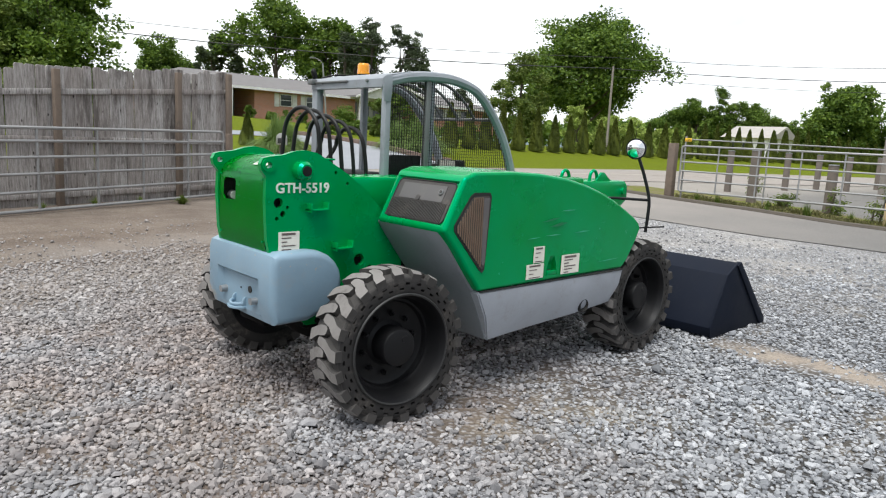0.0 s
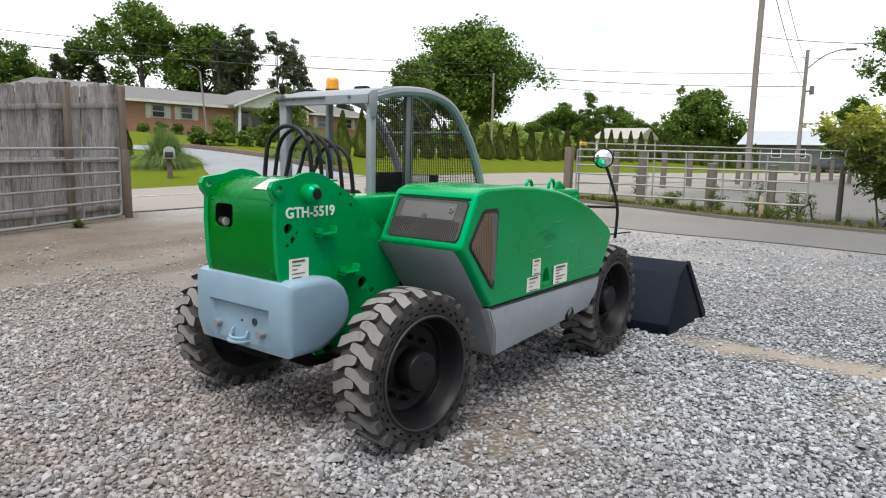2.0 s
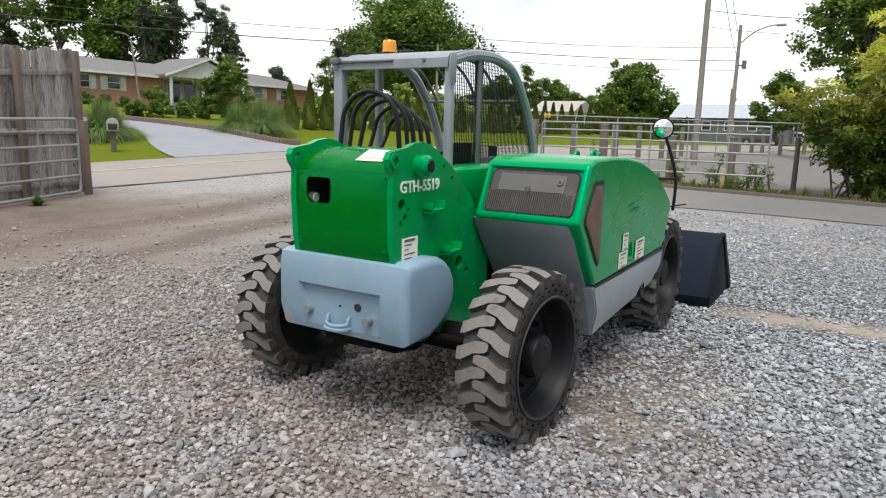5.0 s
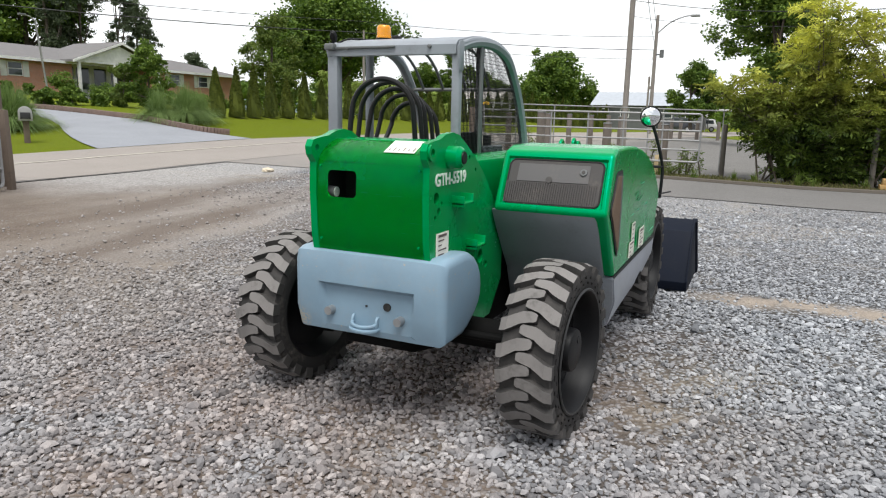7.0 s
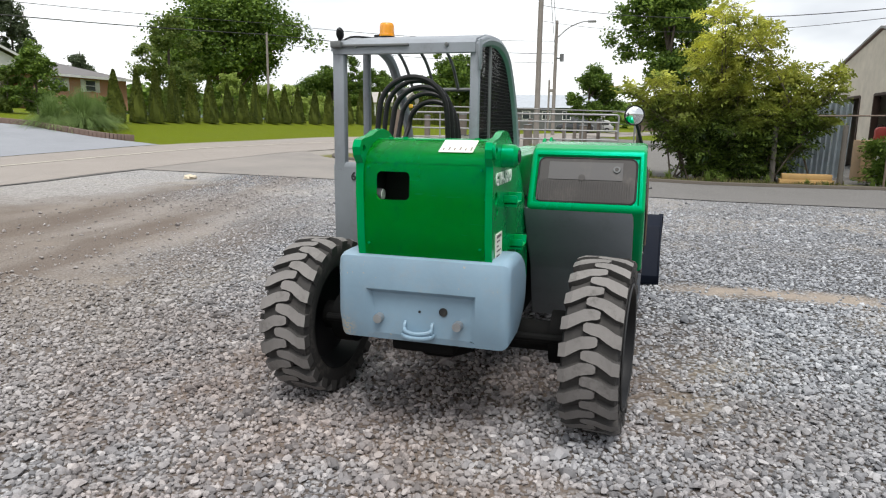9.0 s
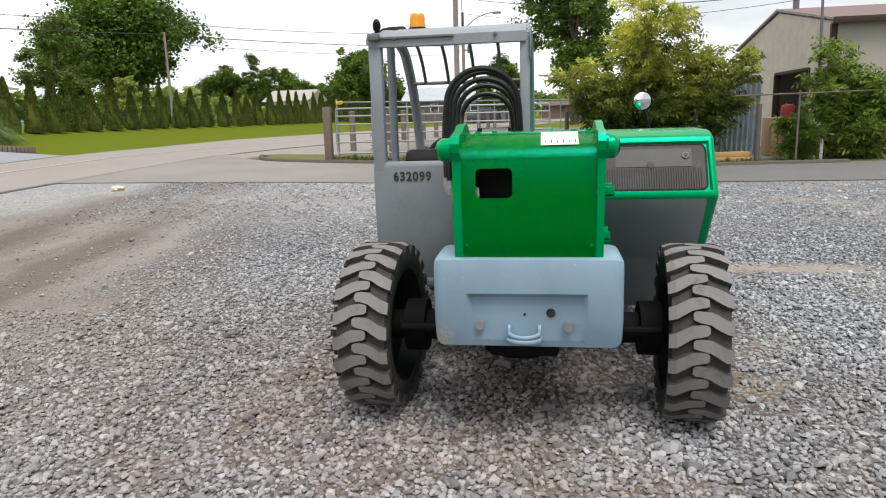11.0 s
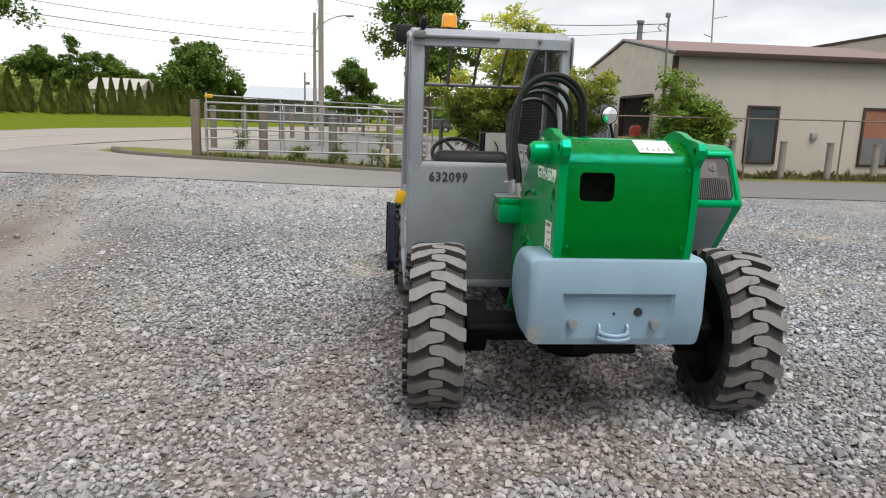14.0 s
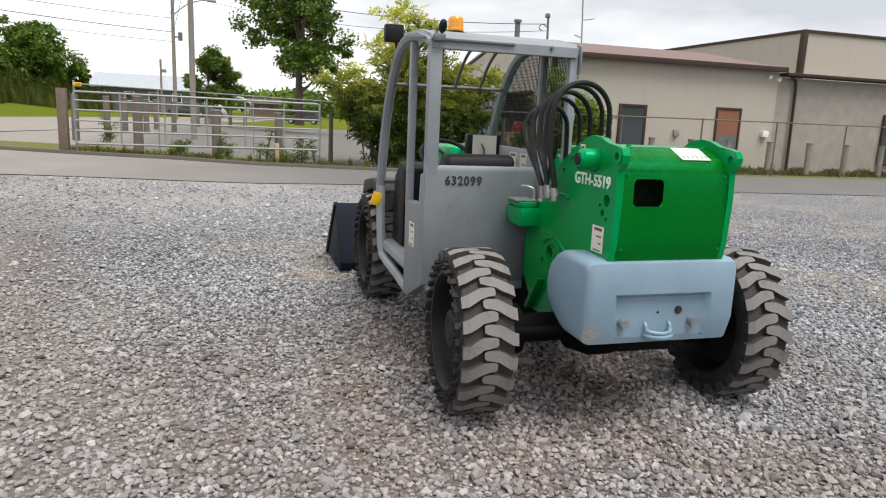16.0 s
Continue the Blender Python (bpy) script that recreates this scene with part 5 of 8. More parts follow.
tube(bm, smooth_line([(2.95, 4.2, 1.945), (2.85, 4.30, 1.945), (2.76, 4.32, 1.92), (2.70, 4.36, 1.88)], 4), 0.006, 6)
part("beacon_cable", bm, HOSE, cab)
bm = fresh()
box(bm, 2.645, 2.69, 4.30, 4.365, 1.862, 1.90, 0.008)
cyl(bm, (2.67, 4.31, 1.885), (2.67, 4.345, 1.885), 0.018, seg=12)
part("lamp_bracket", bm, DARK_GREY, cab, "dark grey lamp bracket on the roof corner")
bm = fresh()
lathe(bm, [(0.0, -0.014), (0.022, -0.01), (0.03, 0.0), (0.03, 0.012), (0.0, 0.014)], (0, 0, 0), "x", 18)
bmesh.ops.transform(bm, matrix=pose(2.668, 4.312, 1.938, 0, -20, 8) @ Matrix.Diagonal((1.0, 0.72, 1.2, 1.0)), verts=bm.verts[:])
cyl(bm, (2.675, 4.318, 1.90), (2.672, 4.315, 1.925), 0.008, seg=8)
part("work_lamp", bm, BLACK_PAINT, cab, "black rear work lamp")
for y in (3.68, 4.22):
    bm = fresh()
    lathe(bm, [(0.0, -0.014), (0.010, -0.012), (0.012, 0.0)], (2.684, y, 1.872), "x", 12)
    part("marker_lamp", bm, DARK_GREY, cab)
bm = fresh()
prism(bm, [(2.685, 1.74), (2.675, 1.80), (2.675, 1.89), (2.69, 1.90), (2.745, 1.905), (2.745, 1.80), (2.735, 1.74)], "y", CAB_R - 0.037, CAB_R - 0.0305, 0.002)
part("roof_bracket", bm, GREY_PAINT, cab)
bm = fresh()
box(bm, 2.67, 2.69, 3.9, 4.37, 1.868, 1.882, 0.004)
part("lamp_rail", bm, DARK_GREY, cab)
bm = fresh()
box(bm, 3.50, 3.57, 4.33, 4.45, 1.93, 2.04, 0.012)
cyl(bm, (3.53, 4.36, 1.86), (3.53, 4.38, 1.95), 0.01, seg=8)
part("work_lamp", bm, BLACK_PAINT, cab, "square black front work lamp")
bm = fresh()
box(bm, -0.004, 0.004, -0.035, 0.035, -0.05, 0.05, 0.003)
bmesh.ops.transform(bm, matrix=pose(4.02, 4.385, 0.865, 18, 0, 0), verts=bm.verts[:])
part("side_reflector", bm, YELLOW, cab, "yellow side reflector")
bm = fresh()
prism(bm, [(4.02, 0.78), (4.1, 0.92), (4.45, 0.98), (4.8, 0.93), (4.9, 0.8), (4.8, 0.82), (4.45, 0.9), (4.12, 0.84)], "y", 4.08, 4.34, 0.008)
part("fender", bm, BLACK_PAINT, telehandler, "black front fender")

# bucket
bm = fresh()
prism(bm, [(5.31, 0.02), (5.29, 0.10), (5.51, 0.525), (5.69, 0.615), (5.705, 0.60), (5.54, 0.51), (5.335, 0.11), (5.40, 0.045), (6.28, 0.03), (6.30, 0.012)], "y", 2.43, 4.45, 0.004)
bucket = part("bucket", bm, BUCKET_PAINT, telehandler, "black steel loader bucket resting on the gravel")
for y0, y1 in ((2.415, 2.43), (4.45, 4.465)):
    bm = fresh()
    prism(bm, [(5.30, 0.015), (5.285, 0.11), (5.50, 0.525), (5.69, 0.62), (5.73, 0.595), (6.30, 0.06), (6.30, 0.012)], "y", y0, y1, 0.004)
    part("side_plate", bm, BUCKET_PAINT, bucket)
    bm = fresh()
    prism(bm, [(5.65, 0.595), (5.71, 0.622), (6.33, 0.05), (6.33, 0.01), (6.24, 0.01)], "y", y0 - 0.014, y1 + 0.014, 0.004)
    part("side_cutter", bm, BUCKET_PAINT, bucket)

# ---------------------------------------------------------------- plants
def foliage(name, dark, light, yellow=None, top=None):
    m = Mat(name, dark, 0.6, spec=0.3)
    c = m.mix(m.island(), dark, light)
    if yellow:
        young_lit = m.span(m.noise(0.8, 3), 0.40, 0.65)
        # with height: young yellow growth, and the crown's lit top painted in
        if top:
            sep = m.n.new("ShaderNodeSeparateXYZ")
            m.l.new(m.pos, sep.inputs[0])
            young_lit = m.math("MULTIPLY", m.span(m.math("ADD", m.math("MULTIPLY", m.noise(0.9, 3), 2.0), sep.outputs[2]), top - 0.8, top + 1.6), m.span(m.noise(2.2, 3), 0.3, 0.6))
        c = m.mix(young_lit, c, yellow)
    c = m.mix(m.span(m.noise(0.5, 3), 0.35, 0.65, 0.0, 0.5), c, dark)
    m.paint(c)
    tr = m.n.new("ShaderNodeBsdfTranslucent")
    m.l.new(c, tr.inputs["Color"])
    mx = m.n.new("ShaderNodeMixShader")
    mx.inputs[0].default_value = 0.3
    m.l.new(m.b.outputs[0], mx.inputs[1])
    m.l.new(tr.outputs[0], mx.inputs[2])
    m.l.new(mx.outputs[0], m.n["Material Output"].inputs["Surface"])
    return m.m


LEAF_OAK = foliage("oak_leaves", (0.045, 0.095, 0.014), (0.22, 0.32, 0.045))
LEAF_PINE = foliage("pine_needles", (0.06, 0.085, 0.045), (0.15, 0.185, 0.095))
LEAF_CEDAR = foliage("arborvitae_leaves", (0.032, 0.052, 0.005), (0.165, 0.195, 0.026))
# near-black leaves paint the shaded foot, yellow the lit and young tops
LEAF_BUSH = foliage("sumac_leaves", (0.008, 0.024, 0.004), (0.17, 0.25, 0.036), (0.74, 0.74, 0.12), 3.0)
LEAF_GRASS = foliage("reed_grass", (0.10, 0.17, 0.04), (0.30, 0.40, 0.14))
LEAF_WEED = foliage("weed_leaves", (0.07, 0.12, 0.02), (0.22, 0.27, 0.06))
LEAF_VERGE = foliage("verge_grass_blades", (0.09, 0.095, 0.035), (0.26, 0.24, 0.10))
LEAF_MAPLE = foliage("maple_shoot_leaves", (0.06, 0.12, 0.018), (0.36, 0.47, 0.075))
LEAF_FIELD = foliage("field_shrub_leaves", (0.2, 0.27, 0.06), (0.5, 0.6, 0.15))
LEAF_SHRUB = foliage("shrub_leaves", (0.055, 0.11, 0.018), (0.24, 0.34, 0.055))
BARK = worn("bark", (0.10, 0.08, 0.062), 0.9, (0.04, 0.035, 0.03), 0.7, fine=14, relief=0.6)


def quick_mesh(name, co, faces, material, smooth=False):
    """A mesh from arrays of places and of faces of one size."""
    me = bpy.data.meshes.new(name)
    k = faces.shape[1]
    me.vertices.add(len(co))
    me.vertices.foreach_set("co", np.ascontiguousarray(co, dtype=np.float32).ravel())
    me.loops.add(faces.size)
    me.loops.foreach_set("vertex_index", faces.ravel().astype(np.int32))
    me.polygons.add(len(faces))
    me.polygons.foreach_set("loop_start", np.arange(0, faces.size, k, dtype=np.int32))
    me.update(calc_edges=True)
    me.polygons.foreach_set("use_smooth", [smooth] * len(faces))
    me.materials.append(material)
    return me


def leaves(name, at, size, material, rng, long=1.5, droop=0.0, up=0.4):
    """Folded leaf-shaped pieces at many places."""
    n = len(at)
    d = rng.normal(0, 1, (n, 3))
    d[:, 2] = d[:, 2] * 0.6 - droop
    d /= np.linalg.norm(d, axis=1)[:, None]
    q = rng.normal(0, 1, (n, 3)) + np.array([0, 0, up * 2])
    s = np.cross(d, q)
    s /= np.linalg.norm(s, axis=1)[:, None] + 1e-9
    nn = np.cross(s, d)
    L = size * rng.uniform(0.6, 1.3, n)[:, None]
    W = L / long
    co = np.stack([at - d * L * 0.5, at + s * W * 0.5 + nn * L * 0.12, at + d * L * 0.5, at - s * W * 0.5 + nn * L * 0.12], 1).reshape(-1, 3)
    b = (np.arange(n) * 4)[:, None]
    faces = np.concatenate([b + np.array([[0, 1, 2]]), b + np.array([[0, 2, 3]])], 0)
    return quick_mesh(name, co, faces, material)


def child(name, me, parent, label="", kind=""):
    ob = new(name, me)
    ob.parent = parent
    ob.matrix_parent_inverse = parent.matrix_world.inverted()
    if label:
        ob["label"] = label
    if kind:
        ob["kind"] = kind
    return ob


def tree(name, label, x, y, H, W, foot=0.2, lobes=45, per=170, leaf=0.45, material=None, seed=1, trunk_r=0.3, z=None, shape="round", sink=0.0, clump=0.16, droop=0.2, group=""):
    """A tapered trunk with limbs and a crown of leaf clumps. H: height, W: width, foot: where the crown starts, as a share of H."""
    rng = np.random.default_rng(seed)
    z = float(land(x, y)) - 0.05 + sink if z is None else z
    t = thing(name, label, "bush" if "bush" in name or "shrub" in name else "tree", (x, y, z), group)
    lobes, per, clump, leaf = int(lobes * 3), int(per * 0.72), clump * 0.6, leaf * 0.58
    rim = W * clump
    c0, c1 = H * foot, H - rim * 0.55
    W = W - rim * 1.1
    knots = []
    while len(knots) < max(16, lobes // 6):
        u = rng.uniform(0, 1)
        if shape == "round":
            r = W / 2 * math.sqrt(max(0.02, 1 - (2 * u - 0.85) ** 2 / 1.35)) * 0.9
        elif shape == "cone":
            r = W / 2 * (1 - u) ** 0.8 * 0.9 + 0.05 * W
        elif shape == "pine":
            r = W / 2 * (0.35 + 0.65 * math.sin(u * 7.5 + seed) ** 2) * (1 - 0.55 * u)
        else:
            r = W / 2 * (0.75 + 0.4 * math.sin(3 * u)) * (1 - 0.45 * u * u)
        a = rng.uniform(0, 2 * np.pi)
        k = math.sqrt(rng.uniform(0.1, 1))
        wob = 1 + 0.2 * math.sin(3 * a + seed) * math.sin(5 * u + seed) + rng.uniform(-0.05, 0.08)
        knots.append((r * k * math.cos(a) * wob, r * k * math.sin(a) * wob, c0 + (c1 - c0) * (0.05 + 0.9 * u)))
    knots = np.array(knots)
    loose = np.array([W, W, 0.8 * (c1 - c0)]) * (0.092 if shape != "cone" else 0.05)
    centers = knots[rng.integers(0, len(knots), lobes)] + rng.normal(0, 1, (lobes, 3)).clip(-1.6, 1.6) * loose
    pts = []
    for c in centers:
        rad = rim * rng.uniform(0.5, 1.3)
        p = np.clip(rng.normal(0, 0.5, (per, 3)), -0.9, 0.9) * rad
        p[:, 2] *= 0.7
        pts.append(p + c)
    pts = np.concatenate(pts) + np.array([x, y, z])
    child("crown", leaves("crown", pts, leaf, material or LEAF_OAK, rng, droop=droop), t)
    bm = fresh()
    tip = Vector((rng.uniform(-0.1, 0.1) * W, rng.uniform(-0.1, 0.1) * W, H * (0.97 if shape in ("cone", "pine") else 0.8)))
    base = Vector((x, y, z))
    stem = smooth_line([base, base + Vector((tip.x * 0.2, tip.y * 0.3, H * 0.22)), base + Vector((tip.x * 0.6, tip.y * 0.5, H * 0.5)), base + tip], 5)
    tube(bm, stem, trunk_r, 9, trunk_r * 0.15)
    limbs = []
    for k in rng.choice(len(centers), min(9, len(centers)), replace=False):
        c = Vector(centers[k]) + base
        f = min(len(stem) - 1, max(2, int(len(stem) * (c.z - z) / H * 0.75)))
        s = stem[f]
        limbs.append(smooth_line([s, s.lerp(c, 0.5) + Vector((0, 0, -0.04 * H)), c], 4))
    trunk = part("trunk", bm, BARK, t)
    for line in limbs:
        bm = fresh()
        tube(bm, line, trunk_r * 0.36, 6, trunk_r * 0.06)
        part("limb", bm, BARK, trunk)
    return t


# ---------------------------------------------------------------- the wooden fence and the leaning gate
WOOD = Mat("weathered_plank_wood", (0.2, 0.18, 0.17), 0.88)
grain = WOOD.noise(9, 6, 0.75, WOOD.stretch((6, 6, 0.5)))
wc = WOOD.mix(WOOD.span(grain, 0.36, 0.62), (0.17, 0.155, 0.147), (0.5, 0.475, 0.46))
wc = WOOD.mix(WOOD.span(WOOD.random(), 0, 1, 0.0, 0.55), wc, (0.20, 0.165, 0.145))
stain = WOOD.noise(3.2, 5, 0.7, WOOD.stretch((1.6, 1.6, 0.3)))
wc = WOOD.mix(WOOD.span(stain, 0.52, 0.66, 0, 0.8), wc, (0.075, 0.062, 0.055))
wc = WOOD.mix(WOOD.span(stain, 0.42, 0.30, 0, 0.6), wc, (0.52, 0.50, 0.49))
knots = WOOD.node("ShaderNodeTexVoronoi", Scale=4.5)
WOOD.l.new(WOOD.stretch((1.6, 1.6, 0.8)), knots.inputs["Vector"])
wc = WOOD.mix(WOOD.span(knots.outputs["Distance"], 0.11, 0.06), wc, (0.04, 0.032, 0.028))
WOOD.paint(wc).bump(grain, 0.5, 0.006)
WOOD = WOOD.m
POST_WOOD = worn("brown_post_wood", (0.15, 0.115, 0.09), 0.9, (0.06, 0.05, 0.04), 0.6, fine=18, relief=0.5)

FA, FB = Vector((-5.6, 9.49)), Vector((6.15, 13.15))
f_dir = (FB - FA).normalized()
f_nor = Vector((f_dir.y, -f_dir.x))
f_turn = math.degrees(math.atan2(f_dir.y, f_dir.x))
fence = thing("wooden_fence", "tall weathered grey board fence with dog-eared planks", "fence", (*FA, 0))


def f_at(s, off, z):
    p = FA + f_dir * s + f_nor * off
    return Vector((p.x, p.y, z))


def f_land(s):
    p = FA + f_dir * s
    return float(land(p.x, p.y))


F_LEN = (FB - FA).length


def f_top(s):
    """The height of the fence's top edge."""
    return f_land(s) + 2.42 - 0.075 * (F_LEN - s)


plank_meshes = []
for k in range(6):
    bm = fresh()
    w, e = 0.0738 + 0.0008 * (k % 3), 0.016 + 0.003 * k
    h = 2.40 + 0.012 * ((k * 5) % 6)
    prism(bm, [(-w, 0), (w, 0), (w, h - e), (w - e, h), (-w + e, h), (-w, h - e)], "y", -0.01, 0.01, 0.003, 1)
    plank_meshes.append(mesh_of("plank", bm, WOOD, 0))
s, k = 0.08, 0
rng_f = random.Random(5)
while s < F_LEN - 0.05:
    ob = new("plank", plank_meshes[rng_f.randrange(6)])
    ob.parent = fence
    ob.matrix_parent_inverse = fence.matrix_world.inverted()
    p = f_at(s, rng_f.uniform(-0.006, 0.006), f_top(s) - 2.43 + rng_f.uniform(-0.015, 0.015))
    ob.matrix_basis = pose(*p, rng_f.uniform(-0.4, 0.4), rng_f.uniform(-0.5, 0.5), f_turn)
    s += 0.152
    k += 1
for height in (lambda v: f_top(v) - 0.42, lambda v: f_land(v) + 1.0, lambda v: f_land(v) + 0.12):
    s0 = 0.0
    while s0 < F_LEN - 0.1:
        s1 = min(F_LEN, s0 + 2.44)
        bm = fresh()
        box(bm, 0, s1 - s0 - 0.01, -0.019, 0.019, 0, 0.09, 0.004)
        a = f_at(s0, 0.032, height(s0))
        bmesh.ops.transform(bm, matrix=pose(*a, 0, -math.degrees(math.atan2(height(s1) - height(s0), s1 - s0)), f_turn), verts=bm.verts[:])
        part("rail", bm, WOOD, fence)
        s0 += 2.44
for s0 in (1.45, 3.9, 6.35, 8.78, 11.05, F_LEN - 0.06):
    bm = fresh()
    box(bm, -0.05, 0.05, -0.045, 0.045, -0.1, f_top(s0) - f_land(s0) - 0.03, 0.008)
    bmesh.ops.transform(bm, matrix=pose(*f_at(min(s0, F_LEN - 0.06), 0.1, f_land(s0)), 0, 0, f_turn), verts=bm.verts[:])
    part("post", bm, POST_WOOD, fence)

GALV = worn("galvanised_tube", (0.29, 0.29, 0.29), 0.5, (0.17, 0.14, 0.11), 0.5, metal=0.3)


def tube_gate(name, label, a, b, z_a, z_b, heights, uprights, r=0.022, off_post=None, lean=0.0):
    """A farm gate of round tubes between two ground points."""
    A, B = Vector((*a, 0)), Vector((*b, 0))
    g = thing(name, label, "gate", (*a, z_a))
    zs = lambda f: z_a + (z_b - z_a) * f
    top, low = heights[0], heights[-1]
    side = (B - A).normalized().cross(Vector((0, 0, 1)))
    P = lambda f, h: A.lerp(B, f) + Vector((0, 0, zs(f) + h)) + side * lean * h
    bm = fresh()
    cr = 0.06 / (B - A).length
    loop = [P(cr, low), P(1 - cr, low), P(1 - cr * 0.3, low + 0.018), P(1, low + 0.06), P(1, top - 0.06), P(1 - cr * 0.3, top - 0.018), P(1 - cr, top), P(cr, top), P(cr * 0.3, top - 0.018), P(0, top - 0.06), P(0, low + 0.06), P(cr * 0.3, low + 0.018), P(cr, low)]
    tube(bm, loop, r * 1.15, 8)
    part("gate_frame", bm, GALV, g)
    for h in heights[1:-1]:
        bm = fresh()
        tube(bm, [P(0, h), P(1, h)], r, 8)
        part("rail", bm, GALV, g)
    for f in uprights:
        bm = fresh()
        tube(bm, [P(f, low), P(f, top)], r * 0.95, 8)
        part("upright", bm, GALV, g)
    return g


gA, gB = Vector((0.6, 10.55, 0)), Vector((5.75, 12.5, 0))
tube_gate("tube_gate", "galvanised tube farm gate leaning on the board fence", gA.xy, gB.xy, 0.06, 0.16, (1.32, 1.13, 0.90, 0.66, 0.40, 0.13), (0.17, 0.34, 0.515, 0.67, 0.845))
bm = fresh()
box(bm, -0.05, 0.05, -0.05, 0.05, -0.2, 1.25, 0.01)
bmesh.ops.transform(bm, matrix=pose(5.95, 12.62, 0.2, 0, -1, 18), verts=bm.verts[:])
solid("gate_post", bm, POST_WOOD, "short brown wooden post at the gate's end", "post")

# ---------------------------------------------------------------- the yard gate across the side road
gz = lambda x, y: float(land(x, y))
tube_gate("yard_gate", "galvanised tube farm gate closed across the yard entrance", (17.0, 9.08), (17.55, 3.35), 0.36, 0.33, (1.36, 1.16, 0.94, 0.70, 0.46, 0.16), (0.17, 0.34, 0.51, 0.67, 0.84))
bm = fresh()
box(bm, 16.88, 17.08, 9.22, 9.42, gz(17, 9.3) - 0.1, 1.78, 0.012)
solid("gate_post", bm, POST_WOOD, "square brown wooden gate post", "post")
bm = fresh()
cyl(bm, (17.2, 9.1, 0.2), (17.2, 9.1, 1.98), 0.025, seg=8)
solid("fence_pole", bm, GALV, "thin galvanised pole beside the gate post", "pole")
bm = fresh()
box(bm, 17.16, 17.18, 8.93, 9.11, 1.84, 1.93, 0.004)
sign = solid("warning_sign", bm, YELLOW, "small yellow sign on a thin pole", "sign")
bm = fresh()
for k in range(3):
    box(bm, 17.155, 17.159, 8.95, 9.09 - 0.02 * k, 1.86 + 0.022 * k, 1.866 + 0.022 * k)
part("print", bm, BLACK_INK, sign, "rows of small print", 0)
bm = fresh()
tube(bm, [(17.3, 9.1, 1.9), (20.0, 5.0, 1.86), (21.0, 1.5, 1.8)], 0.018, 6)
for p in ((18.4, 7.4), (20.0, 5.0), (20.6, 3.0)):
    cyl(bm, (*p, gz(*p)), (*p, 1.87), 0.02, seg=6)
solid("fence_rail", bm, GALV, "galvanised chain-link fence rail and posts", "fence")

# wooden guard posts in the yard
YARD_POST = worn("dull_brown_post_wood", (0.155, 0.13, 0.112), 0.9, (0.09, 0.075, 0.065), 0.6, fine=12, relief=0.4)
for i, (x, y, h, r) in enumerate(((22.4, 10.2, 1.35, 0.11), (19.1, 8.0, 1.42, 0.13), (19.05, 6.0, 1.22, 0.13), (27.0, 10.1, 1.4, 0.12), (29.7, 9.9, 1.4, 0.12), (31.4, 9.3, 1.4, 0.12), (35.9, 9.4, 1.45, 0.12), (33.9, 8.4, 1.4, 0.12), (45.4, 8.0, 1.4, 0.13), (48.2, 7.6, 1.4, 0.13), (53.0, 7.5, 1.4, 0.13), (50.3, 6.1, 1.4, 0.13), (56.5, 5.05, 1.4, 0.14), (18.6, 4.35, 1.3, 0.11))):
    bm = fresh()
    z0 = gz(x, y)
    cyl(bm, (x, y, z0 - 0.1), (x + 0.02, y, z0 + h), r, r * 0.95, seg=12)
    post = thing("guard_post", "weathered wooden guard post in the paved yard", "post", (x, y, z0), "guard posts in the yard")
    part("post", bm, YARD_POST, post)
    bm = fresh()
    cyl(bm, (x + 0.02, y, z0 + h), (x + 0.02, y, z0 + h + 0.03), r * 1.05, r * 0.9, seg=12)
    part("cap", bm, DARK_GREY, post, "dark metal cap")
# kerb of the grass strip
bm = fresh()
kl = [(17.2, -4.0), (16.85, 0.0), (16.8, 3.5), (16.7, 7.5), (17.0, 10.3), (17.5, 11.4), (18.6, 12.0), (19.8, 12.2)]
KERB = worn("kerb_concrete", (0.085, 0.072, 0.058), 0.9, (0.12, 0.10, 0.08), 0.6)
kerb_line = smooth_line([(*q, 0) for q in kl], 8)
tube(bm, [Vector((p.x, p.y, gz(p.x, p.y) + 0.02 - 0.1 * max(0, i - len(kerb_line) + 9) / 8)) for i, p in enumerate(kerb_line)], 0.075, 8, flat=1.0)
tagged(new("kerb", mesh_of("kerb", bm, KERB)), "low dirty concrete kerb along the grass strip", "kerb", kind="structure")


def tuft(name, x, y, h, n, w, material, seed, label, category="weeds", spread=0.5, droop=0.5):
    """Bent grass blades from one foot."""
    rng = np.random.default_rng(seed)
    z = float(land(x, y)) - 0.02
    co, faces = [], []
    for i in range(n):
        a = rng.uniform(0, 2 * np.pi)
        L = h * rng.uniform(0.6, 1.25)
        lean = rng.uniform(0.05, 1.0) * spread
        bx, by = x + rng.normal(0, 0.12) * h * 0.6, y + rng.normal(0, 0.12) * h * 0.6
        side = np.array([-math.sin(a), math.cos(a), 0]) * w
        b = len(co)
        for k in range(5):
            f = k / 4
            out = L * lean * f ** 1.4
            up = L * (f * (1 - 0.15 * lean) - droop * lean * f ** 2.4)
            c = np.array([bx + math.cos(a) * out, by + math.sin(a) * out, z + up])
            co += [c - side * (1 - f * 0.85), c + side * (1 - f * 0.85)]
        for k in range(4):
            faces.append([b + 2 * k, b + 2 * k + 1, b + 2 * k + 3, b + 2 * k + 2])
    me = quick_mesh(name, np.array(co), np.array(faces), material)
    return tagged(new(name, me), label, category)


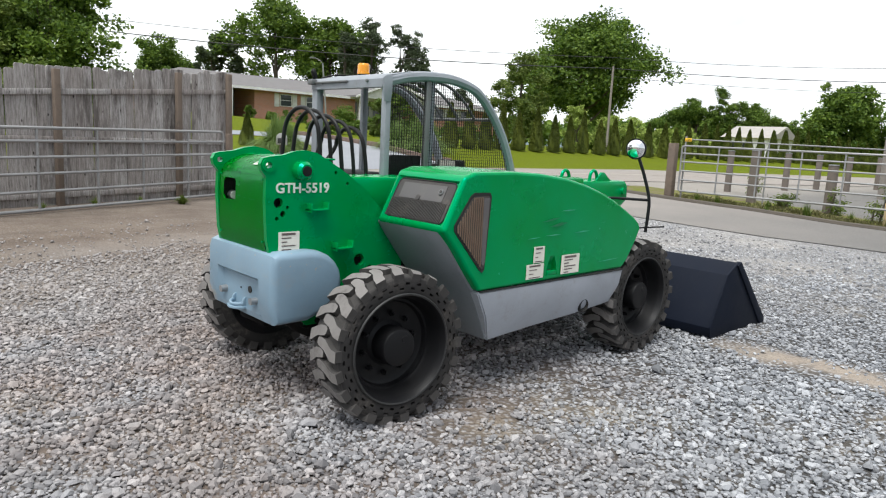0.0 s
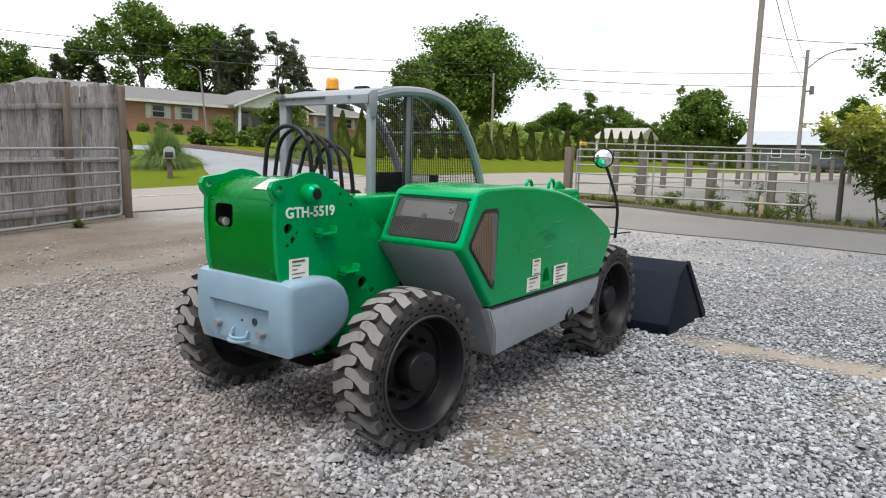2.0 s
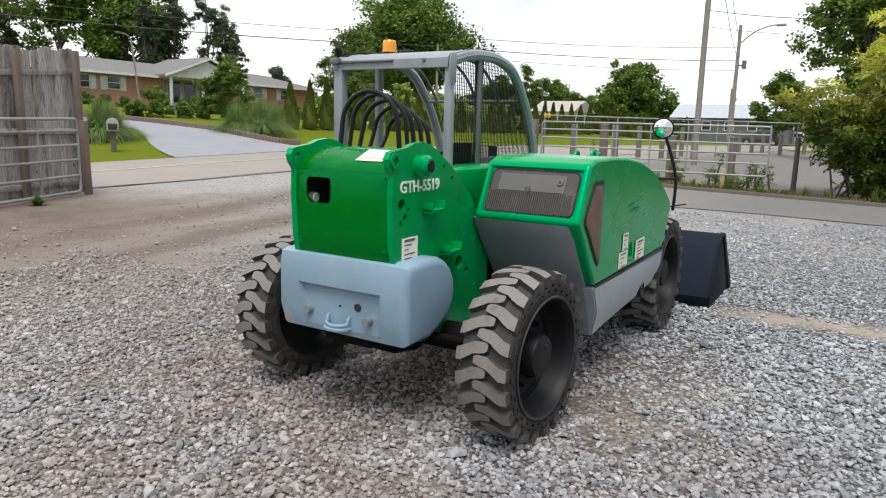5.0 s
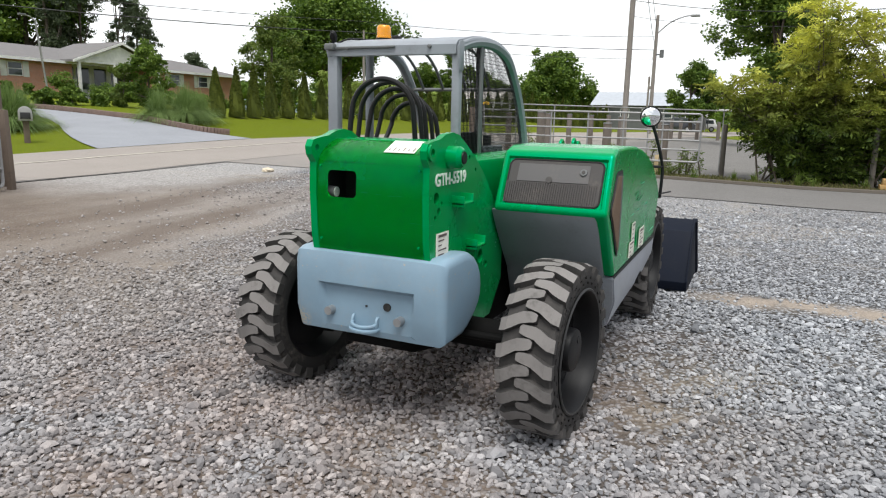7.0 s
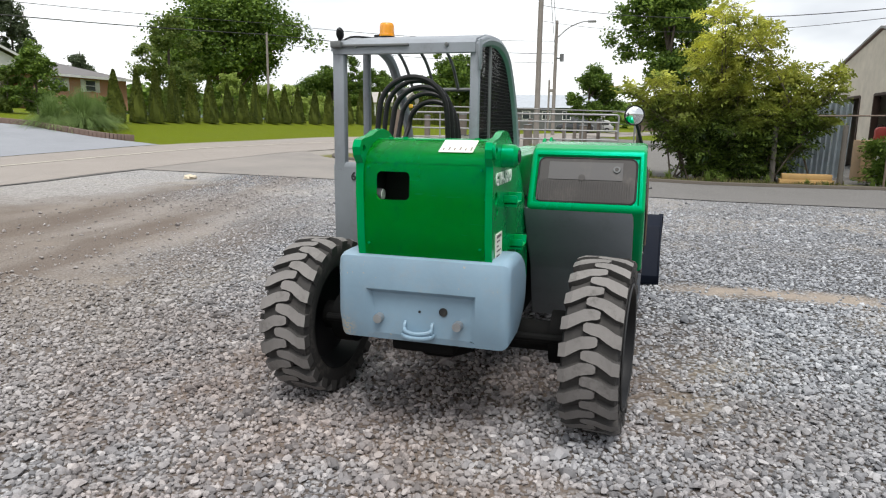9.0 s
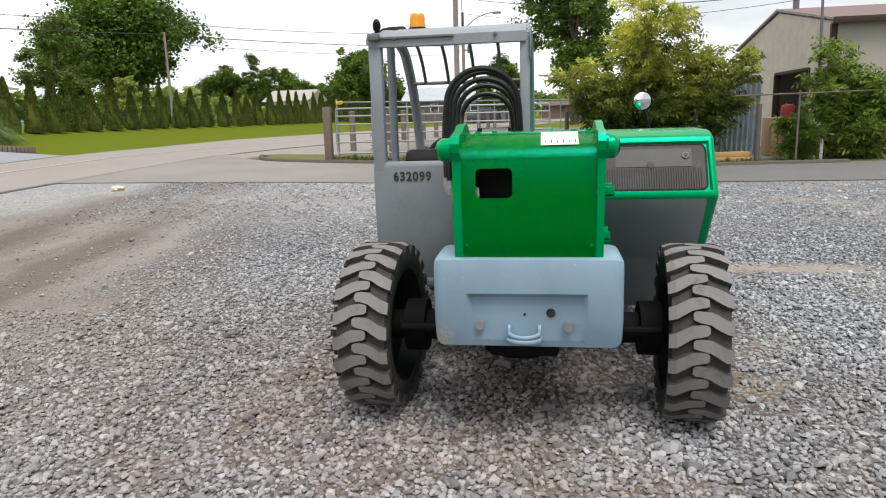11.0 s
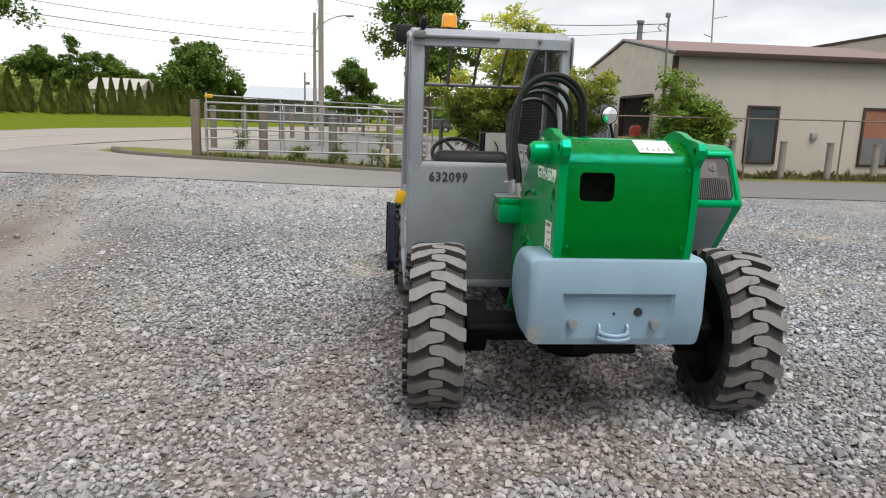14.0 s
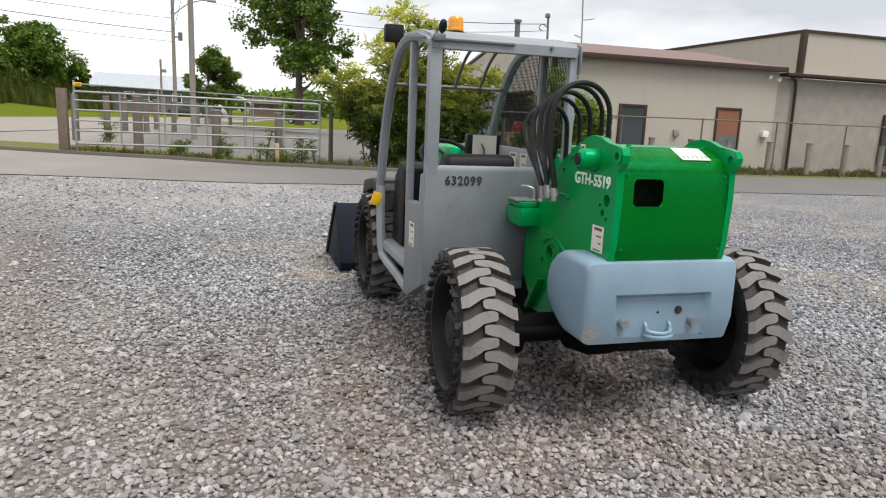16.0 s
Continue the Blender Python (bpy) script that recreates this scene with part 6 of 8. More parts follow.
rw = random.Random(3)
for i in range(16):
    y = -2.5 + i * 0.75 + rw.uniform(-0.3, 0.3)
    x = 17.4 + rw.uniform(-0.5, 0.6)
    tuft("weed_tuft", x, y, rw.uniform(0.15, 0.4), 70, 0.010, LEAF_WEED, 40 + i, "green weeds growing in the strip below the gate", spread=0.8)
tuft("weed_tuft", 4.70, 11.85, 0.17, 420, 0.012, LEAF_WEED, 9, "low green weeds below the leaning gate", spread=1.0)
for i in range(9):
    s = 5.0 + i * 0.85
    p = f_at(s, 0.25, 0)
    tuft("weed_tuft", p.x, p.y, rw.uniform(0.06, 0.16), 50, 0.010, LEAF_WEED, 70 + i, "thin weeds at the foot of the fence", spread=0.9)

# ---------------------------------------------------------------- across the main road: mailbox, reeds, drive, hedge, house
mb = thing("mailbox", "grey mailbox on a weathered wooden post", "mailbox", (11.3, 20.15, gz(11.3, 20.15)))
z0 = gz(11.3, 20.15)
bm = fresh()
box(bm, 11.225, 11.375, 20.075, 20.225, z0 - 0.1, z0 + 0.64, 0.012)
MB_TURN = pose(11.3, 20.15, 0, 0, 0, -33) @ pose(-11.3, -20.15, 0)
bmesh.ops.transform(bm, matrix=MB_TURN, verts=bm.verts[:])
part("post", bm, POST_WOOD, mb)
bm = fresh()
prof = [(-0.14, 0.0), (0.14, 0.0), (0.14, 0.18)] + [(0.14 * math.cos(a), 0.18 + 0.14 * math.sin(a)) for a in (math.radians(d) for d in range(15, 180, 15))] + [(-0.14, 0.18)]
prism(bm, [(11.3 + px * 1.2, z0 + 0.6 + pz * 1.2) for px, pz in prof], "y", 19.92, 20.36, 0.006)
bmesh.ops.transform(bm, matrix=MB_TURN, verts=bm.verts[:])
body = part("box", bm, worn("pale_metal_box", (0.33, 0.33, 0.32), 0.5, metal=0.3), mb)
bm = fresh()
box(bm, 11.18, 11.42, 19.9, 19.92, z0 + 0.65, z0 + 0.82, 0.004)
bmesh.ops.transform(bm, matrix=MB_TURN, verts=bm.verts[:])
part("door", bm, BLACK_INK, body, "dark mailbox opening")
for i, (x, y, h, n) in enumerate(((12.7, 23.0, 1.42, 3200), (13.3, 23.3, 1.2, 2600), (18.7, 21.9, 1.4, 2800), (17.9, 22.4, 1.15, 2200), (19.5, 22.0, 1.15, 2000))):
    tuft("reed_clump", x, y, h, n, 0.012, LEAF_GRASS, 100 + i, "tall arching reed grass clump beside the drive", "grass clump", 1.15, 0.85)
drive = strip_mesh("driveway", [(11.9, 18.15), (12.3, 19.3), (13.3, 21.3), (14.6, 23.5), (15.5, 25.6), (15.7, 27.5), (15.0, 29.8), (13.0, 32.0)], [(18.4, 18.45), (17.7, 19.4), (17.25, 21.3), (17.3, 23.5), (17.4, 26.0), (17.3, 28.3), (16.6, 31.0), (14.6, 34.0)], 0.03, DRIVE, 60, 5)
tagged(drive, "pale grey asphalt driveway up to the house", "driveway", kind="structure")
bm = fresh()
wl_pts = smooth_line([(18.2, 19.3, 0), (17.6, 19.9, 0), (17.4, 21.2, 0), (17.42, 24.0, 0), (17.52, 26.5, 0), (17.4, 28.6, 0), (16.8, 31.0, 0)], 8)
WALL_BRICK = worn("edging_brick", (0.165, 0.115, 0.095), 0.9, (0.1, 0.07, 0.06), 0.6)
low_wall = thing("edging_wall", "low brown block edging wall beside the driveway", "wall", (17, 20, gz(17, 20)), kind="structure")
for i, (a, b) in enumerate(zip(wl_pts, wl_pts[1:])):
    bm = fresh()
    n = (b - a).normalized()
    ln = (b - a).length
    za = gz(a.x, a.y)
    box(bm, 0, ln - 0.006, -0.09, 0.09, -0.1, 0.2, 0.012)
    bmesh.ops.transform(bm, matrix=pose(a.x, a.y, za, 0, -math.degrees(math.atan2(gz(b.x, b.y) - za, ln)), math.degrees(math.atan2(n.y, n.x))), verts=bm.verts[:])
    part("block", bm, WALL_BRICK, low_wall)


def arborvitae(seed, H):
    rng = np.random.default_rng(seed)
    t = thing("arborvitae", "narrow cone-shaped dark green arborvitae in a hedge row", "conifer", (0, 0, 0), "arborvitae hedge row")
    n = 3400
    u = rng.uniform(0, 1, n) ** 0.9
    r = 0.40 * (1 - u) ** 0.8 * (0.9 + 0.12 * rng.uniform(0, 1, n)) * np.minimum(1, 0.85 + u * 3) + 0.02
    a = rng.uniform(0, 2 * np.pi, n)
    r *= 1 + 0.12 * np.sin(3 * a + 9 * u + seed)
    pts = np.stack([r * np.cos(a), r * np.sin(a), 0.05 + u * (H - 0.05)], -1)
    child("crown", leaves("crown", pts, 0.075, LEAF_CEDAR, rng, 1.9, -0.5, 0.0), t)
    bm = fresh()
    lathe(bm, [(0.0, 0.04), (0.33, 0.06), (0.35, 0.4), (0.19, H * 0.6), (0.0, H * 0.95)], (0, 0, 0), "z", 10)
    part("core", bm, LEAF_CEDAR, t)
    bm = fresh()
    cyl(bm, (0, 0, -0.1), (0, 0, 0.2), 0.04, seg=6)
    part("trunk", bm, BARK, t)
    return t


arbs = [arborvitae(200 + k, 2.05 + 0.12 * k) for k in range(4)]
HEDGE = (21.4, 22.5, 23.6, 24.95, 26.2, 27.55, 29.1, 30.6, 31.9, 33.4, 35.0, 36.8, 38.7, 40.8, 42.5, 44.4, 46.5, 48.5, 50.5, 52.5, 54.5, 56.7, 59.4, 62.0)
for k, x in enumerate(HEDGE):
    y = 22.75 + 0.022 * (x - 21) + rw.uniform(-0.1, 0.1)
    m = pose(x, y, gz(x, y) - 0.03, 0, 0, rw.uniform(0, 360))
    tall, wide = rw.uniform(0.94, 1.06) * (1 + 0.2 * min(1, max(0, (x - 42) / 8))), rw.uniform(0.92, 1.05) * (1.0 if x < 34 else 1.15)
    ob = arbs[k] if k < 4 else copy_thing(arbs[rw.randrange(4)], m)
    ob.matrix_world = m
    ob.scale = (wide, wide, tall)
ob = copy_thing(arbs[1], pose(13.0, 26.0, gz(13.0, 26.0) - 0.03, 0, 0, 40))
ob.scale = (0.85, 0.85, 0.62)
ob["label"] = "small cone-shaped evergreen on the lawn"
# a second hedge row further off
for i in range(16):
    x, y = 63 + i * 1.7, 25 - i * 0.35
    ob = copy_thing(arbs[i % 4], pose(x, y, gz(x, y) - 0.03, 0, 0, i * 50))
    ob.scale = (1.35, 1.35, 1.3)

tree("ornamental_shrub", "broad green shrub beside the driveway", 22.4, 27.8, 3.1, 2.3, 0.03, 44, 130, 0.2, LEAF_SHRUB, 21, 0.07)
tree("ornamental_shrub", "light green shrub beside the driveway", 21.6, 28.6, 1.9, 1.5, 0.03, 24, 110, 0.18, LEAF_WEED, 29, 0.05)
for i, (x, y, h, w) in enumerate(((18.7, 29.9, 0.8, 1.3), (19.7, 29.5, 0.85, 1.2), (20.7, 29.2, 0.8, 1.2), (24.4, 48.2, 1.0, 1.0), (26.1, 48.3, 0.9, 1.1), (27.5, 48.4, 0.95, 1.1), (28.9, 48.3, 0.9, 1.0), (30.4, 48.3, 1.0, 1.1), (32.8, 47.6, 2.0, 2.6), (35.4, 47.2, 1.3, 2.2), (37.8, 47.2, 1.4, 2.4), (41.2, 47.4, 2.0, 2.2), (44.5, 47.5, 1.5, 3.0), (47.5, 47.5, 1.6, 3.0), (31.2, 40.2, 1.0, 2.2), (33.4, 39.8, 1.0, 2.0))):
    tree("garden_shrub", "clipped dark green shrub in front of the house", x, y, h, w, 0.02, 22, 80, 0.24, LEAF_SHRUB, 300 + i, 0.05, clump=0.2)

# ---------------------------------------------------------------- the brick house
BRICK_M = Mat("house_brick", (0.3, 0.16, 0.12), 0.9)
bt = BRICK_M.n.new("ShaderNodeTexBrick")
bt.inputs["Scale"].default_value = 4.0
bt.inputs["Color1"].default_value = (0.60, 0.27, 0.175, 1)
bt.inputs["Color2"].default_value = (0.48, 0.20, 0.125, 1)
bt.inputs["Mortar"].default_value = (0.4, 0.36, 0.32, 1)
rot = BRICK_M.n.new("ShaderNodeMapping")
rot.inputs["Rotation"].default_value = (radians(90), 0, 0)
BRICK_M.l.new(BRICK_M.pos, rot.inputs["Vector"])
BRICK_M.l.new(rot.outputs["Vector"], bt.inputs["Vector"])
BRICK_M.paint(BRICK_M.mix(BRICK_M.span(BRICK_M.noise(1.0, 4), 0.3, 0.7, 0, 0.2), bt.outputs["Color"], (0.3, 0.2, 0.16)))
BRICK = BRICK_M.m
SHINGLE = worn("grey_shingle", (0.16, 0.152, 0.15), 0.9, (0.14, 0.13, 0.13), 0.5, fine=8)
WHITE = worn("white_trim", (0.75, 0.74, 0.72), 0.6, (0.5, 0.48, 0.44), 0.3)
GLASS = Mat("window_glass", (0.05, 0.06, 0.065), 0.06, 0.0, spec=0.8).m
HY, HZ = 50.0, 2.75
house = thing("brick_house", "single-storey brick house with grey shingle roof and white trim", "house", (39, HY, HZ))
for x0, x1 in ((18.5, 20.5), (25.6, 35.2), (42.2, 53.0)):
    bm = fresh()
    box(bm, x0, x1, HY, HY + 9, HZ - 0.6, HZ + 2.25)
    part("wall", bm, BRICK, house, smooth=0)
# the carport's dark interior is painted onto its rear wall
bm = fresh()
box(bm, 20.5, 25.6, HY + 3.5, HY + 9, HZ - 0.6, HZ + 2.25)
part("carport_wall", bm, DARK_GREY, house, "rear wall of the carport, dark grey for its shade", 0)
bm = fresh()
box(bm, 35.2, 42.2, HY + 2.0, HY + 9, HZ - 0.6, HZ + 2.25)
part("porch_wall", bm, WHITE, house, "pale recessed porch wall", 0)
bm = fresh()
rz = HZ + 2.2
hip = [(18.0, HY - 0.6, rz), (53.6, HY - 0.6, rz), (53.6, HY + 9.6, rz), (18.0, HY + 9.6, rz), (21.5, HY + 4.5, rz + 1.35), (49.5, HY + 4.5, rz + 1.35)]
v = [bm.verts.new(p) for p in hip]
for f in ((0, 1, 5, 4), (1, 2, 5), (2, 3, 4, 5), (3, 0, 4), (3, 2, 1, 0)):
    bm.faces.new([v[i] for i in f])
part("roof", bm, SHINGLE, house, "low grey shingle roof", 0)
bm = fresh()
box(bm, 17.95, 53.65, HY - 0.66, HY - 0.6, rz - 0.16, rz + 0.03)
part("gutter", bm, WHITE, house, "", 0)
bm = fresh()
prism(bm, [(34.6, rz), (38.6, rz + 1.45), (42.6, rz)], "y", HY - 1.2, HY - 1.15)
part("gable", bm, WHITE, house, "white boarded porch gable", 0)
bm = fresh()
prism(bm, [(34.2, rz - 0.02), (38.6, rz + 1.62), (43.0, rz - 0.02), (43.0, rz + 0.14), (38.6, rz + 1.80), (34.2, rz + 0.14)], "y", HY - 1.5, HY + 4)
part("gable_roof", bm, SHINGLE, house, "", 0)
bm = fresh()
prism(bm, [(34.2, rz - 0.06), (38.6, rz + 1.58), (43.0, rz - 0.06), (43.0, rz + 0.12), (38.6, rz + 1.76), (34.2, rz + 0.12)], "y", HY - 1.56, HY - 1.5)
part("bargeboard", bm, WHITE, house, "", 0)
for x in (23.1, 34.9, 38.0, 42.3):
    bm = fresh()
    box(bm, x - 0.1, x + 0.1, HY - 1.3, HY - 1.1, HZ - 0.5, rz, 0.02)
    part("porch_post", bm, WHITE, house)
for i, (x, w) in enumerate(((28.35, 1.1), (30.76, 1.1), (45.2, 1.2), (48.6, 1.2))):
    bm = fresh()
    box(bm, x - w / 2, x + w / 2, HY - 0.05, HY + 0.02, HZ + 0.95, HZ + 1.95, 0.01)
    win = part("window", bm, WHITE, house, "white framed window with shutters")
    for k in range(2):
        bm = fresh()
        box(bm, x - w / 2 + 0.08, x + w / 2 - 0.08, HY - 0.06, HY - 0.052, HZ + 1.02 + 0.45 * k, HZ + 1.42 + 0.45 * k)
        part("pane", bm, GLASS, win, smooth=0)
    for sg in (-1, 1):
        bm = fresh()
        xc = x + sg * (w / 2 + 0.26)
        box(bm, xc - 0.22, xc + 0.22, HY - 0.04, HY - 0.002, HZ + 0.9, HZ + 1.98, 0.006)
        part("shutter", bm, WHITE, win)
for x in (36.2, 37.6, 39.2, 40.8):
    bm = fresh()
    box(bm, x - 0.55, x + 0.55, HY + 1.96, HY + 1.998, HZ + 0.3, HZ + 2.0)
    part("porch_window", bm, GLASS, house, "large dark porch window", 0)
# street lamp on a leaning thin pole
bm = fresh()
z0 = gz(23.6, 36.5)
tube(bm, [(23.6, 36.5, z0), (23.2, 36.5, z0 + 3.9)], 0.05, 8)
tube(bm, smooth_line([(23.2, 36.5, z0 + 3.85), (22.9, 36.4, z0 + 4.05), (22.5, 36.3, z0 + 4.1)], 4), 0.03, 6)
lamp = solid("yard_lamp", bm, GALV, "thin grey lamp pole on the lawn", "lamp post")
bm = fresh()
box(bm, 22.2, 22.55, 36.22, 36.38, z0 + 4.05, z0 + 4.15, 0.02)
part("lamp_head", bm, DARK_GREY, lamp)

# ---------------------------------------------------------------- trees of the distance
tree("oak_tree", "large dark green oak behind the house", 41.8, 76.0, 14.5, 14.0, 0.12, 60, 170, 0.7, LEAF_OAK, 11, 0.5, z=2.5)
tree("oak_tree", "large dark green oak behind the house", 47.0, 72.0, 13.2, 11.5, 0.12, 60, 170, 0.7, LEAF_OAK, 12, 0.5, z=2.5)
tree("oak_tree", "smaller dark tree behind the house", 34.6, 77.0, 9.4, 5.5, 0.2, 30, 150, 0.7, LEAF_PINE, 13, 0.35, z=3)
for i, (x, y, h, w) in enumerate(((47.5, 68, 11.5, 5.0), (50.0, 68, 13.5, 5.5), (53.0, 66, 13.0, 5.5), (51.5, 71, 12.0, 5), (55.4, 66, 12.6, 5.2), (57.6, 67, 10.4, 4.6), (45.9, 67, 11.2, 4.6))):
    tree("pine_tree", "tall open pine behind the house", x, y, h, w, 0.34, 24, 110, 0.42, LEAF_PINE, 30 + i, 0.22, z=2.5, shape="pine", clump=0.15)
tree("spruce_tree", "dense dark green tree behind the fence", 9.0, 40.0, 9.4, 7.6, 0.05, 120, 150, 0.4, LEAF_OAK, 14, 0.3, z=1.2)
tree("spruce_tree", "dense dark green tree behind the fence", 5.0, 38.0, 6.4, 6, 0.05, 50, 140, 0.4, LEAF_WEED, 15, 0.3, z=1.2)
tree("yellow_bush", "yellow-green bush behind the fence", 6.5, 30.0, 3.2, 4.5, 0.05, 40, 100, 0.25, LEAF_WEED, 16, 0.1, z=0.8)
tree("round_tree", "dense green tree behind the fence", 21.0, 57.0, 7.2, 5.0, 0.05, 80, 140, 0.36, LEAF_OAK, 17, 0.2, z=1.8)
tree("big_maple", "large spreading green maple behind the hedge", 57.0, 42.0, 12.8, 15.0, 0.3, 110, 190, 0.6, LEAF_OAK, 18, 0.5, z=1.6)
tree("garden_tree", "upright green tree in front of the maple", 38.0, 33.3, 6.2, 4.4, 0.12, 60, 150, 0.3, LEAF_WEED, 19, 0.2)
tree("conifer_tree", "dark conifer beyond the house", 55.5, 58.0, 6.2, 4.5, 0.05, 40, 120, 0.4, LEAF_PINE, 24, 0.2, z=2, shape="cone")
tree("round_tree", "rounded green tree in the distance", 105, 32.5, 10.8, 11.5, 0.0, 110, 160, 0.75, LEAF_OAK, 25, 0.4, z=1.0)
tree("round_tree", "low green tree in the distance", 108, 27.0, 5.6, 6, 0.1, 30, 120, 0.7, LEAF_OAK, 26, 0.3, z=1.0)
for i, (x, y, h, w) in enumerate(((98, 55.0, 6.6, 7.5), (99, 51.0, 8.7, 7.5), (100, 47.0, 10.4, 6.5), (101, 43.5, 8.0, 7.5), (88, 62, 7, 9), (101, 40.0, 6.2, 7))):
    tree("far_tree", "green tree in the distance behind the hedge", x, y, h, w, 0.0, 76, 190, 0.5, LEAF_OAK, 50 + i, 0.3, z=1.0, shape="uneven" if i % 2 else "round")
# light shrubs on the field behind the hedge
for i, (x, y, h, w) in enumerate(((45.5, 33.6, 3.4, 2.6), (47.5, 32.0, 3.0, 2.8), (50.5, 31.4, 3.2, 3.2), (54.5, 31.4, 2.4, 3.0), (59.0, 30.6, 2.5, 3.0))):
    tree("field_shrub", "light green shrub on the field behind the hedge", x, y, h, w, 0.03, 26, 130, 0.3, LEAF_FIELD, 330 + i, 0.06, clump=0.2)
tree("street_tree", "tall dark green tree with bare lower trunk by the yard", 46.0, 1.6, 9.8, 7.0, 0.36, 80, 150, 0.42, LEAF_OAK, 27, 0.34, z=0.6)
tree("street_tree", "small round green tree by a far house", 66.0, 8.0, 5.8, 4.6, 0.22, 60, 130, 0.4, LEAF_OAK, 28, 0.18, z=0.9)

# distant woods and hills
rng_w = np.random.default_rng(77)
pts = []
for k in range(1500):
    # past the first 460, unseen woods added behind the camera to darken reflections
    a = math.radians(rng_w.uniform(-34, 75) if k < 460 else rng_w.uniform(75, 326))
    d = rng_w.uniform(170, 240)
    c = np.array([d * math.cos(a), d * math.sin(a) + 3, 1.5 + rng_w.uniform(0, 4.5) + (2.5 if a > 0.3 else 0)])
    p = rng_w.normal(0, 1, (70, 3)).clip(-1.7, 1.7) * np.array([2.4, 2.4, 1.1]) + c
    pts.append(p)
woods = new("far_woods", leaves("far_woods", np.concatenate(pts), 1.8, LEAF_OAK, rng_w))
tagged(woods, "distant belt of green woods on the horizon, continued unseen all round", "woods", kind="stuff")
# haze is mixed into the hills' colour; the ring runs on unseen behind
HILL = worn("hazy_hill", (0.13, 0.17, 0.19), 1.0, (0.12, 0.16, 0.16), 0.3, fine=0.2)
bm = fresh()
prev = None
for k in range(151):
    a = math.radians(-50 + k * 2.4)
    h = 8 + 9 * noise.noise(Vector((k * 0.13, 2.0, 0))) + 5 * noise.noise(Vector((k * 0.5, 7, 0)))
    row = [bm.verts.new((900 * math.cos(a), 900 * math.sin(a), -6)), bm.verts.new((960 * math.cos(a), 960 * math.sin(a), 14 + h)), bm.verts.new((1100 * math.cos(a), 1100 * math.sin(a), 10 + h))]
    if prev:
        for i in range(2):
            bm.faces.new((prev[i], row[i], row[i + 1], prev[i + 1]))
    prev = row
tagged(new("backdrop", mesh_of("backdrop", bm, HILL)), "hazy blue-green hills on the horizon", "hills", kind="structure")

# ---------------------------------------------------------------- far houses and parked cars
WHITE_METAL = worn("white_metal_roof", (0.37, 0.395, 0.43), 0.55, (0.45, 0.46, 0.47), 0.3)
TAN = worn("tan_roof", (0.36, 0.335, 0.305), 0.8)


def far_house(label, x, y, lx, ly, eave, rise, wall, roof, z=0.9, windows=3):
    h = thing("far_house", label, "house", (x, y, z))
    bm = fresh()
    box(bm, x - lx / 2, x + lx / 2, y - ly / 2, y + ly / 2, z - 0.5, z + eave)
    part("wall", bm, wall, h, smooth=0)
    bm = fresh()
    prism(bm, [(x - lx / 2 - 0.5, z + eave - 0.1), (x, z + eave + rise), (x + lx / 2 + 0.5, z + eave - 0.1)], "y", y - ly / 2 - 0.5, y + ly / 2 + 0.5)
    part("roof", bm, roof, h, smooth=0)
    for k in range(windows):
        yc = y - ly / 2 + ly * (k + 0.5) / windows
        bm = fresh()
        box(bm, x - lx / 2 - 0.04, x - lx / 2 + 0.02, yc - 0.55, yc + 0.55, z + 0.9, z + eave - 0.5)
        w = part("window", bm, WHITE, h, smooth=0)
        bm = fresh()
        box(bm, x - lx / 2 - 0.06, x - lx / 2 - 0.041, yc - 0.45, yc + 0.45, z + 1.0, z + eave - 0.6)
        part("pane", bm, GLASS, w, smooth=0)
    return h


far_house("long low building with a white metal roof", 92, 15.3, 9, 13.0, 2.5, 1.7, DARK_GREY, WHITE_METAL, 1.0, 5)
far_house("low house with a tan roof behind the hedge", 92, 38.3, 8, 5.6, 2.9, 1.5, WHITE, TAN, 1.2, 3)
far_house("small low brown house beyond the yard", 104, 2.2, 5, 4.0, 1.5, 0.6, POST_WOOD, BARK, 1.0, 2)
canopy = thing("white_canopy", "white arched canopy on thin posts beyond the yard", "canopy", (92, 6.3, 0.8))
bm = fresh()
prism(bm, [(4.0, 2.0), (4.3, 2.55), (5.2, 3.0), (6.6, 3.2), (7.8, 3.05), (8.5, 2.6), (8.7, 2.1), (8.4, 2.1), (7.6, 2.9), (6.6, 3.05), (5.2, 2.85), (4.4, 2.4)], "x", 90.0, 95.0)
part("roof", bm, WHITE, canopy, smooth=60)
for x in (90.1, 94.9):
    for y in (4.2, 8.5):
        bm = fresh()
        cyl(bm, (x, y, 0.3), (x, y, 2.2), 0.05, seg=6)
        part("post", bm, GALV, canopy)


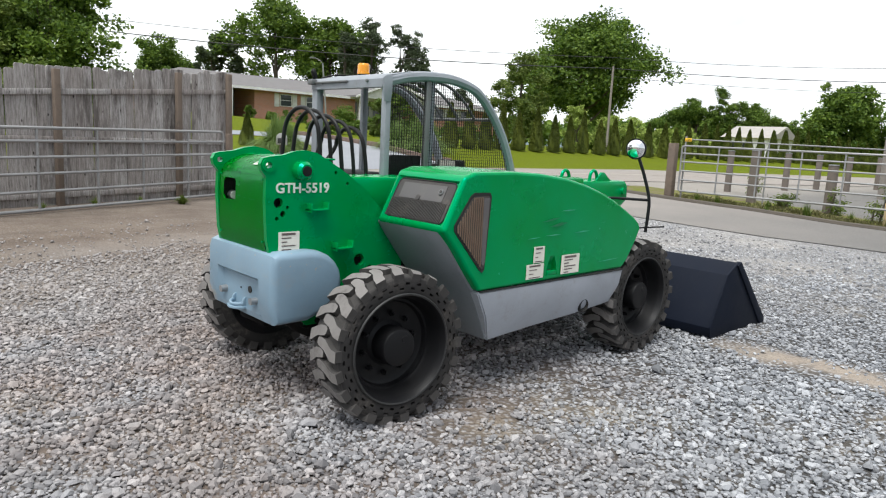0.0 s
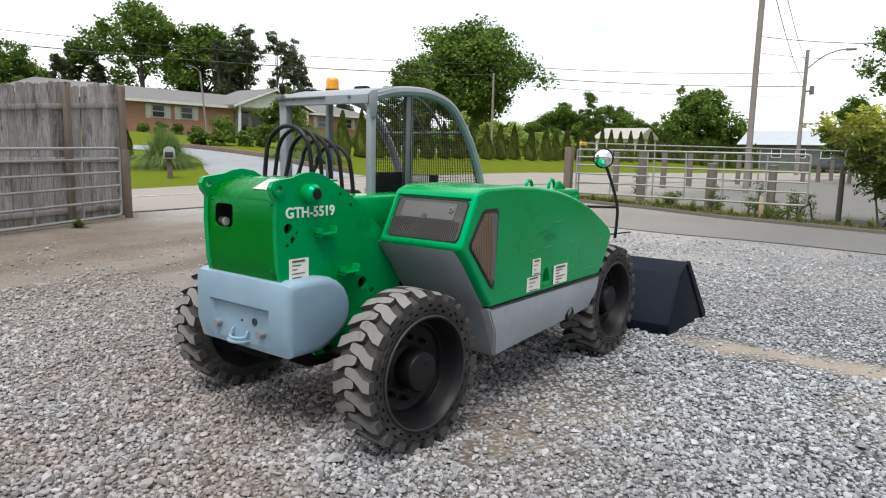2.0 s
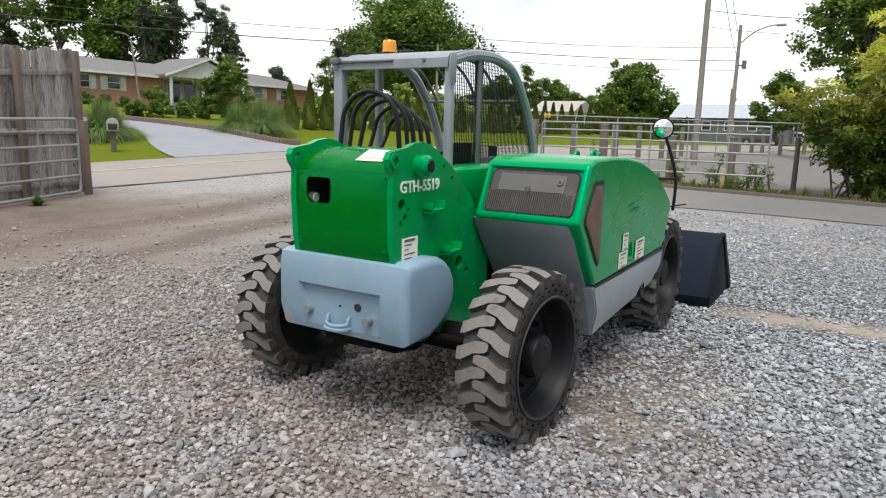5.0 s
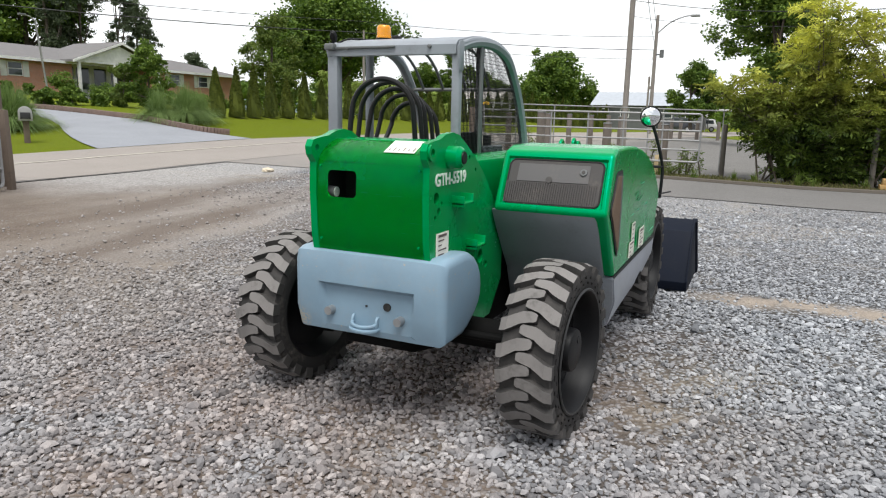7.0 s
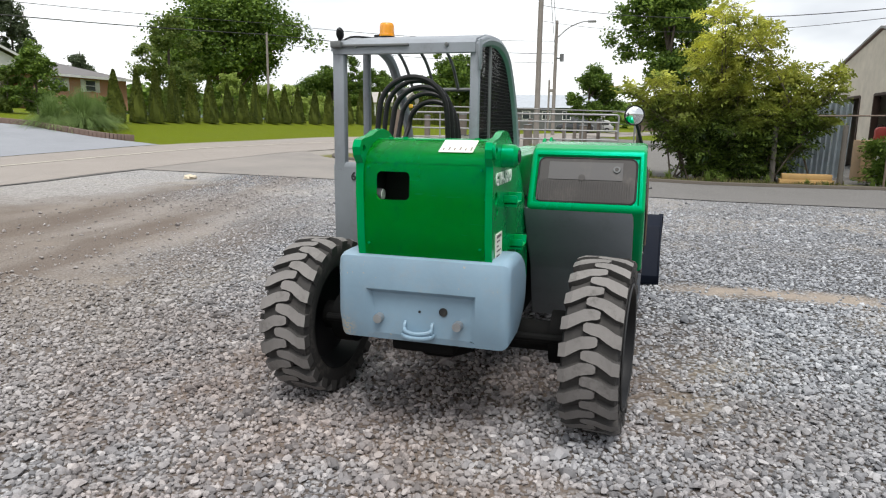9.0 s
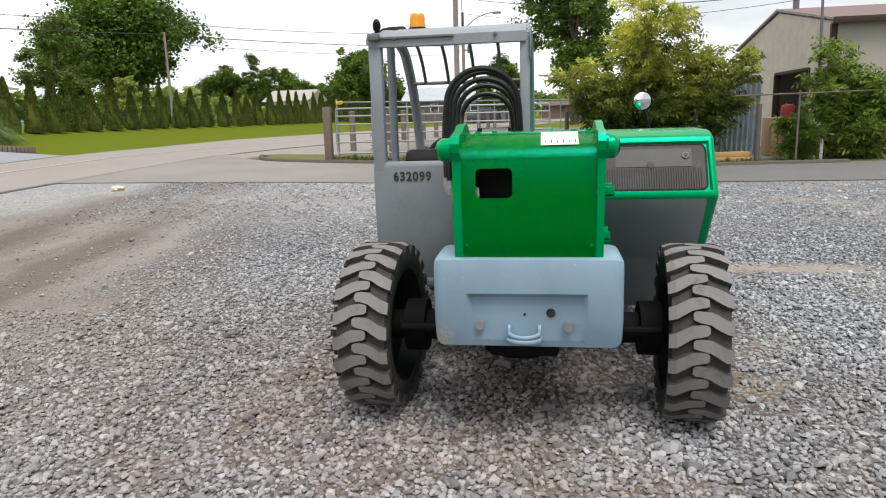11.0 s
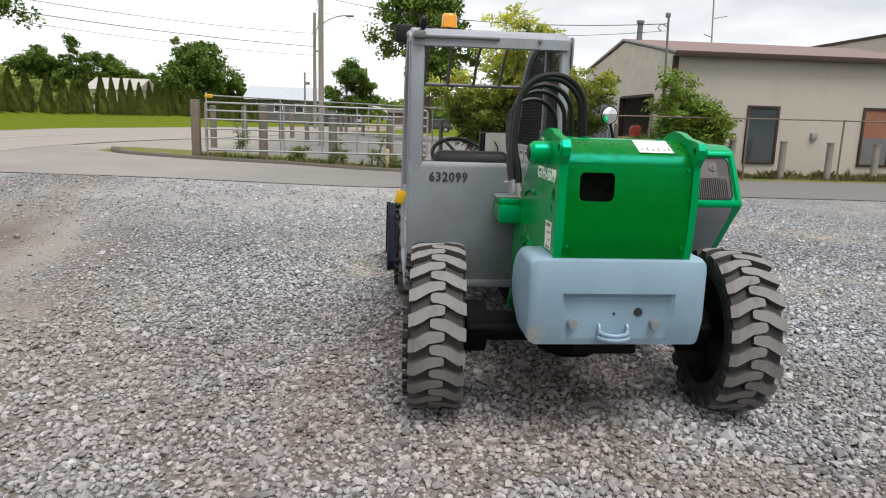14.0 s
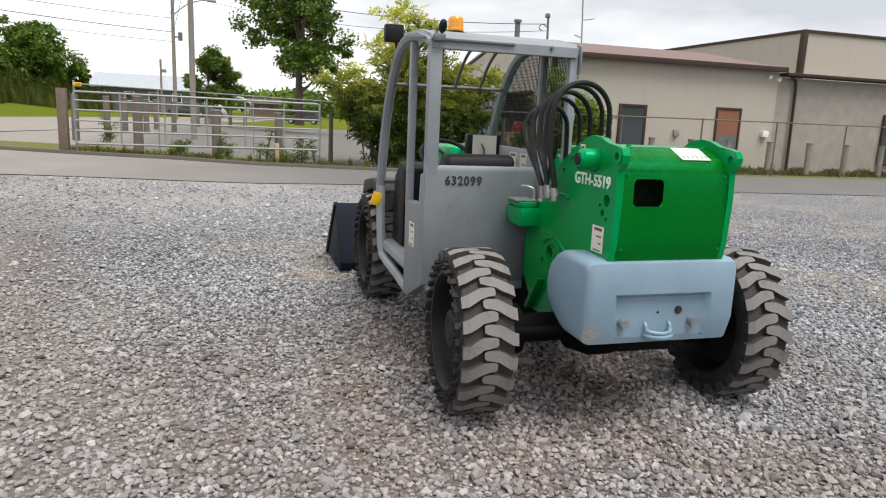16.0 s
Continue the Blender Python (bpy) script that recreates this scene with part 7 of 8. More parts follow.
def car(label, x, y, turn, paint, z):
    c = thing("parked_car", label, "car", (0, 0, 0))
    bm = fresh()
    prism(bm, [(-2.2, 0.35), (-2.2, 0.85), (-1.9, 0.98), (-1.7, 1.55), (-1.4, 1.66), (0.4, 1.64), (0.95, 1.08), (2.0, 0.95), (2.2, 0.7), (2.2, 0.35)], "y", -0.85, 0.85, 0.06, 2)
    part("body", bm, paint, c)
    for sy in (-0.86, 0.86):
        bm = fresh()
        prism(bm, [(-1.62, 1.05), (-1.5, 1.5), (0.3, 1.5), (0.7, 1.08)], "y", sy - 0.01, sy + 0.01)
        part("side_window", bm, GLASS, c, smooth=0)
        for wx in (-1.35, 1.4):
            bm = fresh()
            cyl(bm, (wx, sy - 0.1, 0.33), (wx, sy + 0.03, 0.33), 0.33, seg=18)
            w = part("wheel", bm, RUBBER, c)
            bm = fresh()
            cyl(bm, (wx, sy - 0.11, 0.33), (wx, sy + 0.045, 0.33), 0.2, seg=14)
            part("rim", bm, STEEL, w)
    bm = fresh()
    prism(bm, [(-1.93, 1.02), (-1.76, 1.5), (-1.72, 1.5), (-1.88, 1.02)], "y", -0.7, 0.7)
    part("rear_window", bm, GLASS, c, smooth=0)
    c.matrix_world = pose(x, y, z, 0, 0, turn)
    return c


CAR_DARK = Mat("dark_car_paint", (0.03, 0.032, 0.04), 0.3, coat=0.6).m
CAR_WHITE = Mat("white_car_paint", (0.7, 0.7, 0.7), 0.3, coat=0.6).m
car("white parked car far beyond the yard", 97.0, 9.5, 95, CAR_WHITE, gz(97, 9.5))
car("dark parked car beside the far house", 84.0, 11.2, 90, CAR_DARK, gz(84, 11.2))
car("dark parked truck beyond the yard", 86.0, -2.0, 80, CAR_DARK, gz(86, -2))

# ---------------------------------------------------------------- poles and wires
bm = fresh()
tube(bm, [(28.0, 7.15, 0.1), (28.0, 7.15, 5.5), (28.0, 7.12, 11.0)], 0.12, 12, 0.095)
solid("utility_pole", bm, POLE, "tall grey wooden utility pole standing in the yard", "utility pole")
p2 = thing("street_lamp", "wooden pole with a street lamp arm and transformer bracket", "street lamp", (56, 10.2, 0.7))
bm = fresh()
tube(bm, [(56.0, 10.2, 0.5), (56.0, 10.2, 9.6)], 0.16, 12, 0.12)
part("pole", bm, POLE, p2)
bm = fresh()
tube(bm, smooth_line([(56.0, 10.2, 8.2), (55.8, 9.2, 9.0), (55.5, 8.2, 9.35), (55.4, 7.6, 9.4)], 5), 0.045, 8)
part("lamp_arm", bm, GALV, p2)
bm = fresh()
box(bm, 55.2, 55.6, 7.05, 7.7, 9.3, 9.45, 0.04)
part("lamp_head", bm, GALV, p2)
bm = fresh()
cyl(bm, (56.0, 9.7, 6.4), (56.0, 9.7, 7.0), 0.16, seg=12)
box(bm, 55.9, 56.1, 9.7, 10.2, 6.6, 6.7)
part("bracket", bm, DARK_GREY, p2)
bm = fresh()
tube(bm, [(42.0, 28.3, gz(42, 28.3)), (42.0, 28.3, 7.4)], 0.1, 10, 0.07)
solid("utility_pole", bm, POLE, "wooden utility pole behind the arborvitae hedge", "utility pole")
bm = fresh()
tube(bm, [(70.0, 12.6, 0.9), (70.0, 12.6, 5.8)], 0.1, 8)
box(bm, 69.9, 70.1, 12.1, 12.6, 4.6, 4.9, 0.02)
solid("utility_pole", bm, POLE, "thin far utility pole by the white roof", "utility pole")


def wire(a, b, sag, r=0.016, label="thin black overhead cable"):
    A, B = Vector(a), Vector(b)
    bm = fresh()
    tube(bm, [A.lerp(B, k / 16) - Vector((0, 0, sag * 4 * (k / 16) * (1 - k / 16))) for k in range(17)], r, 5)
    return solid("overhead_cable", bm, BLACK_INK, label, "cable")


wire((8.7, 49, 7.5), (42, 28.3, 7.25), 0.5, 0.03)
wire((8.7, 49.5, 8.3), (42, 28.3, 8.0), 0.5, 0.018)
wire((-30, 60, 8.0), (8.7, 49, 7.5), 0.5, 0.03)
wire((42, 28.3, 7.25), (56, 10.2, 7.0), 0.25, 0.026)
wire((42, 28.3, 8.0), (56, 10.2, 8.0), 0.3, 0.018)
wire((42, 28.3, 6.7), (56, 10.2, 6.3), 0.3, 0.016)
wire((56, 10.2, 8.6), (28, 6.92, 9.8), 0.4, 0.016)
wire((56, 10.2, 7.2), (28, 6.92, 8.4), 0.5, 0.016)
wire((28, 7.05, 6.2), (19.46, -3.92, 4.5), 0.4, 0.012)
wire((28, 7.08, 5.6), (19.46, -3.92, 4.3), 0.45, 0.008)
wire((28, 6.92, 10.0), (24.0, -40, 9.0), 0.8, 0.018)
wire((28, 6.94, 9.4), (24.0, -40, 8.4), 0.9, 0.018)
wire((56, 10.2, 9.2), (70, 12.6, 5.7), 0.3, 0.012)

# ---------------------------------------------------------------- the beige building
BEIGE_M = Mat("beige_metal_siding", (0.43, 0.39, 0.335), 0.7, spec=0.25)
rain = BEIGE_M.noise(1.0, 4, 0.6, BEIGE_M.stretch((3, 3, 0.12)))
bc = BEIGE_M.mix(BEIGE_M.span(BEIGE_M.noise(0.25, 3), 0.3, 0.7), (0.405, 0.368, 0.315), (0.435, 0.397, 0.343))
bc = BEIGE_M.mix(BEIGE_M.span(rain, 0.5, 0.75, 0, 0.25), bc, (0.33, 0.295, 0.25))
BEIGE_M.paint(bc).bump(BEIGE_M.noise(40, 2), 0.03, 0.002)
BEIGE = BEIGE_M.m
BROWN = worn("brown_trim", (0.05, 0.032, 0.025), 0.65, (0.07, 0.05, 0.04), spec=0.25)
RED_ROOF = worn("brown_red_metal_roof", (0.19, 0.125, 0.11), 0.65, (0.14, 0.09, 0.08), 0.4)
RED_PANEL = worn("rust_brown_panel", (0.24, 0.10, 0.055), 0.7)
# lighter copy of the beige: the gable side's brighter light is in it
LIT_SIDING = worn("lit_beige_siding", (0.52, 0.475, 0.40), 0.7, (0.44, 0.395, 0.33), 0.25, fine=12)
# darker copy of the beige, with the shade below the gutter in it
SHADED_BEIGE = worn("shaded_beige_siding", (0.315, 0.29, 0.255), 0.7, (0.25, 0.22, 0.19), 0.3, fine=6)
WX = 19.6
bld = thing("metal_building", "beige metal-sided workshop with brown trim and red-brown roof", "building", (WX, -9, 0))
bm = fresh()
box(bm, WX, WX + 0.15, -13.1, -4.3, -0.3, 3.66)
part("wall", bm, BEIGE, bld, smooth=0)
bm = fresh()
box(bm, 28.75, 28.9, -13.1, -4.3, -0.3, 3.66)
part("wall", bm, BEIGE, bld, smooth=0)
bm = fresh()
box(bm, WX + 0.15, 28.75, -13.1, -12.95, -0.3, 3.66)
part("wall", bm, BEIGE, bld, smooth=0)
bm = fresh()
prism(bm, [(WX, 3.655), (24.2, 4.48), (28.9, 3.655)], "y", -4.45, -4.301)
part("gable_wall", bm, LIT_SIDING, bld, "beige metal siding, lightened for the light on the gable", 0)
bm = fresh()
for x0, x1, z0, z1 in ((WX + 0.15, 21.0, -0.3, 2.5), (24.2, 25.7, -0.3, 2.5), (27.75, 28.75, -0.3, 2.5), (WX + 0.15, 28.75, 2.5, 3.655)):
    box(bm, x0, x1, -4.45, -4.285, z0, z1)
part("side_wall", bm, LIT_SIDING, bld, "beige metal siding round two doorways, lightened for the light there", 0)
bm = fresh()
box(bm, WX + 0.15, 28.75, -12.95, -4.3, -0.1, 0.02)
part("floor_slab", bm, DARK_GREY, bld, "dark concrete floor inside", 0)
for x0 in (21.0, 25.7):
    bm = fresh()
    x1 = 24.2 if x0 < 22 else 27.75
    box(bm, x0 - 0.02, x0 + 0.06, -4.46, -4.255, 0.0, 2.5, 0.005)
    box(bm, x1 - 0.06, x1 + 0.02, -4.46, -4.255, 0.0, 2.5, 0.005)
    box(bm, x0 + 0.06, x1 - 0.06, -4.46, -4.255, 2.44, 2.53, 0.005)
    part("doorway_frame", bm, BROWN, bld, "dark brown doorway frame")
bm = fresh()
prism(bm, [(WX - 0.25, 3.64), (24.2, 4.52), (29.1, 3.64), (29.1, 3.72), (24.2, 4.61), (WX - 0.25, 3.72)], "y", -13.15, -4.24)
part("roof", bm, RED_ROOF, bld, smooth=0)
bm = fresh()
box(bm, WX - 0.33, WX - 0.255, -13.2, -4.2, 3.56, 3.735, 0.01)
part("eave_trim", bm, BROWN, bld)
bm = fresh()
prism(bm, [(WX - 0.3, 3.66), (24.2, 4.54), (29.15, 3.66), (29.15, 3.72), (24.2, 4.615), (WX - 0.3, 3.72)], "y", -4.24, -4.21)
part("gable_trim", bm, GALV, bld, "thin pale gable flashing", 0)
bm = fresh()
box(bm, WX - 0.03, WX + 0.1, -4.42, -4.26, -0.1, 3.6, 0.01)
part("corner_trim", bm, BROWN, bld)
for y0, top, kind in ((-6.78, 2.2, "glass"), (-10.62, 2.25, "rust"), (-18.2, 2.3, "glass")):
    bm = fresh()
    for a in ((y0 - 1.06, y0 - 0.98), (y0 - 0.08, y0)):
        box(bm, WX - 0.05, WX + 0.02, a[0], a[1], 0.40, top, 0.006)
    box(bm, WX - 0.05, WX + 0.02, y0 - 0.98, y0 - 0.08, top - 0.08, top, 0.006)
    box(bm, WX - 0.05, WX + 0.02, y0 - 0.98, y0 - 0.08, 0.40, 0.47, 0.006)
    fr = part("window", bm, BROWN, bld, "tall dark-framed window")
    bm = fresh()
    box(bm, WX - 0.02, WX - 0.006, y0 - 0.98, y0 - 0.08, 0.47, 1.3)
    part("pane", bm, GLASS if kind == "glass" else DARK_GREY, fr, smooth=0)
    bm = fresh()
    box(bm, WX - 0.02, WX - 0.006, y0 - 0.98, y0 - 0.08, 1.3, top - 0.08)
    part("pane", bm, GLASS if kind == "glass" else RED_PANEL, fr, "rust-brown panel" if kind != "glass" else "", smooth=0)
bm = fresh()
cyl(bm, (24.0, -4.75, 4.4), (24.0, -4.75, 5.15), 0.10, seg=12)
cyl(bm, (24.0, -4.75, 5.15), (24.0, -4.75, 5.24), 0.145, seg=12)
part("vent_stack", bm, DARK_GREY, bld, "dark metal vent stack")
bm = fresh()
tube(bm, [(19.48, -3.98, 0.0), (19.48, -3.98, 2.9), (19.48, -3.93, 4.75)], 0.045, 8, 0.035)
box(bm, 19.42, 19.54, -3.98, -3.84, 4.68, 4.82, 0.03)
tube(bm, smooth_line([(19.46, -3.92, 4.4), (19.44, -3.72, 4.48), (19.44, -3.62, 4.36), (19.46, -3.74, 4.28)], 4), 0.016, 6)
part("service_mast", bm, DARK_GREY, bld, "thin dark service mast")
bm = fresh()
tube(bm, [(25.0, -8.0, 4.5), (25.0, -7.9, 6.6)], 0.03, 6)
for z, a in ((6.4, 0.4), (5.6, -0.5), (4.9, 0.35)):
    tube(bm, [(25.0, -8.0, z), (25.0, -8.0 + a, z + 0.1)], 0.02, 6)
part("roof_antenna", bm, GALV, bld, "thin branching antenna mast")
# flood lamps and meter box
for y, z in ((-13.0, 3.35), (-12.6, 3.42)):
    bm = fresh()
    cyl(bm, (WX, y, z), (WX - 0.18, y, z - 0.05), 0.05, 0.07, seg=10)
    part("flood_lamp", bm, WHITE, bld, "small white flood lamp")
bm = fresh()
box(bm, WX - 0.15, WX, -12.85, -12.6, 1.28, 1.5, 0.01)
part("meter_box", bm, WHITE, bld)
bm = fresh()
box(bm, WX - 0.1, WX, -9.15, -8.95, 1.2, 1.42, 0.01)
part("meter_box", bm, GALV, bld)
# the taller annex
annex = thing("tall_annex", "taller beige metal building behind a lower front wall", "building", (22, -20, 0))
bm = fresh()
box(bm, WX + 0.05, 30, -45, -13.1, -0.3, 3.42)
part("front_wall", bm, SHADED_BEIGE, annex, smooth=0)
bm = fresh()
box(bm, WX - 0.35, WX + 0.3, -45, -13.2, 3.46, 3.56, 0.01)
part("gutter", bm, BROWN, annex)
bm = fresh()
box(bm, 21.0, 50, -45, -15.3, 3.2, 5.25)
part("upper_wall", bm, BEIGE, annex, smooth=0)
bm = fresh()
box(bm, 20.94, 50.06, -45.06, -15.24, 5.25, 5.36)
part("parapet_trim", bm, BROWN, annex, smooth=0)
bm = fresh()
box(bm, 20.93, 21.15, -15.42, -15.23, 3.4, 5.3, 0.01)
part("corner_trim", bm, BROWN, annex)
bm = fresh()
tube(bm, [(WX - 0.2, -13.45, 3.45), (WX - 0.12, -13.75, 3.3), (WX - 0.06, -13.85, 3.0), (WX - 0.06, -13.9, 0.1)], 0.055, 8)
part("downpipe", bm, BROWN, annex, "brown downpipe")
# chain-link rail in front
fence2 = thing("chain_link_fence", "galvanised chain-link fence with top rail before the building", "fence", (17.9, -10, 0))
bm = fresh()
tube(bm, [(17.9, -1.4, 1.72), (17.9, -8, 1.78), (17.9, -30, 1.86)], 0.02, 8)
part("top_rail", bm, POST_WOOD, fence2)
y = -3.0
while y > -30:
    bm = fresh()
    cyl(bm, (17.9, y, -0.1), (17.9, y, 1.82), 0.026, seg=8)
    part("post", bm, POST_WOOD, fence2)
    y -= 2.92
for i, y in enumerate((-5.9, -7.5, -9.0, -10.5, -12.2, -13.9, -15.55, -17.2, -18.9)):
    bm = fresh()
    g = thing("concrete_bollard", "weathered grey post in front of the beige building", "bollard", (18.6, y, 0), "posts before the building")
    cyl(bm, (18.6, y, -0.1), (18.6, y, 1.1), 0.1, 0.095, seg=12)
    part("post", bm, POLE, g)
    bm = fresh()
    cyl(bm, (18.6, y, 1.1), (18.6, y, 1.14), 0.12, 0.11, seg=12)
    part("cap", bm, DARK_GREY, g, "dark cap")
for i in range(18):
    y = -5.2 - i * 1.0 + rw.uniform(-0.3, 0.3)
    tuft("weed_tuft", 18.9 + rw.uniform(-0.25, 0.4), y, rw.uniform(0.18, 0.42), 60, 0.012, LEAF_WEED, 500 + i, "weeds along the foot of the building", spread=0.7)


def grass_strip(label, x_of, y0, y1, wide, n, h, seed):
    """Short bent blades scattered along a strip that runs along y."""
    rng = np.random.default_rng(seed)
    y = rng.uniform(y0, y1, n)
    x = x_of(y) + rng.uniform(-0.5, 0.5, n) * wide
    clump = 0.35 + 0.65 * (0.5 + 0.5 * np.sin(y * 3.1 + 2 * np.sin(x * 4 + y * 0.9))) ** 1.5
    L = h * rng.uniform(0.5, 1.2, n) * clump
    a = rng.uniform(0, 2 * np.pi, n)
    lean = rng.uniform(0.1, 0.9, n) * L
    base = np.stack([x, y, land(x, y) - 0.01], -1)
    side = np.stack([-np.sin(a), np.cos(a), 0 * a], -1) * 0.012
    out = np.stack([np.cos(a) * lean, np.sin(a) * lean, L], -1)
    mid = base + out * np.array([0.4, 0.4, 0.65])
    co = np.stack([base - side, base + side, mid + side * 0.8, base + out, mid - side * 0.8], 1).reshape(-1, 3)
    faces = (np.arange(n) * 5)[:, None] + np.arange(5)[None]
    return tagged(new("grass_strip", quick_mesh("grass_strip", co, faces, LEAF_VERGE)), label, "grass", kind="stuff")


grass_strip("short rough grass along the foot of the beige building", lambda y: 18.95 + 0 * y, -24.0, -4.6, 1.1, 9000, 0.26, 5)
grass_strip("short dry grass and weeds below the yard gate", lambda y: 17.55 + 0.12 * np.clip(y - 3, 0, 6) * 0.5, -2.2, 9.6, 1.2, 4200, 0.14, 6)
# posts and corrugated sheets by the bush
OLD_POST = worn("dark_weathered_post", (0.11, 0.098, 0.085), 0.9, (0.07, 0.06, 0.05), 0.6, fine=12, relief=0.4)
for i, (x, y, h) in enumerate(((19.1, 2.85, 1.45), (18.6, 1.06, 1.42), (18.3, -0.55, 1.45), (17.95, -2.05, 1.5))):
    bm = fresh()
    cyl(bm, (x, y, -0.1), (x, y, h), 0.07, 0.06, seg=10)
    solid("fence_post", bm, OLD_POST, "weathered grey wooden post beside the bush", "post", "posts beside the bush")
CORR = worn("corrugated_sheet_metal", (0.42, 0.47, 0.50), 0.5, (0.34, 0.31, 0.28), 0.4)
sheetm = thing("corrugated_fence", "grey corrugated metal sheet fence behind the bush", "fence", (20.3, -2, 0))
for k in range(5):
    bm = fresh()
    a, b = -0.6 - k * 0.42, -0.6 - (k + 1) * 0.42
    n = 22
    rows = []
    for i in range(n + 1):
        yy = a + (b - a) * i / n
        xx = 20.35 + 0.06 * math.sin(i / n * 2 * math.pi * 3) - 0.02 * k
        rows.append((bm.verts.new((xx, yy, 0.05)), bm.verts.new((xx + 0.03, yy - 0.05, 2.0 + 0.035 * k))))
    for p, q in zip(rows, rows[1:]):
        bm.faces.new((p[0], q[0], q[1], p[1]))
    bmesh.ops.solidify(bm, geom=bm.faces[:], thickness=0.003)
    part("metal_sheet", bm, CORR, sheetm)
bm = fresh()
box(bm, 18.0, 18.25, -1.95, -0.7, 0.0, 0.13, 0.01)
box(bm, 18.02, 18.24, -1.9, -0.75, 0.132, 0.27, 0.01)
solid("timber_beam", bm, worn("yellow_timber", (0.42, 0.26, 0.1), 0.8), "yellowed timber beam lying by the fence", "timber")
bm = fresh()
box(bm, 20.0, 20.9, -3.7, -3.0, 0.0, 1.1, 0.01)
solid("plywood_crate", bm, worn("plywood", (0.36, 0.24, 0.13), 0.85), "brown plywood crate behind the fence", "crate")
# slatted pallet fence beside the crate
pal = thing("pallet", "upright wooden pallet with white slats", "pallet", (18.4, -3.4, 0))
for k in range(6):
    bm = fresh()
    box(bm, 18.38, 18.41, -2.98 - k * 0.17, -2.9 - k * 0.17, 0.0, 0.75, 0.004)
    part("slat", bm, WHITE, pal)
# the big bush, the small bush
def fronds(name, at, aim, size, material, rng, pairs=4):
    """Feathered leaves: narrow leaflets in pairs along a drooping stalk."""
    n = len(at)
    d = aim / (np.linalg.norm(aim, axis=1)[:, None] + 1e-9)
    s = np.cross(d, np.array([0, 0, 1.0]) + rng.normal(0, 0.55, (n, 3)))
    s /= np.linalg.norm(s, axis=1)[:, None] + 1e-9
    co = []
    L = size * rng.uniform(0.7, 1.3, n)
    for k in range(pairs):
        f = (k + 0.5) / pairs
        c = at + d * (L * f)[:, None] + np.array([0, 0, -1.0]) * (L * 0.32 * f * f)[:, None]
        for side in (-1, 1):
            w = (L * 0.42 * (1 - 0.5 * abs(f - 0.4)))[:, None]
            tip = c + (s * side * 0.9 + d * 0.5) * w + np.array([0, 0, -0.35]) * w + rng.normal(0, 0.03, (n, 3))
            wide = d * w * 0.26
            m = (c + tip) / 2 + np.array([0, 0, 0.012])
            co.append(np.stack([c, m + wide, tip, m - wide], 1))
    co = np.concatenate(co).reshape(-1, 3)
    faces = (np.arange(len(co) // 4) * 4)[:, None] + np.arange(4)[None]
    return quick_mesh(name, co, faces, material)


def twiggy(name, label, x, y, H, W, n_stems, material, seed, leaf=0.4, lean=(0, 0), base_r=0.5, deep=0.8, pairs=3, sprays=None):
    """A many-stemmed bush: arching stems with twigs and feathered leaves along them."""
    rng = np.random.default_rng(seed)
    z = float(land(x, y))
    t = thing(name, label, "bush", (x, y, z))
    bm = fresh()
    pts, aims = [], []
    # sprays: (offset along the road, height, spread, stems) of each group of shoots
    groups = [s for s in sprays or () for _ in range(s[3])]
    for i in range(len(groups) or n_stems):
        a = rng.uniform(0, 2 * np.pi)
        reach = W / 2 * math.sqrt(rng.uniform(0.02, 1))
        h = H * (1 - 0.38 * (reach / (W / 2)) ** 2) * rng.choice((rng.uniform(0.62, 1.0), rng.uniform(0.22, 0.62)), p=(0.6, 0.4)) * (1.0 + 0.12 * math.sin(3 * a + seed))
        b = Vector((x + rng.normal(0, base_r * 0.5), y + rng.normal(0, base_r), z))
        e = Vector((x + math.cos(a) * reach * deep + lean[0], y + math.sin(a) * reach + lean[1], z + h))
        if groups:
            off, top, spread, _ = groups[i]
            e = Vector((x + rng.uniform(-1.0, 1.0) * 0.9, y + off + rng.normal(0, spread), z + top * rng.uniform(0.7, 0.95)))
            b.y += off * 0.3
            h = e.z - z
        m1 = b.lerp(e, 0.4) + Vector((0, 0, h * 0.16))
        line = smooth_line([b, m1, e], 7)
        tube(bm, line, 0.028, 5, 0.006)
        for k in range(4 if h > 1.8 else 1, len(line)):
            f = k / (len(line) - 1)
            for _ in range((3 if k < len(line) - 1 else 5) if H > 1.5 else 1):
                tw = Vector(rng.normal(0, 1, 3)).normalized()
                tw.z = abs(tw.z) * 0.7
                L = rng.uniform(0.2, 0.75) * (1.15 - 0.5 * f) * H / 4.5
                end = line[k] + tw * L
                tube(bm, [line[k], end], 0.007, 3, 0.003, False)
                for j in range(3):
                    q = line[k].lerp(end, rng.uniform(0.3, 1.0))
                    o = Vector((*rng.normal(0, 1, 2), rng.uniform(-0.25, 1.1)))
                    pts.append(q[:])
                    aims.append((tw * 0.7 + o)[:])
    part("stem_growth", bm, BARK, t, "thin brown stems")["kind"] = "stuff"
    child("crown", fronds("crown", np.array(pts), np.array(aims), leaf, material, rng, pairs), t)
    return t


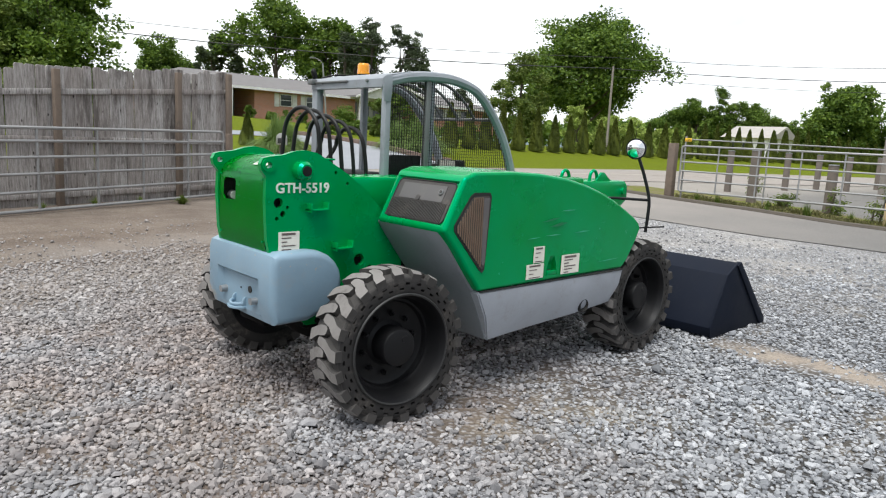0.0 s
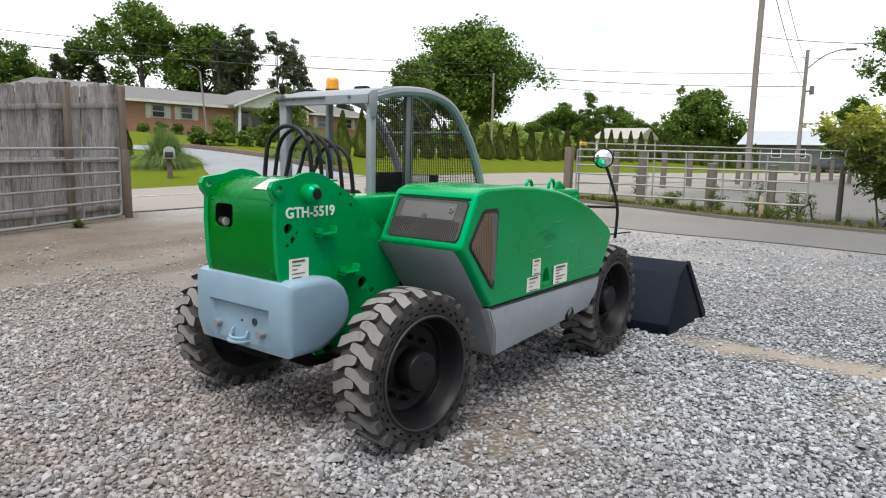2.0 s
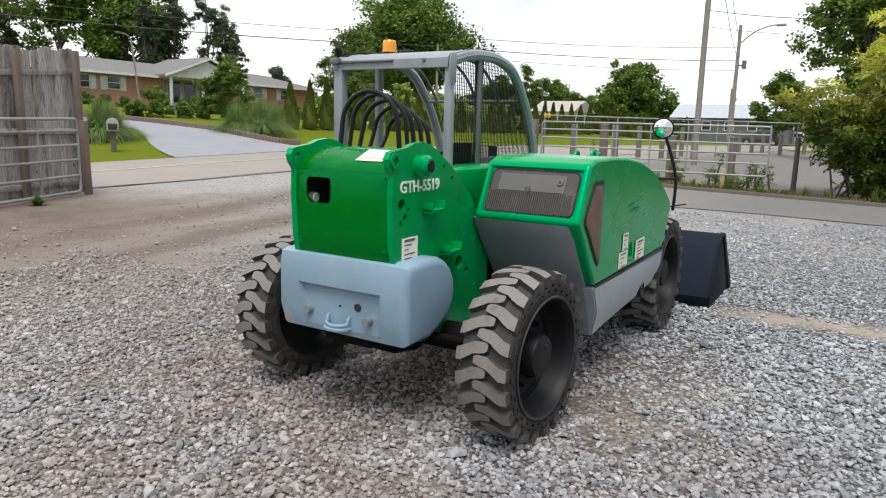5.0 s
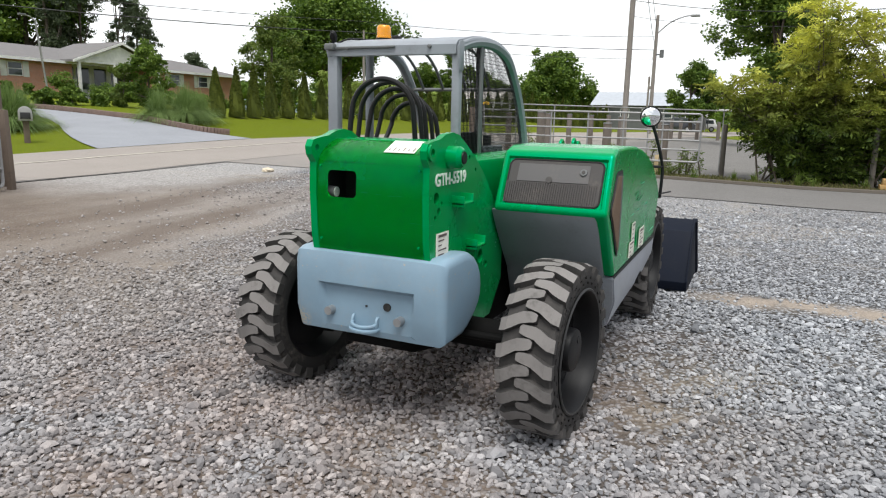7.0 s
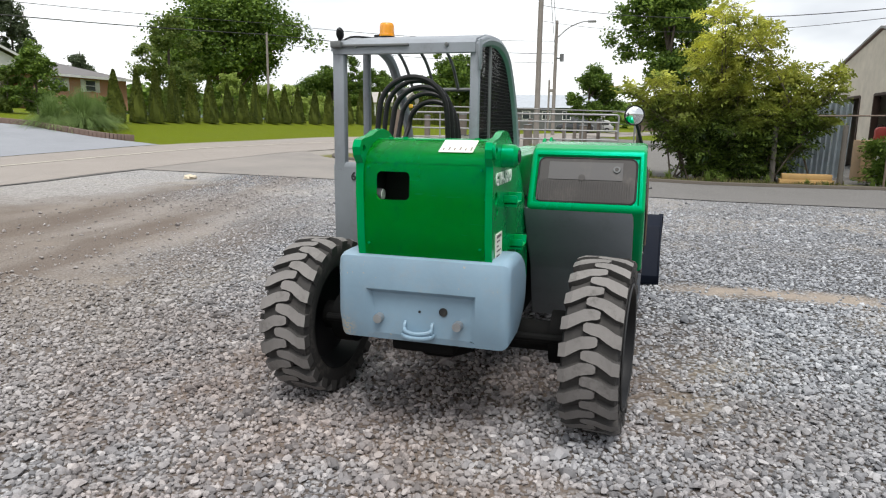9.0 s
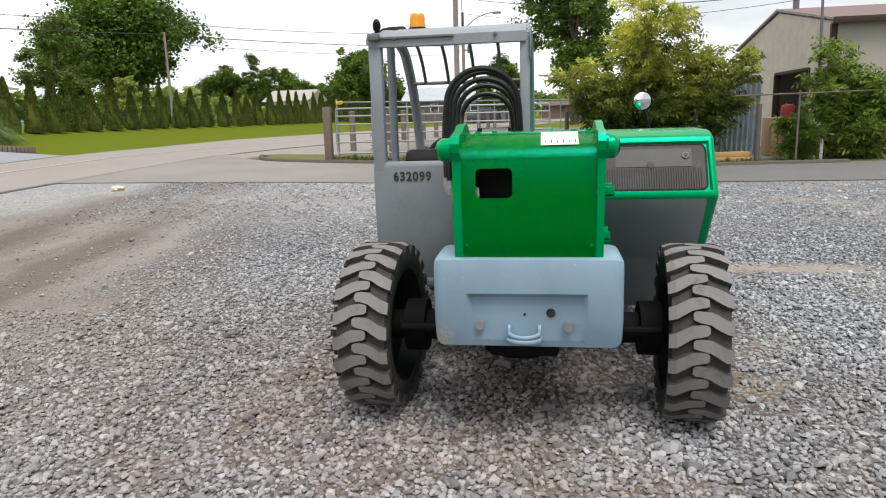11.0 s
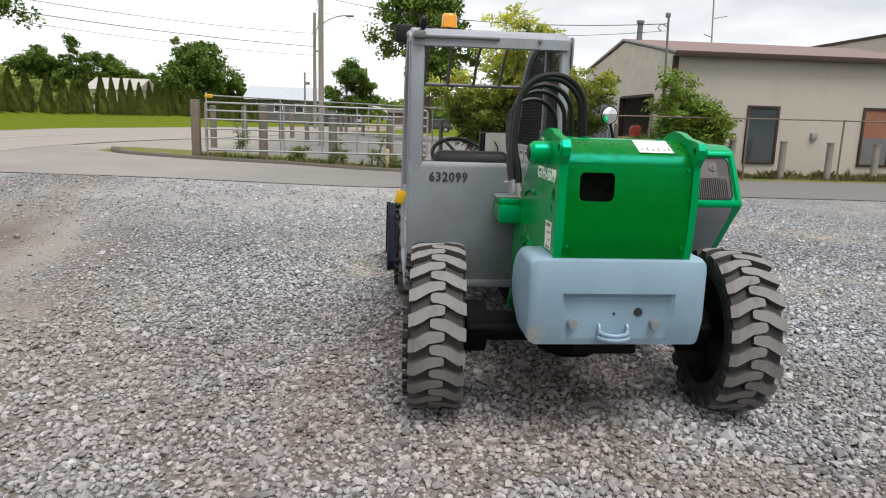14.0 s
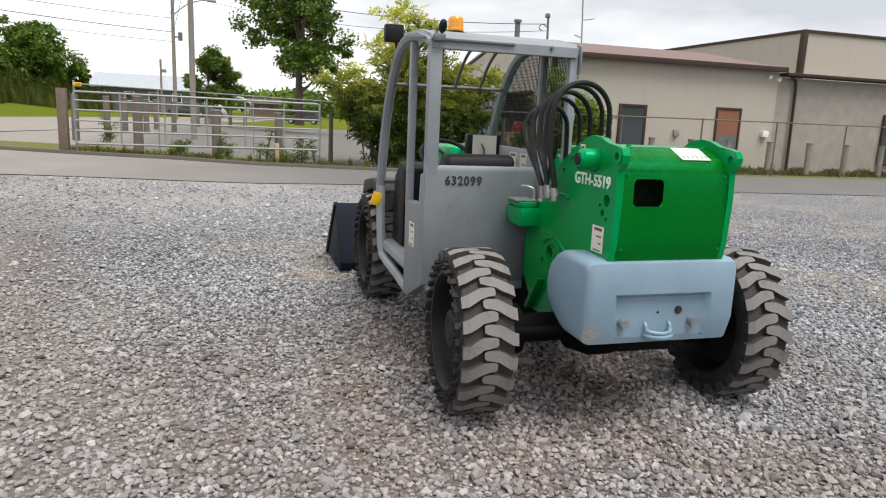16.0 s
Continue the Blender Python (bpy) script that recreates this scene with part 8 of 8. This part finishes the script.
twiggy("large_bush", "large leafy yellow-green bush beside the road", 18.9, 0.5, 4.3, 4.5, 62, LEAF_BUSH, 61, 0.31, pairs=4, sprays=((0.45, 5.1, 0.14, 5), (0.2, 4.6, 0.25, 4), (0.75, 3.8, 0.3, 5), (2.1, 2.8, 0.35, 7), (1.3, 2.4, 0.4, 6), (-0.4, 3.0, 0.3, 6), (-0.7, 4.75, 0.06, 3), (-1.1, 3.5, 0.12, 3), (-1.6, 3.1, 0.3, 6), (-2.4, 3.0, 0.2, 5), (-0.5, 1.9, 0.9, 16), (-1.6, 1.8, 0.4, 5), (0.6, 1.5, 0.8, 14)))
twiggy("small_bush", "leafy green bush in front of the beige building", 18.6, -4.7, 2.8, 2.3, 36, LEAF_MAPLE, 62, 0.36, base_r=0.25, pairs=3, sprays=((0.6, 3.15, 0.07, 4), (0.85, 2.3, 0.1, 3), (0.2, 2.6, 0.12, 5), (-0.25, 2.2, 0.15, 6), (-0.6, 1.8, 0.12, 5), (-0.2, 1.2, 0.3, 7)))
twiggy("small_bush", "low tangled green bush by the corrugated fence", 18.4, -3.3, 1.75, 1.3, 10, LEAF_SHRUB, 63, 0.24, base_r=0.2, pairs=4)

for x, y, h, w, k in ((18.55, 4.6, 1.35, 0.9, 4), (18.3, 4.0, 1.0, 0.8, 3), (18.7, 3.6, 0.8, 0.6, 3), (18.9, 5.85, 0.7, 0.6, 3), (22.3, 9.4, 1.1, 0.6, 3), (18.5, 7.0, 0.45, 0.7, 4)):
    w_ob = twiggy("tall_weed", "tall leafy green weed below the yard gate", x, y, h, w, k, LEAF_WEED, int(x * 31 + y * 17), 0.16, base_r=0.12, pairs=2)
    w_ob["category"] = "weeds"
bm = fresh()
box(bm, -0.03, 0.03, -0.05, 0.05, -0.05, 0.52, 0.006)
bmesh.ops.transform(bm, matrix=pose(17.95, 4.42, gz(17.95, 4.42), 0, 4, 10), verts=bm.verts[:])
solid("wooden_stake", bm, worn("pale_stake_wood", (0.5, 0.38, 0.22), 0.85, fine=14), "short pale wooden stake below the yard gate", "stake")

# a crumpled pale scrap lying on the gravel near the road
bm = fresh()
bmesh.ops.create_icosphere(bm, subdivisions=3, radius=0.11)
for v in bm.verts:
    k = 1 + 0.45 * noise.noise(v.co * 22)
    v.co = Vector((v.co.x * k * 1.25, v.co.y * k, v.co.z * k * 0.5))
bmesh.ops.transform(bm, matrix=pose(10.97, 11.65, gz(10.97, 11.65) + 0.035), verts=bm.verts[:])
solid("crumpled_paper", bm, worn("dirty_paper", (0.6, 0.52, 0.4), 0.9), "crumpled dirty pale paper lying on gravel", "litter", smooth=0)


# red fuel can on the crate, made up for red clutter by the doorway
can = thing("fuel_can", "red plastic fuel can on the plywood crate, made up for red clutter", "fuel can", (20.45, -3.55, 1.1))
bm = fresh()
prism(bm, [(-0.17, 1.1), (0.17, 1.1), (0.17, 1.40), (0.10, 1.47), (-0.12, 1.47), (-0.17, 1.43)], "x", 20.36, 20.55, 0.03, 3)
bmesh.ops.transform(bm, matrix=Matrix.Translation((0, -3.55, 0)), verts=bm.verts[:])
part("body", bm, Mat("red_plastic", (0.25, 0.03, 0.025), 0.6).m, can)
bm = fresh()
cyl(bm, (20.455, -3.63, 1.46), (20.455, -3.65, 1.53), 0.035, 0.03, seg=12)
part("cap", bm, BLACK_PAINT, can, "black screw cap")
bm = fresh()
tube(bm, smooth_line([(20.455, -3.57, 1.46), (20.455, -3.55, 1.52), (20.455, -3.47, 1.52), (20.455, -3.43, 1.45)], 4), 0.014, 8)
part("handle", bm, BLACK_PAINT, can, "black handle")


# red cabinet made up for an unclear red machine just inside the doorway
cab_x, cab_y = 22.6, -5.3
cabinet = thing("tool_cabinet", "red steel cabinet standing in for an unclear red machine inside the doorway", "cabinet", (cab_x, cab_y, 0.02))
RED_STEEL = worn("red_steel", (0.4, 0.035, 0.03), 0.45)
bm = fresh()
box(bm, cab_x - 0.5, cab_x + 0.5, cab_y - 0.3, cab_y + 0.3, 0.12, 1.35, 0.01)
part("body", bm, RED_STEEL, cabinet)
for k in range(4):
    bm = fresh()
    box(bm, cab_x - 0.46, cab_x + 0.46, cab_y + 0.301, cab_y + 0.32, 0.18 + k * 0.29, 0.44 + k * 0.29, 0.006)
    drawer = part("drawer", bm, RED_STEEL, cabinet)
    bm = fresh()
    box(bm, cab_x - 0.3, cab_x + 0.3, cab_y + 0.32, cab_y + 0.345, 0.39 + k * 0.29, 0.415 + k * 0.29, 0.004)
    part("handle", bm, STEEL, drawer, "bare steel drawer pull")
for dx in (-0.42, 0.42):
    for dy in (-0.22, 0.22):
        bm = fresh()
        cyl(bm, (cab_x + dx, cab_y + dy, 0.02), (cab_x + dx, cab_y + dy, 0.12), 0.04, seg=10)
        part("foot", bm, BLACK_PAINT, cabinet, "black steel foot")
